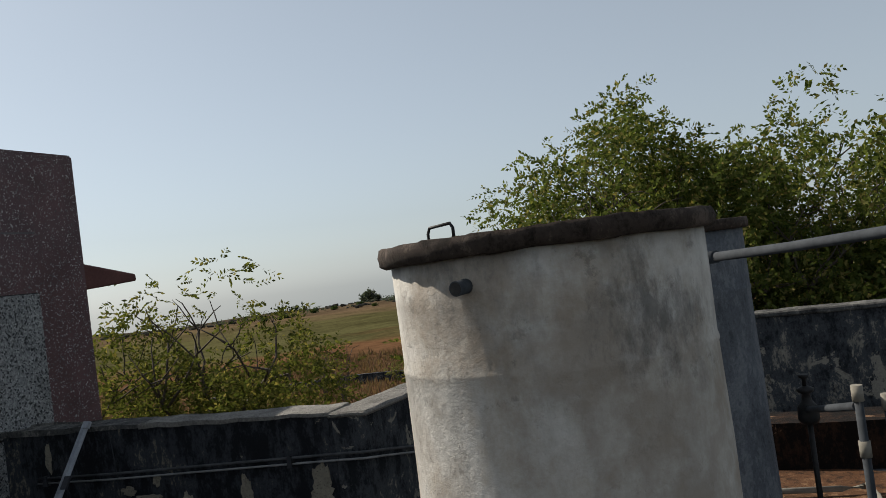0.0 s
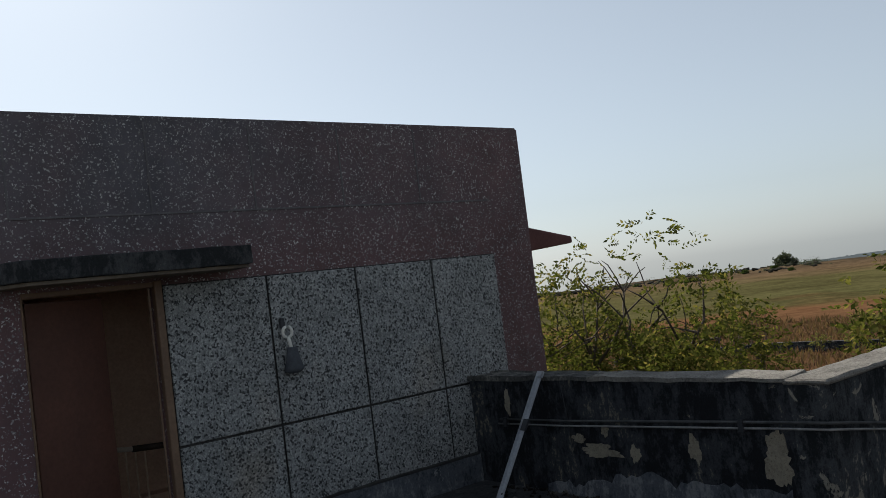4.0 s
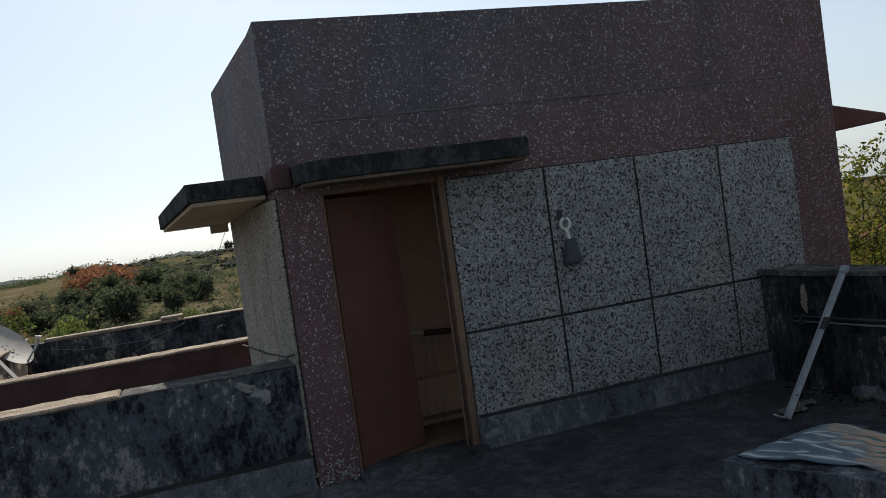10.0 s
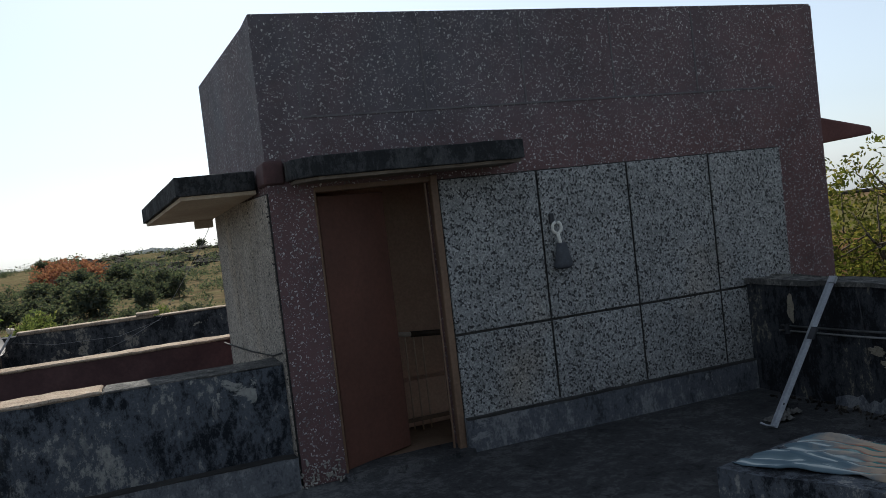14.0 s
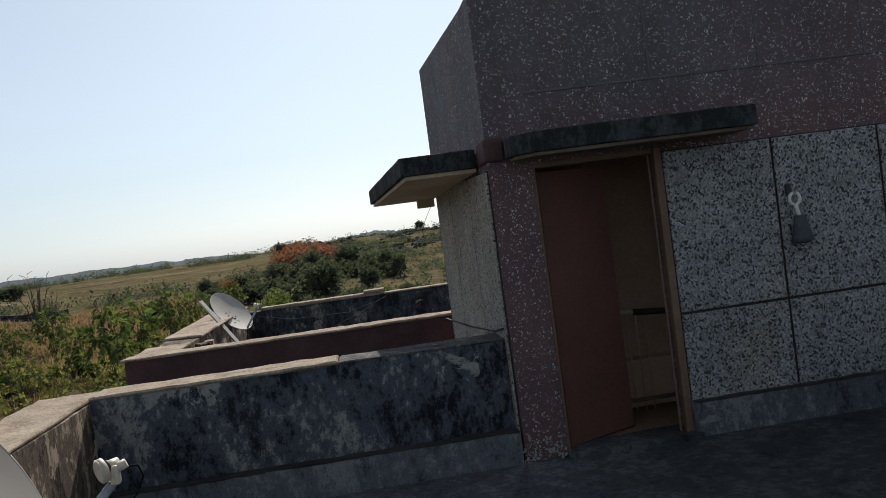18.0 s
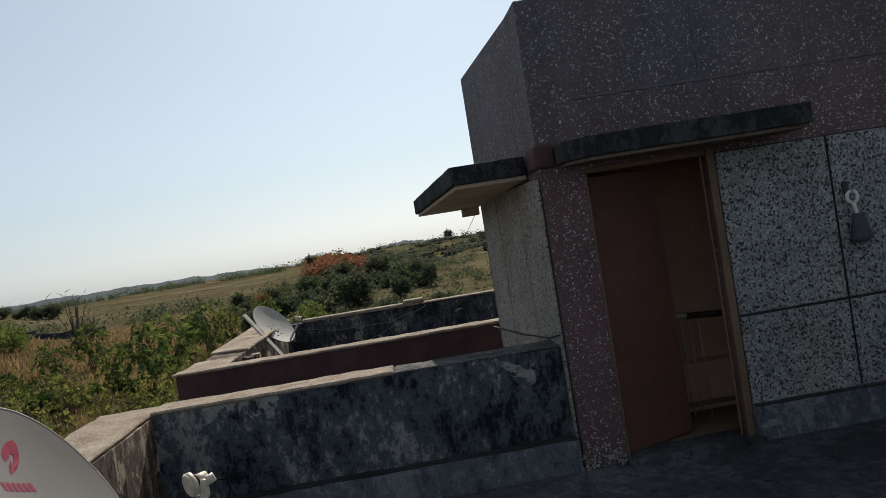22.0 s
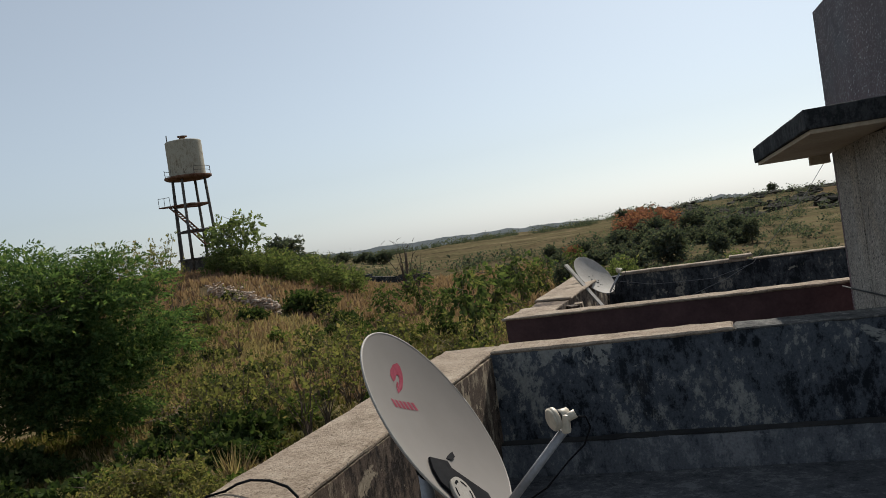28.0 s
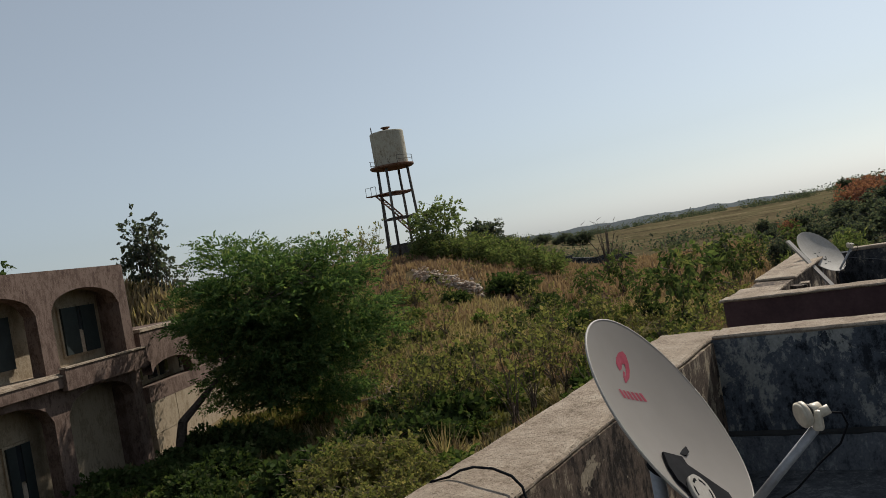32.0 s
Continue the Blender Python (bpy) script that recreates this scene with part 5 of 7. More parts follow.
bricks = thing("loose_bricks", (-3.0, 5.0, 0), "broken brick ends stacked in the gap of the far west parapet", "bricks")
for k, (x, y, z, a) in enumerate(((-3.05, 4.6, -0.2, 10), (-3.02, 4.85, -0.2, 40), (-3.04, 4.62, -0.1, 30), (-3.0, 4.86, -0.1, 5))):
    bm = bmesh.new()
    cuboid(bm, -0.055, 0.055, -0.11, 0.11, 0, 0.72 if k < 2 else 0.8)
    bmesh.ops.rotate(bm, verts=bm.verts, matrix=Matrix.Rotation(radians(a), 3, "Z"))
    bmesh.ops.translate(bm, verts=bm.verts, vec=(x, y, z))
    part("brick", bm, WORN, bricks)

# ---------------------------------------------------------------- arcaded house across the slope
BRICKY = plaster("red_brown_wash", (0.060, 0.037, 0.029), (0.108, 0.070, 0.055), (0.175, 0.122, 0.098), 0.45, worn=0.72)
TAN = plaster("tan_wash", (0.17, 0.128, 0.082), (0.27, 0.21, 0.14), (0.36, 0.29, 0.205), 0.44, worn=0.75)
GLASS = Mat("dusty_glass", 0.15, spec=0.5).color((0.02, 0.024, 0.028)).m
SHUTTER = two_tone("dark_green_shutter", (0.014, 0.020, 0.020), (0.028, 0.036, 0.036), 4, 40, 0.5)


class Facade:
    """Builds blocks along a facade: s along it, d inwards, z up."""

    def __init__(self, corner, along):
        self.o = Vector((*corner, 0))
        self.a = Vector((*along, 0)).normalized()
        self.n = Vector((-self.a.y, self.a.x, 0))
        if self.n.x < 0:
            self.n = -self.n

    def at(self, s, d, z):
        p = self.o + self.a * s - self.n * d
        return Vector((p.x, p.y, z))

    def box(self, bm, s0, s1, d0, d1, z0, z1):
        vs = [bm.verts.new(self.at(s, d, z)) for z in (z0, z1) for d in (d0, d1) for s in (s0, s1)]
        for f in ((0, 2, 3, 1), (4, 5, 7, 6), (0, 1, 5, 4), (1, 3, 7, 5), (3, 2, 6, 7), (2, 0, 4, 6)):
            bm.faces.new([vs[i] for i in f])

    def arch(self, bm, s0, s1, d0, d1, spring, crown, top, n=14):
        """The wall over a segmental arch."""
        mid, half = (s0 + s1) / 2, (s1 - s0) / 2
        for i in range(n):
            a, b = s0 + (s1 - s0) * i / n, s0 + (s1 - s0) * (i + 1) / n
            za, zb = (spring + (crown - spring) * math.sqrt(max(0, 1 - ((q - mid) / half) ** 2)) for q in (a, b))
            vs = [bm.verts.new(self.at(s, d, z)) for s, z in ((a, za), (b, zb), (b, top), (a, top)) for d in (d0, d1)]
            for f in ((0, 2, 4, 6), (1, 7, 5, 3), (0, 1, 3, 2), (4, 5, 7, 6)):
                bm.faces.new([vs[k] for k in f])
        bmesh.ops.remove_doubles(bm, verts=bm.verts, dist=0.002)


F = Facade((-26.9, 13.7), (0.335, -0.94))
house = thing("arcaded_house", tuple(F.at(6, 3, -4.0)), "two-storey red-brown house with wide arched loggias", "house")
BAYS = ((0.55, 4.15), (4.85, 8.45), (9.15, 12.75))
for z0, spring, crown, top in ((-4.1, -1.25, -0.55, -0.02), (0.16, 2.05, 2.72, 3.32)):
    for s0, s1 in BAYS:
        bm = bmesh.new()
        F.arch(bm, s0, s1, 0.0, 0.45, spring, crown, top)
        part("arch", bm, BRICKY, house)
    for s0, s1 in ((0.0, 0.55), (4.15, 4.85), (8.45, 9.15), (12.75, 13.4)):
        bm = bmesh.new()
        F.box(bm, s0, s1, 0.0, 0.45, z0, top)
        part("pier", bm, BRICKY, house)
    bm = bmesh.new()
    F.box(bm, 0.0, 13.4, 1.0, 1.2, z0, top)
    part("back_wall", bm, TAN, house, "pale loggia wall")
    bm = bmesh.new()
    F.box(bm, 0.0, 0.35, 0.45, 1.0, z0, top)
    part("side_wall", bm, BRICKY, house)
bm = bmesh.new()
F.box(bm, -0.04, 13.5, -0.16, 1.0, -0.02, 0.16)
part("balcony_slab", bm, COPING, house, "pale sunlit floor slab")
for s0, s1, d0, d1, z0, z1 in ((-0.06, 4.45, -0.36, -0.17, -0.42, 0.26), (4.455, 13.5, -0.24, -0.17, -0.30, 0.05)):
    bm = bmesh.new()
    F.box(bm, s0, s1, d0, d1, z0, z1)
    front_wall = part("balcony_front", bm, BRICKY, house, "red-brown balcony front")
    bm = bmesh.new()
    F.box(bm, s0 - 0.03, s1, d0 - 0.04, d1 + 0.04, z1, z1 + 0.05)
    part("coping", bm, COPING, front_wall, "pale sunlit coping")
bm = bmesh.new()
F.box(bm, 0.0, 13.4, 0.0, 8.0, 3.32, 3.38)
part("roof", bm, BRICKY, house, "flat roof")
bm = bmesh.new()
F.box(bm, 0.0, 13.4, 1.2, 8.0, -4.1, 3.32)
part("body", bm, BRICKY, house)
for s0, s1, z0, z1 in ((0.75, 2.55, 0.55, 2.15), (5.0, 6.8, 0.55, 2.15), (9.3, 11.1, 0.55, 2.15), (5.0, 6.0, -3.9, -1.7), (9.3, 10.3, -3.9, -1.7)):
    bm = bmesh.new()
    F.box(bm, s0 - 0.08, s1 + 0.08, 0.92, 1.005, z0 - 0.08, z1 + 0.08)
    win = part("window", bm, TAN, house, "pale window frame")
    mid = (s0 + s1) / 2
    for a, b in ((s0, mid - 0.12), (mid + 0.12, s1)):
        bm = bmesh.new()
        F.box(bm, a, b, 0.85, 0.925, z0, z1)
        part("shutter", bm, SHUTTER, win, "dark green shutter")
    bm = bmesh.new()
    F.box(bm, mid - 0.11, mid + 0.11, 0.88, 0.915, z0 + 0.5 * (z1 - z0), z1)
    part("pane", bm, GLASS, win, "dusty window pane")
    bm = bmesh.new()
    F.box(bm, mid - 0.11, mid + 0.11, 0.88, 0.915, z0, z0 + 0.47 * (z1 - z0))
    part("pane", bm, COPING, win, "pale painted lower pane")

G = Facade((-27.25, 14.2), (-0.41, 0.91))
wing = thing("low_wing", tuple(G.at(6, 3, -4.0)), "low tan wing with an arched window band and red-brown top", "house")
for dims, mat, name, lab in (((0, 14, 0.0, 0.4, -0.35, 0.80), BRICKY, "top_band", "red-brown top band"), ((0, 14, -0.05, 0.45, 0.80, 0.92), COPING, "coping", "pale coping"),
                             ((0, 14, 0.0, 0.4, -1.85, -1.25), BRICKY, "sill_band", "red-brown band under the windows"), ((0, 14, 1.0, 1.2, -1.3, -0.3), TAN, "back_wall", "shaded inner wall"),
                             ((0, 14, 1.2, 6.0, -4.1, 0.75), BRICKY, "body", "")):
    bm = bmesh.new()
    G.box(bm, *dims)
    part(name, bm, mat, wing, lab)
for s0, s1 in ((0.5, 3.9), (4.5, 7.9), (8.5, 11.9)):
    bm = bmesh.new()
    G.arch(bm, s0, s1, 0.0, 0.4, -0.85, -0.42, -0.34)
    part("arch", bm, BRICKY, wing)
    bm = bmesh.new()
    G.box(bm, s1, s1 + 0.6, 0.0, 0.4, -1.25, -0.34)
    part("pier", bm, BRICKY, wing)
    for q in (0.3, 1.5, 2.5):
        bm = bmesh.new()
        G.box(bm, s0 + q, s0 + q + 0.7, 0.95, 1.01, -1.15, -0.55)
        part("window", bm, GLASS, wing, "dark window")
for k in range(7):
    for z0, z1 in ((-4.2, -3.05), (-3.03, -1.86)):
        bm = bmesh.new()
        G.box(bm, 2.0 * k + 0.02, 2.0 * k + 1.98, 0.0, 0.4, z0, z1)
        part("wall_panel", bm, TAN, wing, "tan wall panel")
bm = bmesh.new()
G.box(bm, -1.0, 16, -0.75, -0.02, -4.3, -3.80)
tagged(part("plinth_path", bm, COPING), "pale cement path along the foot of the wing", "pavement", kind="structure")
bm = bmesh.new()
F.box(bm, -0.5, 14, -1.6, -0.02, -4.4, -3.92)
tagged(part("plinth_path", bm, COPING_GREY), "cement path along the foot of the arcaded house", "pavement", kind="structure")

# ---------------------------------------------------------------- overhead water tank on its tower
TX, TY = -54.4, 73.1
TZ = rise(TX, TY)
RUST = plaster("rusty_steel", (0.05, 0.025, 0.016), (0.13, 0.055, 0.03), (0.22, 0.13, 0.09), 0.46)
STEEL = plaster("old_tower_steel", (0.055, 0.05, 0.045), (0.11, 0.10, 0.09), (0.19, 0.17, 0.15), 0.5)
CREAM = plaster("weathered_tank_paint", (0.14, 0.11, 0.08), (0.33, 0.29, 0.22), (0.45, 0.42, 0.34), 0.43, streak=0.15, worn=0.75)
tower = thing("water_tower", (TX, TY, TZ), "tall steel water tower with a weathered cream tank and rusty deck", "water tower")
bm = bmesh.new()
turned(bm, [(1.92, 12.5), (1.95, 12.52), (1.95, 12.6), (1.95, 14.4), (1.95, 16.22), (1.95, 16.30), (1.88, 16.38), (1.0, 16.55), (0.1, 16.6)], 40, TX, TY)
part("tank", bm, CREAM, tower, "weathered cream steel tank")
bm = bmesh.new()
turned(bm, [(0.35, 16.55), (0.35, 16.85), (0.55, 16.9), (0.55, 16.98), (0.1, 17.0)], 16, TX, TY)
part("hatch", bm, RUST, tower, "dark roof hatch")
bm = bmesh.new()
turned(bm, [(1.0, 12.05), (2.3, 12.15), (2.55, 12.3), (2.55, 12.48), (2.4, 12.5)], 40, TX, TY)
part("deck", bm, RUST, tower, "rusty round deck")
for k in range(6):
    bm = bmesh.new()
    a = radians(20 + 60 * k)
    tube(bm, (TX + 2.48 * math.cos(a), TY + 2.48 * math.sin(a), 12.45), (TX + 2.48 * math.cos(a), TY + 2.48 * math.sin(a), 13.35), 0.035, sides=6)
    part("rail_post", bm, STEEL, tower)
for a0, a1 in ((-40, 30), (140, 215)):
    for zz in (12.9, 13.33):
        bm = bmesh.new()
        pipe_run(bm, [(TX + 2.48 * math.cos(radians(a)), TY + 2.48 * math.sin(radians(a)), zz) for a in range(a0, a1 + 1, 10)], 0.03, 6)
        part("rail", bm, STEEL, tower)
for a in (200, 215, 230):
    bm = bmesh.new()
    x, y = TX + 1.7 * math.cos(radians(a)), TY + 1.7 * math.sin(radians(a))
    tube(bm, (x, y, 16.3), (x, y, 17.15), 0.035, sides=6)
    part("top_post", bm, STEEL, tower)
legs = []
for a in (12, 102, 192, 282):
    top = Vector((TX + 1.85 * math.cos(radians(a)), TY + 1.85 * math.sin(radians(a)), 12.2))
    foot = Vector((TX + 2.25 * math.cos(radians(a)), TY + 2.25 * math.sin(radians(a)), TZ - 0.3))
    legs.append((top, foot))
    bm = bmesh.new()
    tube(bm, foot, top, 0.17, 0.15, sides=10)
    part("leg", bm, STEEL, tower, "steel leg")
for z in (9.35, 6.55):
    f = (12.2 - z) / (12.2 - TZ)
    ring = [t + (b - t) * f for t, b in legs]
    for p, q in zip(ring, ring[1:] + ring[:1]):
        bm = bmesh.new()
        tube(bm, p, q, 0.13, sides=8)
        part("brace", bm, RUST if z > 9 else STEEL, tower, "cross brace")
    if z > 9:
        bm = bmesh.new()
        cx = [p.x for p in ring]
        cuboid(bm, TX - 3.0, TX + 1.2, TY - 1.9, TY - 0.9, z - 0.06, z + 0.06)
        part("landing", bm, RUST, tower, "rusty landing")
        for xx in (TX - 2.95, TX - 2.2, TX - 1.5):
            bm = bmesh.new()
            tube(bm, (xx, TY - 1.88, z), (xx, TY - 1.88, z + 1.0), 0.03, sides=6)
            part("rail_post", bm, STEEL, tower)
        bm = bmesh.new()
        tube(bm, (TX - 2.95, TY - 1.88, z + 1.0), (TX - 1.5, TY - 1.88, z + 1.0), 0.03, sides=6)
        part("rail", bm, STEEL, tower)
for (xa, za), (xb, zb) in (((-1.7, 9.3), (1.1, 6.4)), ((0.5, 6.5), (2.6, 4.2))):
    for yy in (-1.9, -1.1):
        bm = bmesh.new()
        tube(bm, (TX + xa, TY + yy, za), (TX + xb, TY + yy, zb), 0.09, sides=6)
        part("stair_stringer", bm, RUST, tower, "rusty stair stringer")
    for k in range(11):
        bm = bmesh.new()
        x, z = xa + (xb - xa) * (k + 0.5) / 11, za + (zb - za) * (k + 0.5) / 11
        cuboid(bm, TX + x - 0.14, TX + x + 0.14, TY - 1.9, TY - 1.1, z - 0.03, z + 0.03)
        part("tread", bm, RUST, tower)
for xx, yy in ((-1.0, -1.7), (1.75, 0.9)):
    bm = bmesh.new()
    tube(bm, (TX + xx, TY + yy, TZ), (TX + xx * 0.9, TY + yy * 0.9, 12.2), 0.06, sides=6)
    part("riser_pipe", bm, STEEL, tower, "thin riser pipe")
hut = thing("pump_hut", (TX, TY, TZ), "low grey pump hut under the water tower", "hut")
bm = bmesh.new()
cuboid(bm, TX - 1.5, TX + 1.7, TY - 1.5, TY + 1.5, TZ - 0.3, TZ + 1.9)
part("wall", bm, STEEL, hut)
bm = bmesh.new()
cuboid(bm, TX - 1.7, TX + 1.9, TY - 1.7, TY + 1.7, TZ + 1.9, TZ + 2.05)
part("roof", bm, COPING_GREY, hut)

# ---------------------------------------------------------------- plants
LEAF_NEEM = leafy("neem_leaf", (0.046, 0.064, 0.018), (0.122, 0.138, 0.042), (0.23, 0.18, 0.07), 0.45)
LEAF_ACACIA = leafy("acacia_leaf", (0.038, 0.074, 0.030), (0.102, 0.150, 0.060), (0.155, 0.172, 0.070), 0.46)
LEAF_SHRUB = leafy("shrub_leaf", (0.086, 0.092, 0.036), (0.168, 0.156, 0.064), (0.25, 0.19, 0.10), 0.45)
LEAF_DARK = leafy("dark_leaf", (0.030, 0.050, 0.019), (0.066, 0.090, 0.035), (0.090, 0.095, 0.045), 0.34)
# grey-blue lift in the dusky leaf colour paints in distance haze
LEAF_DUSK = leafy("dusky_leaf", (0.042, 0.052, 0.046), (0.086, 0.098, 0.080), (0.115, 0.10, 0.076), 0.42)
LEAF_RUST = leafy("rust_red_leaf", (0.19, 0.082, 0.064), (0.32, 0.140, 0.108), (0.13, 0.075, 0.06), 0.35)
LEAF_PALE = leafy("pale_leaf", (0.09, 0.12, 0.05), (0.17, 0.20, 0.09), (0.2, 0.2, 0.1))
LEAF_YOUNG = leafy("young_neem_leaf", (0.046, 0.056, 0.016), (0.118, 0.118, 0.036), (0.24, 0.185, 0.07), 0.42)
RUSSET = leafy("russet_grass", (0.19, 0.118, 0.090), (0.30, 0.195, 0.150), (0.16, 0.088, 0.068), 0.35)
LEAF_SAPLING = leafy("sapling_leaf", (0.040, 0.062, 0.026), (0.115, 0.138, 0.056), (0.17, 0.15, 0.07), 0.4)
LEAF_HEDGE = leafy("hedge_leaf", (0.066, 0.088, 0.036), (0.135, 0.155, 0.066), (0.19, 0.175, 0.085), 0.45)
BROWN_WEED = leafy("brown_weed", (0.105, 0.062, 0.042), (0.175, 0.105, 0.072), (0.12, 0.10, 0.05), 0.3)
GRASS_LEAF = leafy("herb_leaf", (0.055, 0.085, 0.024), (0.125, 0.160, 0.050), (0.18, 0.17, 0.07), 0.35)
STRAW = leafy("dry_grass", (0.20, 0.150, 0.085), (0.36, 0.275, 0.175), (0.24, 0.150, 0.10), 0.35)
GRASS = leafy("green_grass", (0.064, 0.064, 0.024), (0.130, 0.116, 0.046), (0.22, 0.155, 0.09), 0.30)
BARK = two_tone("grey_brown_bark", (0.055, 0.042, 0.032), (0.12, 0.095, 0.075), 9, 40, 0.95, bump=0.8)
TWIG = two_tone("brown_twig", (0.075, 0.055, 0.040), (0.15, 0.112, 0.082), 9, 40, 0.95, bump=0.5)


def place(az, r, dz=0.0):
    x, y = EYE.x + r * math.sin(radians(az)), EYE.y + r * math.cos(radians(az))
    return Vector((x, y, rise(x, y) + dz))


def leaves_mesh(name, base, way, length, width, material, gen, fold=0.25):
    """One mesh of many small folded leaves: arrays of base points, directions and sizes."""
    n = len(base)
    way = way / (np.linalg.norm(way, axis=1, keepdims=True) + 1e-9)
    rnd = gen.normal(size=(n, 3))
    side = np.cross(way, rnd)
    side /= np.linalg.norm(side, axis=1, keepdims=True) + 1e-9
    up = np.cross(side, way)
    L, Wd = length.reshape(-1, 1), width.reshape(-1, 1)
    mid = base + way * L * 0.45
    verts = np.stack([base, mid + side * Wd + up * Wd * fold, base + way * L, mid - side * Wd + up * Wd * fold], 1).reshape(-1, 3)
    faces = np.arange(4 * n).reshape(-1, 4)
    me = bpy.data.meshes.new(name)
    me.vertices.add(4 * n)
    me.vertices.foreach_set("co", verts.ravel().astype(np.float32))
    me.loops.add(4 * n)
    me.loops.foreach_set("vertex_index", faces.ravel().astype(np.int32))
    me.polygons.add(n)
    me.polygons.foreach_set("loop_start", np.arange(0, 4 * n, 4).astype(np.int32))
    me.update(calc_edges=True)
    me.materials.append(material)
    return me


def sprays(points, ways, per, rachis, leaflet, gen, droop=0.5, count=9, wild=0.8):
    """Pinnate sprays at the branch tips: returns leaf bases, directions."""
    p = np.repeat(points, per, 0)
    w = np.repeat(ways, per, 0) + gen.normal(size=(len(p), 3)) * wild
    w[:, 2] -= droop * gen.random(len(p))
    w /= np.linalg.norm(w, axis=1, keepdims=True) + 1e-9
    p = p + gen.normal(size=p.shape) * rachis * 0.35
    rl = rachis * (0.6 + 0.7 * gen.random(len(p)))
    side = np.cross(w, gen.normal(size=w.shape))
    side /= np.linalg.norm(side, axis=1, keepdims=True) + 1e-9
    bases, dirs = [], []
    for k in range(count):
        f = (k + 1) / count
        b = p + w * (rl * f)[:, None]
        b[:, 2] -= droop * 0.25 * rl * f * f
        sgn = 1 if k % 2 else -1
        d = w * 0.75 + side * sgn * (0.9 if k < count - 1 else 0.1) + gen.normal(size=w.shape) * 0.15
        d[:, 2] -= 0.25 * droop
        bases.append(b)
        dirs.append(d)
    return np.concatenate(bases), np.concatenate(dirs)


def grow(seed, base, height, spread, levels=4, lean=(0, 0, 0), forks=3, trunk=0.45, radius=0.12, up=0.5):
    """Trunk and limbs as tapered tubes; returns the mesh builder, tips and their directions."""
    rng = random.Random(seed)
    bm = bmesh.new()
    tips, ways = [], []

    def limb(p, d, length, r, level):
        n = 3 if level else 4
        q = p
        dd = d.copy()
        for i in range(n):
            dd = (dd + Vector((rng.gauss(0, 0.16), rng.gauss(0, 0.16), rng.gauss(0.03, 0.10)))).normalized()
            nxt = q + dd * (length / n)
            ra, rb = r * (1 - 0.45 * i / n), r * (1 - 0.45 * (i + 1) / n)
            tube(bm, q, nxt, ra, rb, sides=7 if level < 2 else 4, caps=False)
            if level >= levels - 2:
                tips.append(nxt)
                ways.append(dd.copy())
            q = nxt
        if level >= levels:
            return
        k = forks + (rng.random() < 0.5)
        for i in range(k):
            a = 2 * math.pi * (i + rng.random() * 0.7) / k
            out = Vector((math.cos(a), math.sin(a), 0)) * spread
            nd = (dd * 0.55 + out + Vector((0, 0, up * (1 - 0.25 * level)))).normalized()
            limb(q - dd * (length * rng.random() * 0.35), nd, length * rng.uniform(0.55, 0.82), r * 0.52, level + 1)

    start = (Vector((0, 0, 1)) + Vector(lean)).normalized()
    limb(Vector(base), start, height * trunk, radius, 0)
    return bm, np.array([tuple(t) for t in tips]), np.array([tuple(w) for w in ways])


def layered(gen, pts, ways, clusters, size, flat):
    """Gathers leaf points into flattened layers round a few of their number."""
    pick = gen.integers(0, len(pts), clusters)
    own = gen.integers(0, clusters, len(pts))
    turn = gen.random(len(pts)) * 2 * np.pi
    far = size * 1.7 * np.sqrt(gen.random(len(pts))) * (0.6 + 0.8 * gen.random(clusters))[own]
    off = np.stack([far * np.cos(turn), far * np.sin(turn), gen.normal(size=len(pts)) * size * flat], 1)
    droop = np.hypot(off[:, 0], off[:, 1]) ** 2 * 0.25
    out = pts[pick][own] + off
    out[:, 2] -= droop
    w = off.copy()
    w[:, 2] = 0.15 * size
    return out, w / (np.linalg.norm(w, axis=1, keepdims=True) + 1e-6) + ways[pick][own] * 0.3


def crown_points(gen, centre, radii, n, hollow=0.45, ragged=0.35, gap=0.0, seed=0):
    """Points for leaf sprays, in lumps through an uneven crown, with gaps."""
    out = []
    c, rad = np.array(centre), np.array(radii)
    off = Vector((seed * 3.1, seed * 1.7, seed * 0.9))
    while len(out) < n:
        d = gen.normal(size=3)
        d /= np.linalg.norm(d)
        reach = min(1.08, 0.84 + ragged * noise.noise(Vector(d) * 2.3 + off) + 0.5 * ragged * noise.noise(Vector(d) * 5.5 + off))
        r = (hollow + (1 - hollow) * gen.random() ** 0.6) * reach
        q = d * r
        if gap and noise.noise(Vector(q) * 3.4 + off) < gap - 0.5:
            continue
        out.append((q, d))
    pts = np.array([q for q, _ in out]) * rad + c
    ways = np.array([d for _, d in out])
    ways[:, 2] = ways[:, 2] * 0.6 + 0.1
    return pts, ways


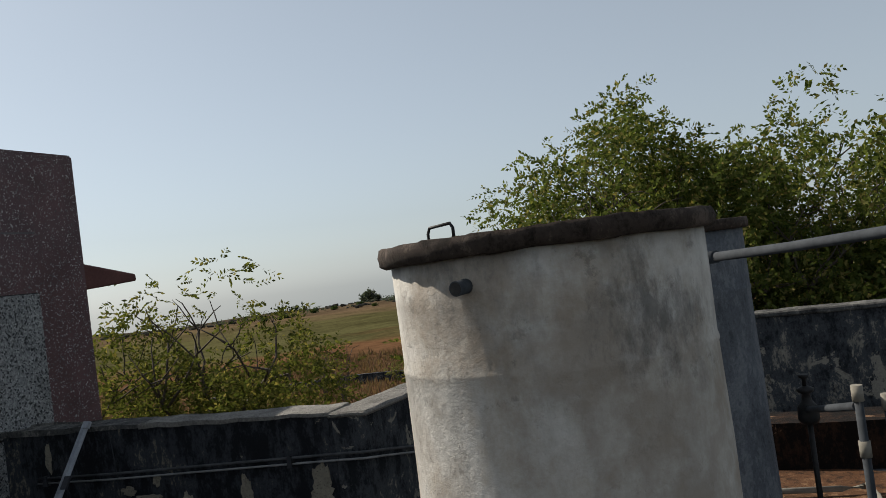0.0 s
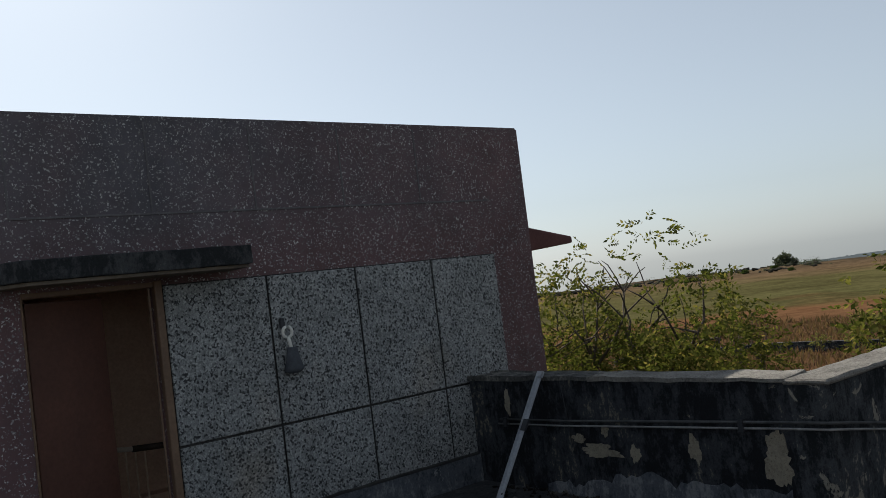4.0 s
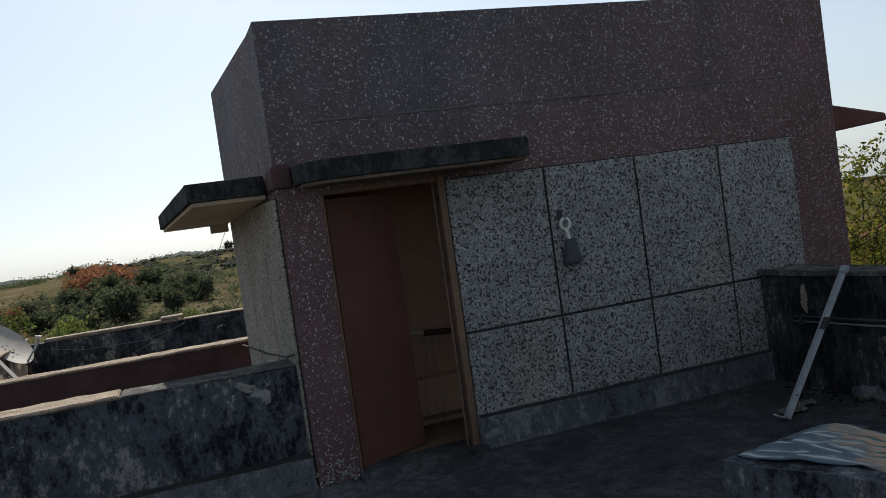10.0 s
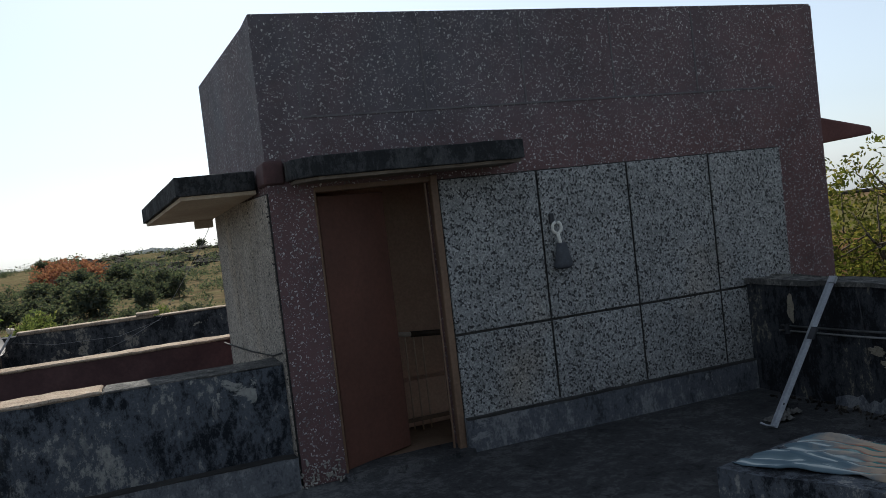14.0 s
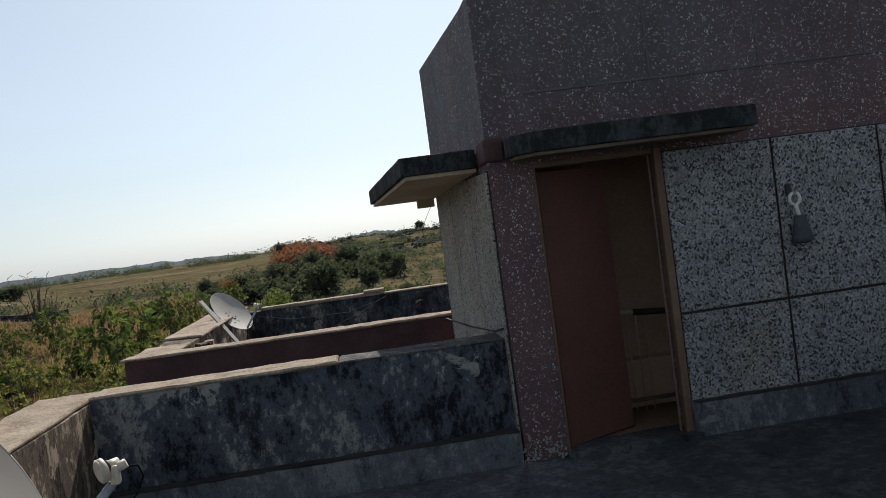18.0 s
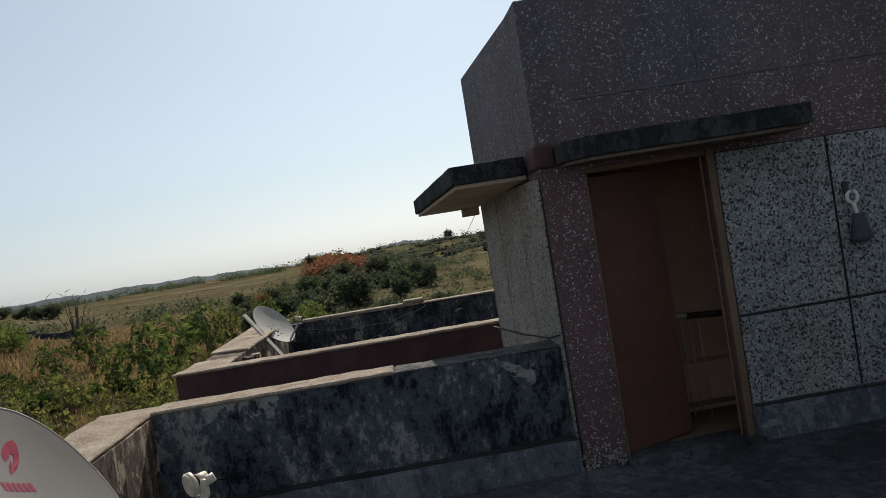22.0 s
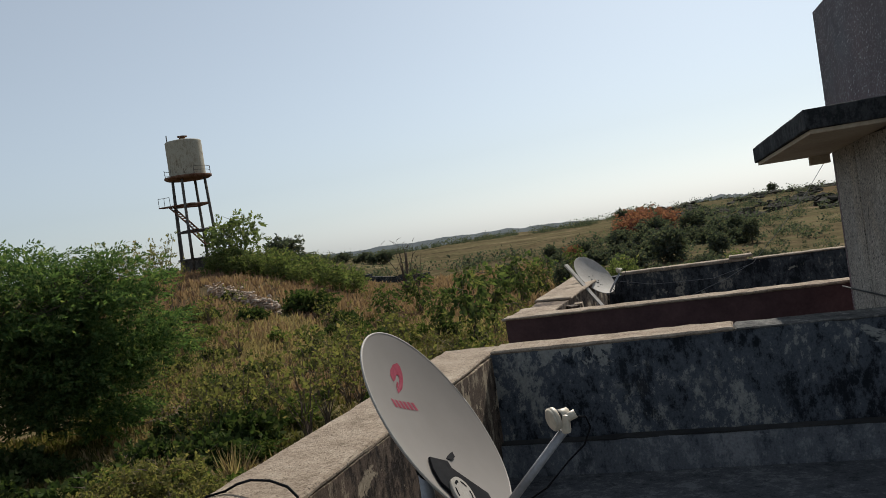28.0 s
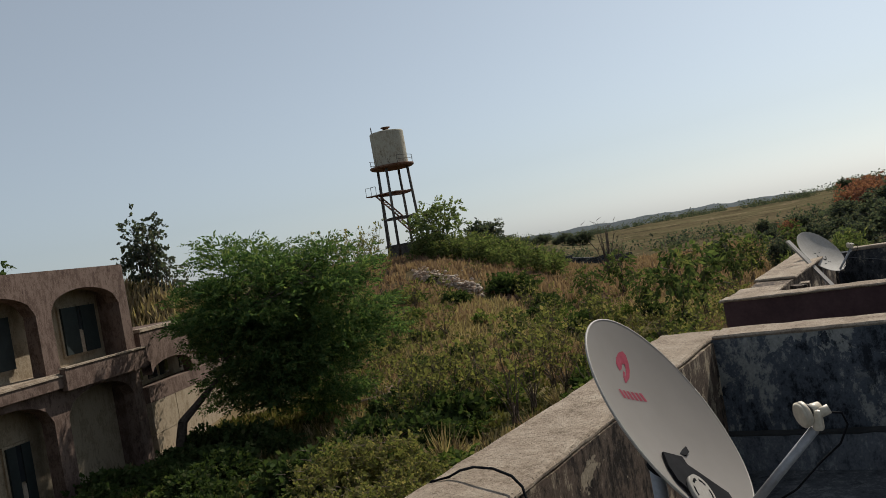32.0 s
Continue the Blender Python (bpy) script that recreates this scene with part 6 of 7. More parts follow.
def tree(name, label, category, seed, base, top, centre, radii, leaf, points, bark=BARK, per=1, rachis=0.3, leaflet=0.08, count=9, droop=0.6, levels=3, forks=3, radius=0.12, group="", slim=0.28, hollow=0.4, ragged=0.35, gap=0.0, spread=0.7, up=0.5, layers=None, keep=None, wild=0.8, lobes=None, limbs=0.70, bend=1.9):
    """A tree: limbs drawn towards the crown, and a crown of leaf sprays."""
    gen = np.random.default_rng(seed)
    base, centre = Vector(base), Vector(centre)
    t = thing(name, tuple(base), label, category, group)
    bm, tips, ways = grow(seed, (0, 0, 0), 1.0, spread, levels, (0, 0, 0), forks, 0.35, radius, up)
    zt = max(p[2] for p in tips)
    rt = np.percentile(np.hypot(tips[:, 0], tips[:, 1]), 92)
    high = (centre.z + radii[2] * 0.88) - base.z + 0.2
    for v in bm.verts:
        f = v.co.z / zt
        lean = min(1, (f * 1.3) ** bend)
        v.co = Vector((base.x + (centre.x - base.x) * lean + v.co.x / rt * radii[0] * 0.85, base.y + (centre.y - base.y) * lean + v.co.y / rt * radii[1] * 0.85, base.z - 0.2 + f * high))
    for v in bm.verts:
        d = v.co - centre
        reach = math.sqrt((d.x / radii[0]) ** 2 + (d.y / radii[1]) ** 2 + (d.z / radii[2]) ** 2)
        if reach > limbs and d.z > -0.6 * radii[2]:
            v.co = centre + d * (limbs / reach)
    part("trunk", bm, bark, t, "bark-covered trunk and limbs")
    if lobes:
        if isinstance(lobes, int):
            lobes = [((0.0, 0.0, 0.0), tuple(q * 0.74 for q in radii))]
            for k in range(9):
                a, up_by = 2 * math.pi * (k * 0.38 + 0.2 * gen.random()), gen.uniform(-0.5, 0.58)
                out = 0.56 * math.sqrt(max(0.1, 1 - up_by * up_by))
                lobes.append(((math.cos(a) * out * radii[0], math.sin(a) * out * radii[1], up_by * radii[2]), tuple(q * gen.uniform(0.40, 0.54) for q in radii)))
        size = [a * b * c for _, (a, b, c) in lobes]
        rows = [crown_points(gen, tuple(centre + Vector(o)), q, int(points * s / sum(size)), hollow, ragged, gap, seed + i) for i, ((o, q), s) in enumerate(zip(lobes, size))]
        p, w = np.concatenate([q[0] for q in rows]), np.concatenate([q[1] for q in rows])
    else:
        p, w = crown_points(gen, centre, radii, points, hollow, ragged, gap, seed)
    if keep:
        ok = np.array([keep(q) for q in p])
        p, w = p[ok], w[ok]
    if layers:
        p, w = layered(gen, p, w, *layers)
        if keep:
            ok = np.array([keep(q) for q in p])
            p, w = p[ok], w[ok]
    b, d = sprays(p, w, per, rachis, leaflet, gen, droop, count, wild)
    size = leaflet * (0.7 + 0.6 * gen.random(len(b)))
    ob = new("crown", leaves_mesh("crown", b, d, size, size * slim, leaf, gen))
    ob.parent = t
    ob.matrix_parent_inverse = Matrix.Translation(-t.location)
    return t


# neem trees beside the house
tree("neem_tree", "leafy neem tree with drooping yellow-green leaves behind the tanks", "tree", 11, (12.2, -4.0, -4.2), 0, (12.28, -3.78, 0.62), (3.3, 3.3, 3.75), LEAF_NEEM, 15000, rachis=0.26, leaflet=0.074, levels=4, radius=0.020, gap=0.25, ragged=0.24, hollow=0.3, layers=(420, 0.25, 0.5), keep=lambda q: q[1] < -1.55 + 0.32 * (q[2] - 1.5))
tree("neem_tree", "dense shaded neem tree behind the far parapet", "tree", 12, (13.5, -7.0, -4.2), 0, (13.4, -6.8, 0.45), (3.4, 3.2, 3.65), LEAF_NEEM, 9500, rachis=0.30, leaflet=0.085, levels=4, radius=0.020, gap=0.30, ragged=0.36, hollow=0.3, layers=(300, 0.28, 0.5))
tree("neem_tree", "dense neem tree among others behind the far parapet", "tree", 13, (15.2, -10.2, -4.2), 0, (15.2, -10.2, 0.6), (3.4, 3.4, 3.9), LEAF_NEEM, 7500, rachis=0.30, leaflet=0.085, levels=4, radius=0.014, gap=0.28, layers=(200, 0.40, 0.7))
tree("young_neem", "young neem with thin bare limbs and light leaves by the parapet", "tree", 21, (8.5, 1.9, -4.2), 0, (8.4, 1.75, -0.58), (2.45, 2.45, 3.30), LEAF_YOUNG, 6000, rachis=0.25, leaflet=0.070, levels=4, radius=0.022, gap=0.36, ragged=0.36, hollow=0.2, slim=0.25, layers=(210, 0.24, 0.6), wild=0.5, limbs=0.80)
tree("young_neem", "low bushy neem below the parapet", "tree", 22, (10.7, -1.9, -4.2), 0, (10.6, -1.9, -0.9), (1.5, 1.5, 2.7), LEAF_YOUNG, 2600, rachis=0.28, leaflet=0.095, slim=0.24, levels=4, radius=0.020, gap=0.30, ragged=0.4, layers=(90, 0.26, 0.8))

# the broad acacia in front of the arcaded house
def acacia_cut(q):
    """The crown's lower edge: high over the leaning trunk, hanging lowest in the middle."""
    s = 0.69 * (q[0] + 23.4) + 0.72 * (q[1] - 17.3)
    return q[2] > -2.65 - 0.40 * max(0.0, min(2.3, s + 1.6)) and s > -4.0 + 0.26 * max(0.0, min(3.0, 1.5 - q[2]))


tree("acacia_tree", "broad dark-green acacia with feathery layered leaves and a leaning trunk", "tree", 31, (-26.1, 14.2, -4.1), 0, (-23.25, 17.45, 0.2), (3.6, 3.4, 3.75), LEAF_ACACIA, 8800, rachis=0.46, leaflet=0.165, count=10, levels=4, radius=0.028, droop=0.30, slim=0.19, ragged=0.36, gap=0.38, hollow=0.5, layers=(340, 0.42, 0.06), wild=0.16, lobes=[((-0.6, -0.4, 0.90), (3.0, 3.0, 2.85)), ((1.7, 1.1, 0.1), (2.3, 2.3, 2.9)), ((0.9, 0.3, -2.2), (2.4, 2.3, 1.8)), ((-1.7, -1.3, 0.8), (1.8, 1.8, 1.7)), ((-0.9, -0.5, -1.5), (2.3, 2.2, 1.7))], bend=3.2, keep=acacia_cut)
tree("slim_tree", "tall slim tree with a thin uneven crown behind the arcaded house", "tree", 32, (-38.6, 24.4, -3.0), 0, (-38.6, 24.4, 3.7), (1.75, 1.75, 3.7), LEAF_DUSK, 460, rachis=0.34, leaflet=0.18, levels=4, radius=0.02, slim=0.42, gap=0.46, ragged=0.25, hollow=0.2, lobes=[((0, 0, 1.6), (1.35, 1.35, 2.0)), ((0.2, 0.4, -0.6), (1.55, 1.55, 1.7)), ((-0.3, -0.6, 0.4), (1.2, 1.2, 1.5)), ((0.1, 0.0, -2.2), (1.0, 1.0, 1.5))])
tree("far_tree", "dark tree top showing over the arcaded house", "tree", 33, (-58, 26, -3.5), 0, (-58, 26, 3.4), (2.8, 2.8, 3.0), LEAF_DARK, 300, rachis=0.6, leaflet=0.35, levels=3, radius=0.03, slim=0.35, gap=0.45)


# shrubs: a few kinds, each built once and then set out over the slope
def shrub_kind(seed, name, label, category, group, leaf, bark, height, radius, points, rachis, leaflet, slim, stems=7, droop=0.3, count=7, gap=0.35, low=0.25, dense=0.2, thick=1.0):
    gen = np.random.default_rng(seed)
    rng = random.Random(seed)
    t = thing(name, (0, 0, 0), label, category, group)
    bm = bmesh.new()
    for k in range(stems):
        a = 2 * math.pi * (k + rng.random()) / stems
        lean = rng.uniform(0.15, 0.9) * radius
        p = Vector((0.08 * math.cos(a), 0.08 * math.sin(a), -0.3))
        for i in range(4):
            f = (i + 1) / 4
            q = Vector((lean * math.cos(a) * f + rng.gauss(0, 0.05), lean * math.sin(a) * f + rng.gauss(0, 0.05), height * rng.uniform(0.8, 0.98) * f))
            tube(bm, p, q, 0.022 * thick * height * 0.4 * (1.15 - f), 0.022 * thick * height * 0.4 * (0.95 - 0.8 * f), sides=4, caps=False)
            if i > 0 and rng.random() < 0.8:
                side = q + Vector((rng.gauss(0, 0.16) * radius, rng.gauss(0, 0.16) * radius, rng.uniform(0.05, 0.16) * height * (1.0 - 0.6 * f)))
                tube(bm, q, side, 0.006 * height, 0.002 * height, sides=3, caps=False)
            p = q
    part("trunk", bm, bark, t, "thin branching stems")
    if points:
        mid = height * (0.5 + low * 0.5)
        pts, w = crown_points(gen, (0, 0, mid), (radius, radius, height - mid), points, dense, 0.5, gap, seed)
        b, d = sprays(pts, w, 1, rachis, leaflet, gen, droop, count)
        size = leaflet * (0.7 + 0.6 * gen.random(len(b)))
        ob = new("foliage", leaves_mesh("foliage", b, d, size, size * slim, leaf, gen))
        ob.parent = t
    return t


KINDS = {
    "leafy": shrub_kind(41, "shrub", "green leafy shrub on the dry slope", "shrub", "shrubs on the slope", LEAF_SHRUB, TWIG, 2.4, 1.15, 80, 0.30, 0.17, 0.34, stems=12, gap=0.55),
    "twiggy": shrub_kind(42, "shrub", "thin twiggy shrub with few yellow-green leaves", "shrub", "shrubs on the slope", LEAF_SHRUB, TWIG, 2.6, 1.0, 70, 0.24, 0.14, 0.32, stems=18, gap=0.5),
    "sapling": shrub_kind(43, "sapling", "young tree with drooping dark-green leaves", "sapling", "saplings on the slope", LEAF_SAPLING, BARK, 4.2, 1.45, 80, 0.42, 0.34, 0.25, stems=6, droop=1.2, gap=0.56, low=0.1),
    "dark": shrub_kind(44, "bush", "dense dark bush on the far slope", "bush", "bushes and trees on the far slope", LEAF_DUSK, BARK, 5.0, 2.2, 420, 0.60, 0.34, 0.38, stems=7, gap=0.50, low=0.0, dense=0.15),
    "rust": shrub_kind(45, "flame_tree", "tree with rust-red foliage on the far slope", "tree", "bushes and trees on the far slope", LEAF_RUST, BARK, 4.6, 2.4, 230, 0.60, 0.30, 0.34, stems=10, gap=0.60, low=0.2, dense=0.2),
    "hedge": shrub_kind(46, "bush", "bright green spreading bush near the water tower", "bush", "bushes by the water tower", LEAF_HEDGE, TWIG, 3.2, 1.9, 190, 0.55, 0.36, 0.22, stems=12, low=-0.1, dense=0.35, gap=0.36),
    "pale": shrub_kind(47, "shrub", "tall pale shrub with large sparse leaves by the tower", "shrub", "bushes by the water tower", LEAF_PALE, TWIG, 5.0, 2.6, 260, 0.55, 0.30, 0.36, stems=9, gap=0.52, low=0.2),
    "bare": shrub_kind(48, "bare_tree", "small leafless tree with thin grey branches", "tree", "", LEAF_SHRUB, BARK, 5.0, 2.0, 0, 0.3, 0.2, 0.3, stems=11, thick=1.8),
    "lush": shrub_kind(49, "shrub", "yellow-green bush close under the house", "shrub", "bushes under the house", LEAF_SHRUB, TWIG, 2.2, 1.6, 330, 0.28, 0.13, 0.36, stems=14, low=0.1, dense=0.3, gap=0.48),
    "tuft": shrub_kind(50, "bush", "low dark-green spreading bush", "bush", "shrubs on the slope", LEAF_DARK, TWIG, 1.2, 1.5, 260, 0.34, 0.24, 0.36, stems=8, low=0.0, dense=0.3, gap=0.36),
    "grey_green": shrub_kind(53, "tree", "round grey-green tree on the far slope", "tree", "bushes and trees on the far slope", LEAF_DUSK, BARK, 5.0, 1.8, 330, 0.60, 0.34, 0.36, stems=7, gap=0.54, low=0.15, dense=0.2),
    "herb": shrub_kind(54, "weed", "low bright-green herb among dry grass", "weed", "weeds on the slope", GRASS_LEAF, TWIG, 0.75, 0.55, 60, 0.20, 0.15, 0.40, stems=7, low=0.0, dense=0.2, gap=0.4),
}


def wand_shrub(seed, name, label, category, group, leaf, bark, height, radius, stems, per, leaflet, slim, bare=0.3, droop=0.3, share=1.0):
    """Thin upright stems spreading from one root, with leaves along their upper part."""
    gen = np.random.default_rng(seed)
    rng = random.Random(seed)
    t = thing(name, (0, 0, 0), label, category, group)
    bm = bmesh.new()
    pts, ways = [], []
    for k in range(stems):
        a = 2 * math.pi * (k + rng.random()) / stems
        lean, tall = radius * rng.uniform(0.2, 1.0), height * rng.uniform(0.55, 1.0)
        p = Vector((0.1 * math.cos(a), 0.1 * math.sin(a), -0.25))
        for i in range(7):
            f = (i + 1) / 7
            q = Vector((lean * math.cos(a) * f ** 1.3 + rng.gauss(0, 0.03), lean * math.sin(a) * f ** 1.3 + rng.gauss(0, 0.03), tall * f))
            tube(bm, p, q, 0.021 * (1.2 - f), 0.021 * (1.06 - f), sides=4, caps=False)
            ends = [q]
            if f > bare and rng.random() < 0.7:
                side = q + Vector((rng.gauss(0, 0.22), rng.gauss(0, 0.22), rng.uniform(0.1, 0.35)))
                tube(bm, q, side, 0.006, 0.003, sides=3, caps=False)
                ends += [side, q.lerp(side, 0.5)]
            if f > bare:
                pts += [tuple(e) for e in ends]
                ways += [tuple((q - p).normalized())] * len(ends)
            p = q
    part("trunk", bm, bark, t, "thin upright stems")
    keep = gen.random(len(pts)) < share
    b, d = sprays(np.array(pts)[keep], np.array(ways)[keep], per, 0.22, leaflet, gen, droop, 5)
    size = leaflet * (0.7 + 0.6 * gen.random(len(b)))
    ob = new("foliage", leaves_mesh("foliage", b, d, size, size * slim, leaf, gen))
    ob.parent = t
    return t


def grass_clump(seed, label, leaf, height, n):
    """A clump of arching dry blades from one root."""
    gen = np.random.default_rng(seed)
    t = thing("grass_clump", (0, 0, 0), label, "grass", "clumps of dry grass")
    turn, out = gen.random(n) * 2 * np.pi, 0.35 * gen.random(n) ** 0.7
    way = np.stack([np.cos(turn) * out * 2.2, np.sin(turn) * out * 2.2, np.ones(n)], 1) + gen.normal(size=(n, 3)) * 0.34
    base = np.stack([np.cos(turn) * out * 0.5, np.sin(turn) * out * 0.5, np.full(n, -0.08)], 1)
    size = height * (0.5 + 0.6 * gen.random(n))
    ob = new("tussock", leaves_mesh("tussock", base, way, size, np.full(n, 0.014), leaf, gen, 0.3))
    ob.parent = t
    return t


KINDS["clump"] = grass_clump(55, "arching clump of straw-coloured dry grass", STRAW, 0.85, 120)
KINDS["clump_red"] = grass_clump(56, "arching clump of red-brown dry grass", RUSSET, 0.85, 120)
KINDS["wand"] = wand_shrub(51, "shrub", "thin-stemmed shrub with yellow-green leaves on upright wands", "shrub", "shrubs on the slope", LEAF_SHRUB, TWIG, 2.9, 1.3, 9, 1, 0.125, 0.34, bare=0.40, share=0.55)
KINDS["wand_dry"] = wand_shrub(52, "shrub", "half-dry shrub with brown stems and few leaves", "shrub", "shrubs on the slope", LEAF_SHRUB, TWIG, 2.4, 1.4, 16, 1, 0.095, 0.32, bare=0.55, share=0.45)
USED = set()


def plant(kind, az, r, size=1.0, turn=0.0, dz=0.0, wide=1.0):
    p = place(az, r, dz)
    m = pose(p.x, p.y, p.z, 0, 0, turn)
    if kind not in USED:
        USED.add(kind)
        KINDS[kind].matrix_basis = m @ Matrix.Diagonal((size * wide, size * wide, size, 1))
        KINDS[kind].scale = (size * wide, size * wide, size)
        ob = KINDS[kind]
    else:
        ob = copy_thing(KINDS[kind], m)
        ob.scale = (size * wide, size * wide, size)
    return ob


rng = random.Random(77)
# by the tower
plant("pale", -31.6, 88, 1.25, 40)
for k in range(26):
    f = k / 25
    plant("hedge", -32.8 + 8.6 * f + rng.gauss(0, 0.15), 86 + rng.uniform(-3, 8) - 4 * f, rng.uniform(0.55, 0.95), rng.uniform(0, 360))
for k in range(9):
    plant("wand", -41.5 + 5.4 * k / 8 + rng.gauss(0, 0.2), 79 + rng.uniform(-3, 6), rng.uniform(1.3, 1.8), rng.uniform(0, 360))
for k in range(10):
    plant("wand", -42 + 6.5 * k / 9, 72 + rng.uniform(-4, 8), rng.uniform(0.8, 1.2), rng.uniform(0, 360))
plant("dark", -28.4, 150, 1.15, 30, wide=1.3)
for k in range(9):
    plant("dark", -27.4 + 0.75 * k + rng.gauss(0, 0.2), 165 + rng.uniform(-10, 25), rng.uniform(0.3, 0.6), rng.uniform(0, 360), wide=1.5)
plant("bare", -20.4, 84, 1.2, 20)
plant("bare", -19.6, 88, 0.8, 120)
# saplings in the middle of the slope
for az, r, s in ((-16.1, 43, 1.10), (-14.6, 47, 1.0), (-21.9, 60, 0.8), (-19.6, 66, 0.95), (-12.6, 58, 1.0), (-18.4, 48, 0.75), (-22.0, 47, 0.5), (-27.4, 44, 0.5), (-10.8, 70, 0.8), (-8.6, 76, 0.8)):
    plant("sapling", az, r, s, rng.uniform(0, 360))
for az, r, s in ((-27.2, 62, 1.2), (-27.8, 64, 1.0), (-26.6, 64, 0.9), (-24.5, 55, 0.8), (-22.3, 44, 0.9), (-36.5, 30, 0.8), (-33.0, 27, 0.9), (-44, 23, 0.8), (-35.2, 25, 0.8), (-39, 26, 0.8), (-31, 33, 0.7)):
    plant("tuft", az, r, s, rng.uniform(0, 360))
# thin shrubs over the slope, closest first
for k in range(50):
    az, r = rng.uniform(-41, -10), rng.choice((rng.uniform(23, 40), rng.uniform(26, 50), rng.uniform(45, 72)))
    u = rng.random()
    plant("wand" if u < 0.50 else "wand_dry" if u < 0.80 else "twiggy" if u < 0.95 else "leafy", az, r, rng.uniform(0.55, 1.15), rng.uniform(0, 360))
for az, r, s in ((-32.6, 28, 1.2), (-30.9, 29, 1.0), (-28.6, 26, 1.35), (-27.2, 28, 1.3), (-25.6, 31, 1.15), (-34.2, 30, 1.05), (-23.0, 29, 1.15)):
    plant("wand", az, r, s, rng.uniform(0, 360))
# clumps of dry grass and low herbs, patchy
for k in range(64):
    az, r = rng.uniform(-40, -12), 23 + 36 * rng.random() ** 1.3
    plant("clump" if rng.random() < 0.55 else "clump_red", az, r, rng.uniform(0.7, 1.35), rng.uniform(0, 360), wide=rng.uniform(0.9, 1.5))
for k in range(70):
    az, r = rng.uniform(-43, -14), 20 + 34 * rng.random() ** 1.4
    plant("herb", az, r, rng.uniform(0.6, 1.2), rng.uniform(0, 360), wide=rng.uniform(0.9, 1.5))
for k in range(22):
    plant("tuft", rng.uniform(-38, -10), rng.uniform(30, 70), rng.uniform(0.4, 0.8), rng.uniform(0, 360))
# weeds in the shade of the acacia
for k in range(24):
    plant("tuft", rng.uniform(-58, -42), rng.uniform(19.5, 29), rng.uniform(0.35, 0.65), rng.uniform(0, 360))
for k in range(34):
    az, r = rng.uniform(-58, -46), rng.uniform(25, 33)
    p = place(az, r)
    if 0.912 * (p.x + 27.25) + 0.411 * (p.y - 14.2) > 1.0:
        plant("tuft" if k % 2 else "herb", az, r, rng.uniform(0.4, 0.8), rng.uniform(0, 360))
# green growth beyond the acacia
for k in range(16):
    plant(("leafy", "wand", "twiggy", "wand")[k % 4], -41 + 8.5 * rng.random(), rng.uniform(33, 58), rng.uniform(0.6, 1.0), rng.uniform(0, 360))
# close under the house
for az, r, s in ((-42.3, 20, 0.7), (-40.6, 21, 0.75), (-38.0, 20.5, 0.8), (-36.2, 19.5, 0.6), (-41.5, 17, 0.7), (-38.8, 17.5, 0.65), (-34.5, 17.5, 0.5)):
    plant("lush", az, r, s, rng.uniform(0, 360))
# far hillside: a belt of trees, thickest below the flame trees, loose towards its ends
for k in range(34):
    az = -10.5 + 13.0 * k / 33 + rng.gauss(0, 0.4)
    mid = math.exp(-((az + 2.2) / 3.2) ** 2)
    plant("dark" if rng.random() < 0.5 else "grey_green", az, rng.uniform(76, 118), rng.uniform(0.34, 0.52) + 0.36 * mid * rng.random(), rng.uniform(0, 360), dz=rng.uniform(-0.9, 0.0), wide=rng.uniform(0.9, 1.3 + 0.3 * mid))
for az, r, s in ((-6.2, 60, 0.62), (-5.5, 63, 0.75), (-4.6, 60, 0.45), (-8.9, 58, 0.5), (-1.0, 62, 0.4), (1.9, 64, 0.45)):
    plant("hedge", az, r, s, rng.uniform(0, 360), wide=0.8)
for k in range(9):
    plant("dark" if k % 3 else "leafy", rng.uniform(-7, 4), rng.uniform(46, 66), rng.uniform(0.22, 0.40) * (1.0 if k % 3 else 2.0), rng.uniform(0, 360), dz=-0.3, wide=rng.uniform(1.0, 1.6))
for az, r, s in ((-13.2, 72, 0.55), (-9.4, 66, 0.5), (-5.6, 66, 0.45), (2.2, 96, 0.62), (3.0, 90, 0.5), (1.0, 100, 0.55)):
    plant("grey_green", az, r, s, rng.uniform(0, 360))
for az, r, s in ((-4.9, 122, 0.80), (-4.2, 125, 1.05), (-3.5, 122, 1.10), (-2.8, 124, 0.98), (-2.1, 127, 0.85), (-3.9, 118, 0.9), (-3.1, 119, 0.8), (-8.7, 105, 0.40)):
    plant("rust", az, r, s, rng.uniform(0, 360), wide=1.2)
for az, r, s in ((-5.0, 210, 0.8), (-4.3, 214, 0.6), (4.6, 280, 0.7), (61.1, 292, 1.0), (60.7, 294, 0.8), (61.6, 296, 0.6), (56.0, 298, 0.45)):
    plant("dark", az, r, s, rng.uniform(0, 360))
# shrubs along the field's near edge
for k in range(14):
    plant("twiggy" if k % 3 else "leafy", rng.uniform(44, 72), rng.uniform(44, 57), rng.uniform(0.5, 0.9), rng.uniform(0, 360))
for k in range(4):
    plant("leafy", rng.uniform(44, 70), rng.uniform(22, 34), rng.uniform(0.6, 0.95), rng.uniform(0, 360))
plant("bare", 59.5, 42, 0.62, 10)
plant("bare", 58.2, 44, 0.55, 90)
for k in range(9):
    plant("tuft", 52 + 10 * k / 8 + rng.gauss(0, 0.4), rng.uniform(210, 260), rng.uniform(0.5, 0.9), rng.uniform(0, 360))


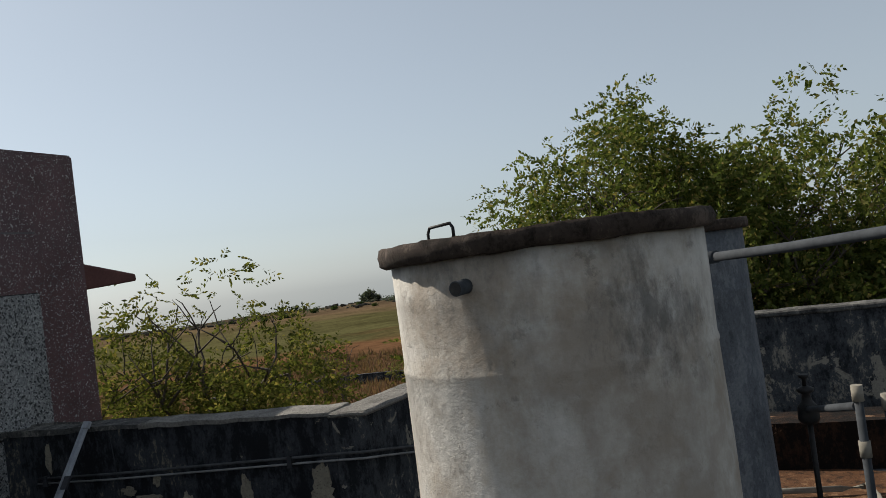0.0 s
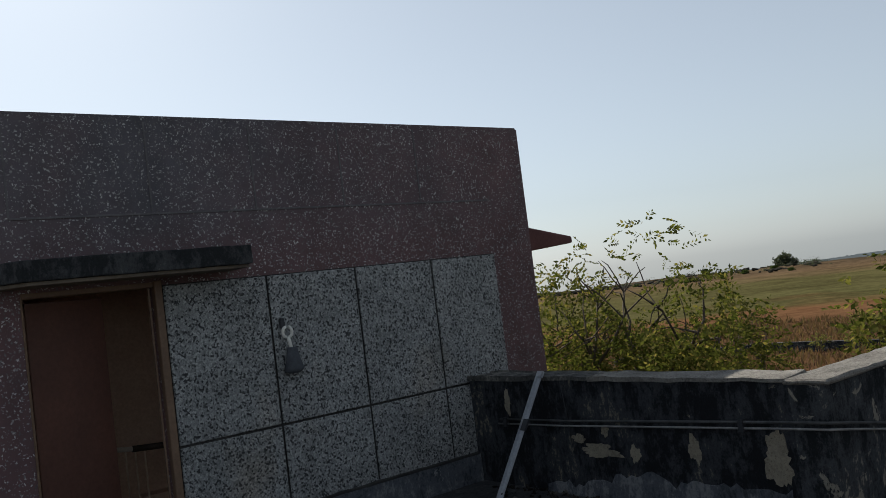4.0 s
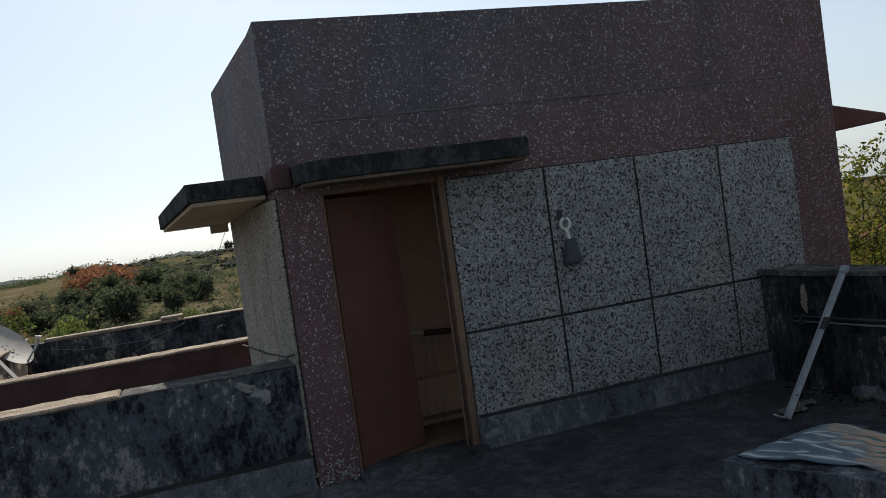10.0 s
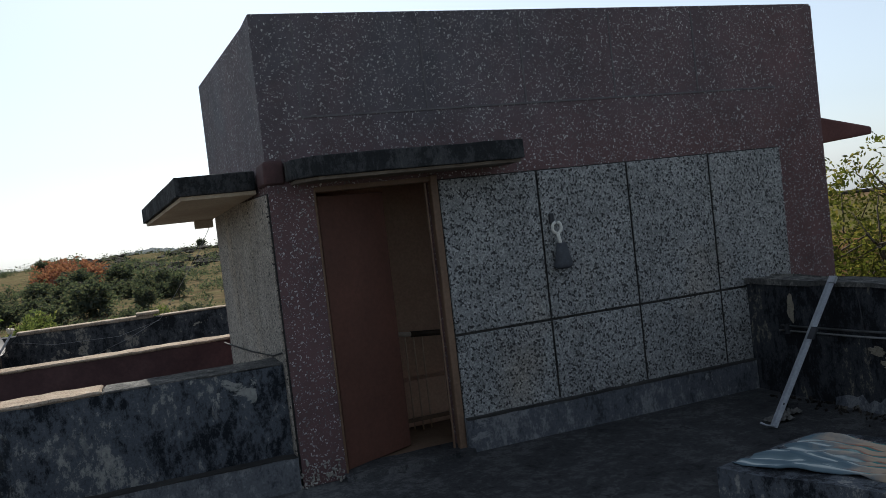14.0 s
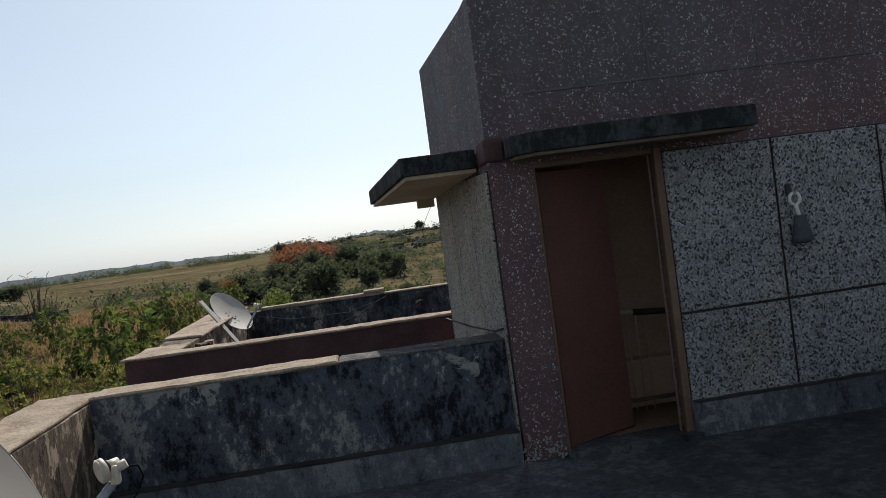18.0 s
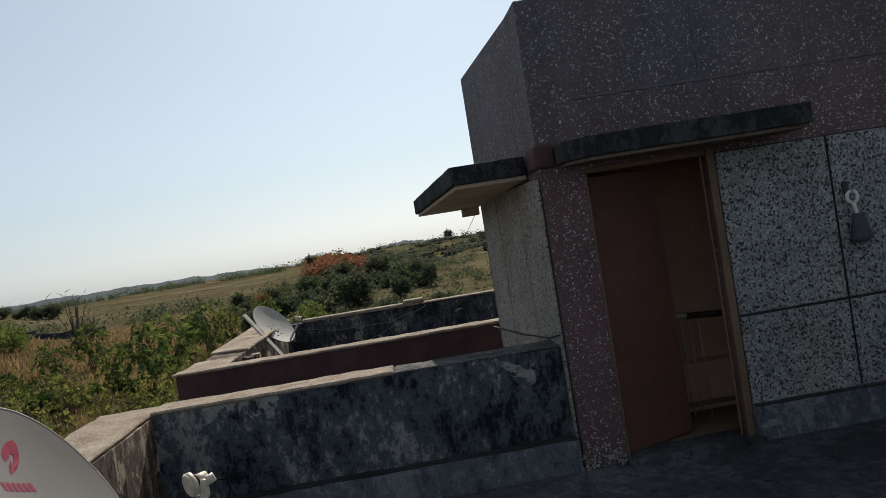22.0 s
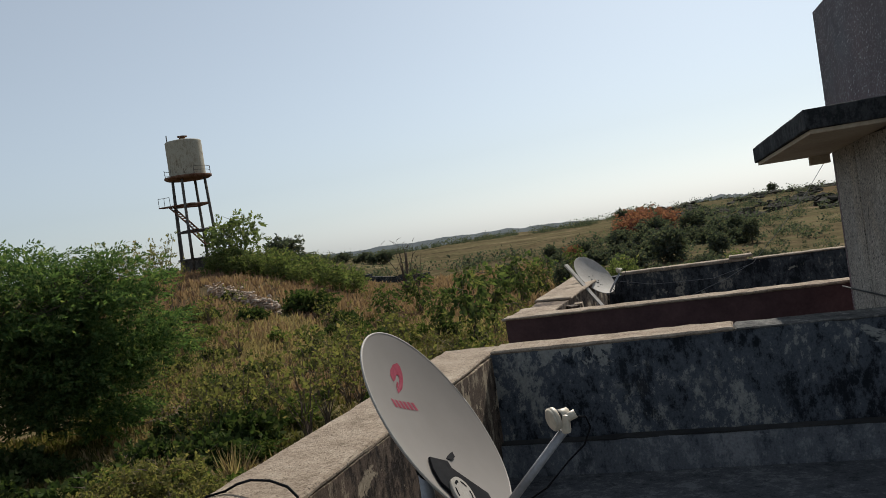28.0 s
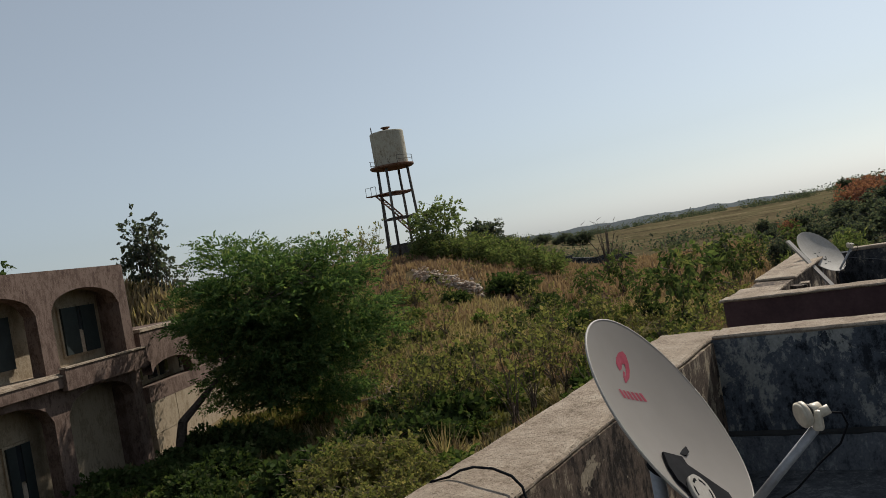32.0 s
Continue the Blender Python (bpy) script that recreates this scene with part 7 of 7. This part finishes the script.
# grass: tufts over the near and middle ground
def grass(name, label, seed, n, material, az0, az1, r0, r1, tall, wide, blades=4, thresh=None, flip=1, lift=None):
    gen = np.random.default_rng(seed)
    base, way, size = [], [], []
    while len(base) < n * blades:
        az = gen.uniform(az0, az1)
        r = math.sqrt(gen.uniform(r0 * r0, r1 * r1))
        x, y = EYE.x + r * math.sin(radians(az)), EYE.y + r * math.cos(radians(az))
        along, out = -0.411 * (x + 27.25) + 0.912 * (y - 14.2), 0.912 * (x + 27.25) + 0.411 * (y - 14.2)
        if (-2 < along < 20 and -0.5 < out < 0.72) or (-34.4 < az < -28.6 and abs(r - 73 + 12 * (az + 33.7) / 4.3) < 2.8):
            continue
        if thresh is not None and flip * noise.noise(Vector((x, y, seed)) * 0.09) < thresh:
            continue
        z = rise(x, y) - 0.06 + (lift(az, r) if lift else 0.0)
        h = tall * gen.uniform(0.5, 1.2) * (0.8 + r / 90)
        for k in range(blades):
            base.append((x + gen.normal() * 0.16, y + gen.normal() * 0.16, z))
            way.append((gen.normal() * 0.35, gen.normal() * 0.35, 1.0))
            size.append(h * gen.uniform(0.7, 1.2))
    size = np.array(size)
    me = leaves_mesh(name, np.array(base), np.array(way), size, np.full(len(size), wide) * (0.6 + 0.5 * size / tall), material, gen, 0.3)
    tagged(new(name, me), label, "grass", kind="stuff")


def bank(az, r):
    """Height of the earth bank behind the low wing over the land there."""
    bump = lambda v: max(0.0, 1 - v * v) ** 2
    return 5.6 * bump((r - 48) / 8.5) * bump((az + 54) / 13) ** 0.5 * (1 + 0.15 * noise.noise(Vector((az * 0.5, r * 0.3, 1))))


verts, faces = [], []
for i in range(27):
    for j in range(18):
        az, r = -67 + i, 39.5 + j
        p = place(az, r)
        verts.append((p.x, p.y, p.z - 0.15 + bank(az, r)))
for i in range(26):
    for j in range(17):
        faces.append((i * 18 + j, i * 18 + j + 1, i * 18 + j + 19, i * 18 + j + 18))
me = bpy.data.meshes.new("earth_bank")
me.from_pydata(verts, [], faces)
me.polygons.foreach_set("use_smooth", [True] * len(me.polygons))
me.materials.append(GROUND)
tagged(new("earth_bank", me), "earth bank with dry grass behind the low wing", "bank", kind="structure")

grass("dry_grass", "dry straw-coloured grass in tufts", 61, 7000, STRAW, -43, -9, 18, 60, 0.40, 0.034, blades=6, thresh=0.02)
grass("green_grass", "short green weeds between the dry grass", 62, 8000, GRASS, -62, 2, 12, 66, 0.24, 0.045, blades=5, thresh=0.0, flip=-1)
grass("green_grass", "dark weeds in the shade round the acacia", 67, 6500, GRASS, -60, -41, 17, 36, 0.36, 0.05, blades=5)
grass("dry_grass", "brown dry weeds among the shrubs", 66, 4500, RUSSET, -42, -8, 22, 60, 0.38, 0.036, blades=6, thresh=0.05)
grass("dry_grass", "tall reddish dry grass below the tower", 63, 11000, RUSSET, -42, -8, 56, 104, 0.42, 0.05)
grass("dry_grass", "red-brown dry weeds on the flat ground beside the house", 64, 7500, BROWN_WEED, 38, 75, 16, 70, 0.36, 0.035)
grass("dry_grass", "dry grass on top of the earth bank behind the arcaded house", 65, 2600, STRAW, -60, -44, 41, 54, 0.8, 0.05, lift=bank)

# rocks on the far hill, a heap of broken stone, dead branches
def rocks(name, label, seed, n, spots, size, material, flat=0.6, sink=0.25, heap=0.0):
    rg = random.Random(seed)
    bm = bmesh.new()
    for k in range(n):
        az, r = spots(rg)
        p = place(az, r, abs(rg.gauss(0, heap)))
        s = size * rg.uniform(0.4, 1.3)
        q = Euler((rg.uniform(-0.3, 0.3), rg.uniform(-0.3, 0.3), rg.random() * 6)).to_matrix().to_4x4()
        made = bmesh.ops.create_icosphere(bm, subdivisions=1, radius=s, matrix=Matrix.Translation(p + Vector((0, 0, s * flat * sink))) @ q @ Matrix.Diagonal((1.3, 0.8, flat, 1)))
        for v in made["verts"]:
            v.co += Vector((rg.gauss(0, 0.12), rg.gauss(0, 0.12), rg.gauss(0, 0.10))) * s
    return tagged(part(name, bm, material), label, "rocks", kind="stuff")


HILLROCK = two_tone("dark_hill_rock", (0.022, 0.022, 0.018), (0.055, 0.05, 0.04), 0.3, 3, 1.0, spec=0.05)


def clumped(az0, az1, r0, r1, seed, level):
    """Spots gathered in uneven patches."""
    def spot(g):
        while True:
            az, r = g.uniform(az0, az1), g.uniform(r0, r1)
            if noise.noise(Vector((az * 0.55, r * 0.035, seed))) + 0.4 * noise.noise(Vector((az * 2.2, r * 0.12, seed))) > level:
                return az, r
    return spot


rocks("hill_rocks", "dark rock outcrops over the dry hillside", 71, 620, clumped(-4, 9, 140, 302, 1, 0.05), 1.3, HILLROCK, 0.30)


def far_scrub(name, label, seed, n, spots, leaf, tall):
    """Scattered scrub too far off to tell apart: loose clumps of leaves."""
    gen, g = np.random.default_rng(seed), random.Random(seed)
    base, size = [], []
    for k in range(n):
        az, r = spots(g)
        p = place(az, r)
        h = tall * (0.25 + g.random() ** 2)
        w = h * g.uniform(0.6, 1.6)
        for i in range(44):
            base.append((p.x + g.gauss(0, 0.4) * w, p.y + g.gauss(0, 0.4) * w, p.z + h * g.random() * (0.5 + 0.5 * g.random())))
            size.append(0.15 * h * g.uniform(0.6, 1.4) + 0.08)
    size = np.array(size)
    me = leaves_mesh(name, np.array(base), gen.normal(size=(len(base), 3)), size, size * 0.4, leaf, gen)
    tagged(new(name, me), label, "scrub", kind="stuff")


far_scrub("far_scrub", "dark scrub along the far ridge", 81, 640, clumped(-35, -3, 270, 306, 2, -0.15), LEAF_DUSK, 2.5)
far_scrub("far_scrub", "scattered low scrub over the rocky hill", 82, 420, clumped(-6, 10, 130, 306, 3, 0.0), LEAF_DUSK, 2.0)
far_scrub("far_scrub", "hedge of dusky scrub across the middle slope", 83, 150, lambda g: (g.uniform(-26, 6), g.gauss(128, 5)), LEAF_DUSK, 2.2)
far_scrub("far_scrub", "low grey-green scrub and weeds between the trees on the far slope", 85, 300, clumped(-12, 9, 66, 132, 6, -0.05), LEAF_DUSK, 1.1)
far_scrub("far_scrub", "dark scrub dotting the far field", 84, 160, clumped(42, 64, 240, 306, 5, 0.0), LEAF_DUSK, 1.5)
rocks("field_rocks", "dark stones and scrub dotting the far field", 73, 170, lambda g: (g.uniform(43, 63), g.uniform(230, 304)), 1.0, HILLROCK, 0.5)
rocks("stone_heap", "long heap of pale broken stone and brick", 74, 800, lambda g: (-33.7 + 4.3 * (q := g.random()) + g.gauss(0, 0.12), 73 - 12 * q + g.gauss(0, 0.4)), 0.15, plaster("pale_rubble", (0.20, 0.135, 0.10), (0.44, 0.33, 0.25), (0.62, 0.53, 0.43), 0.48), 0.6, 0.8, heap=0.40)
sticks = thing("dead_branches", tuple(place(-37.3, 34)), "heap of pale dead branches lying in dry grass", "branches", kind="stuff")
bm = bmesh.new()
for k in range(26):
    p = place(-37.3 + rng.gauss(0, 1.0), 34 + rng.gauss(0, 0.9), rng.uniform(0.15, 0.8))
    a = rng.random() * 6.28
    q = p + Vector((math.cos(a), math.sin(a), rng.uniform(-0.1, 0.3))) * rng.uniform(0.6, 1.8)
    tube(bm, p, q, 0.035, 0.012, sides=5)
part("sticks", bm, two_tone("bleached_wood", (0.24, 0.18, 0.13), (0.38, 0.30, 0.22), 9, 40, 0.95), sticks)

# hazy ridges on the horizon, the haze put into their blue-grey colour
def ridge(name, label, az0, az1, r, el, wave, material, seed):
    bm = bmesh.new()
    n = 420
    rows = []
    for i in range(n + 1):
        az = az0 + (az1 - az0) * i / n
        f = math.sin(math.pi * i / n) ** 0.35
        top = 1.8 + r * math.tan(radians(el)) + wave * (noise.noise(Vector((i * 0.02, seed, 0))) + 0.5 * noise.noise(Vector((i * 0.07, seed, 2))) + 0.45 * max(0.0, noise.noise(Vector((i * 0.55, seed, 4))))) - (1 - f) * 20
        x, y = math.sin(radians(az)), math.cos(radians(az))
        rows.append([bm.verts.new((EYE.x + x * (r - 120), EYE.y + y * (r - 120), -45)), bm.verts.new((EYE.x + x * r, EYE.y + y * r, top)), bm.verts.new((EYE.x + x * (r + 160), EYE.y + y * (r + 160), -45))])
    for a, b in zip(rows, rows[1:]):
        for k in range(2):
            bm.faces.new((a[k], b[k], b[k + 1], a[k + 1])).smooth = True
    tagged(part(name, bm, material), label, "hills", kind="structure")


# hill colour with the distance haze painted in
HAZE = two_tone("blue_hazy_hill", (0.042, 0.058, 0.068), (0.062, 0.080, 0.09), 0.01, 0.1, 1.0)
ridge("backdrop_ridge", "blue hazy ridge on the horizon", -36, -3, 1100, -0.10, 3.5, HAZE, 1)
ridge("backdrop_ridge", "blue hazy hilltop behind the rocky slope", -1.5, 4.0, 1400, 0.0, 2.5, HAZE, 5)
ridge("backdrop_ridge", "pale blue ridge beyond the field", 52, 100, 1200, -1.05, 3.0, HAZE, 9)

# low boundary wall at the field's near edge, and one across the upper slope
bm = bmesh.new()
for k in range(24):
    a, b = place(50 + k, 50), place(51 + k, 50)
    vs = [bm.verts.new(p) for p in (a - Vector((0, 0, 0.5)), b - Vector((0, 0, 0.5)), b + Vector((0, 0, 0.55)), a + Vector((0, 0, 0.55)))]
    f = bm.faces.new(vs)
    g = bmesh.ops.extrude_face_region(bm, geom=[f])
    bmesh.ops.translate(bm, verts=[q for q in g["geom"] if isinstance(q, bmesh.types.BMVert)], vec=(0.25, 0.25, 0))
tagged(part("boundary_wall", bm, BLACKENED), "long dark boundary wall along the edge of the field", "wall", kind="structure")
bm = bmesh.new()
for k in range(9):
    a, b = place(-26 + 0.8 * k, 112), place(-25.2 + 0.8 * k, 112)
    vs = [bm.verts.new(p) for p in (a - Vector((0, 0, 0.5)), b - Vector((0, 0, 0.5)), b + Vector((0, 0, 0.7 + 0.3 * (k % 3 == 0))), a + Vector((0, 0, 0.7)))]
    f = bm.faces.new(vs)
    g = bmesh.ops.extrude_face_region(bm, geom=[f])
    bmesh.ops.translate(bm, verts=[q for q in g["geom"] if isinstance(q, bmesh.types.BMVert)], vec=(0.1, 0.35, 0))
tagged(part("field_wall", bm, BLACKENED), "low dark stone wall across the upper slope", "wall", kind="structure")
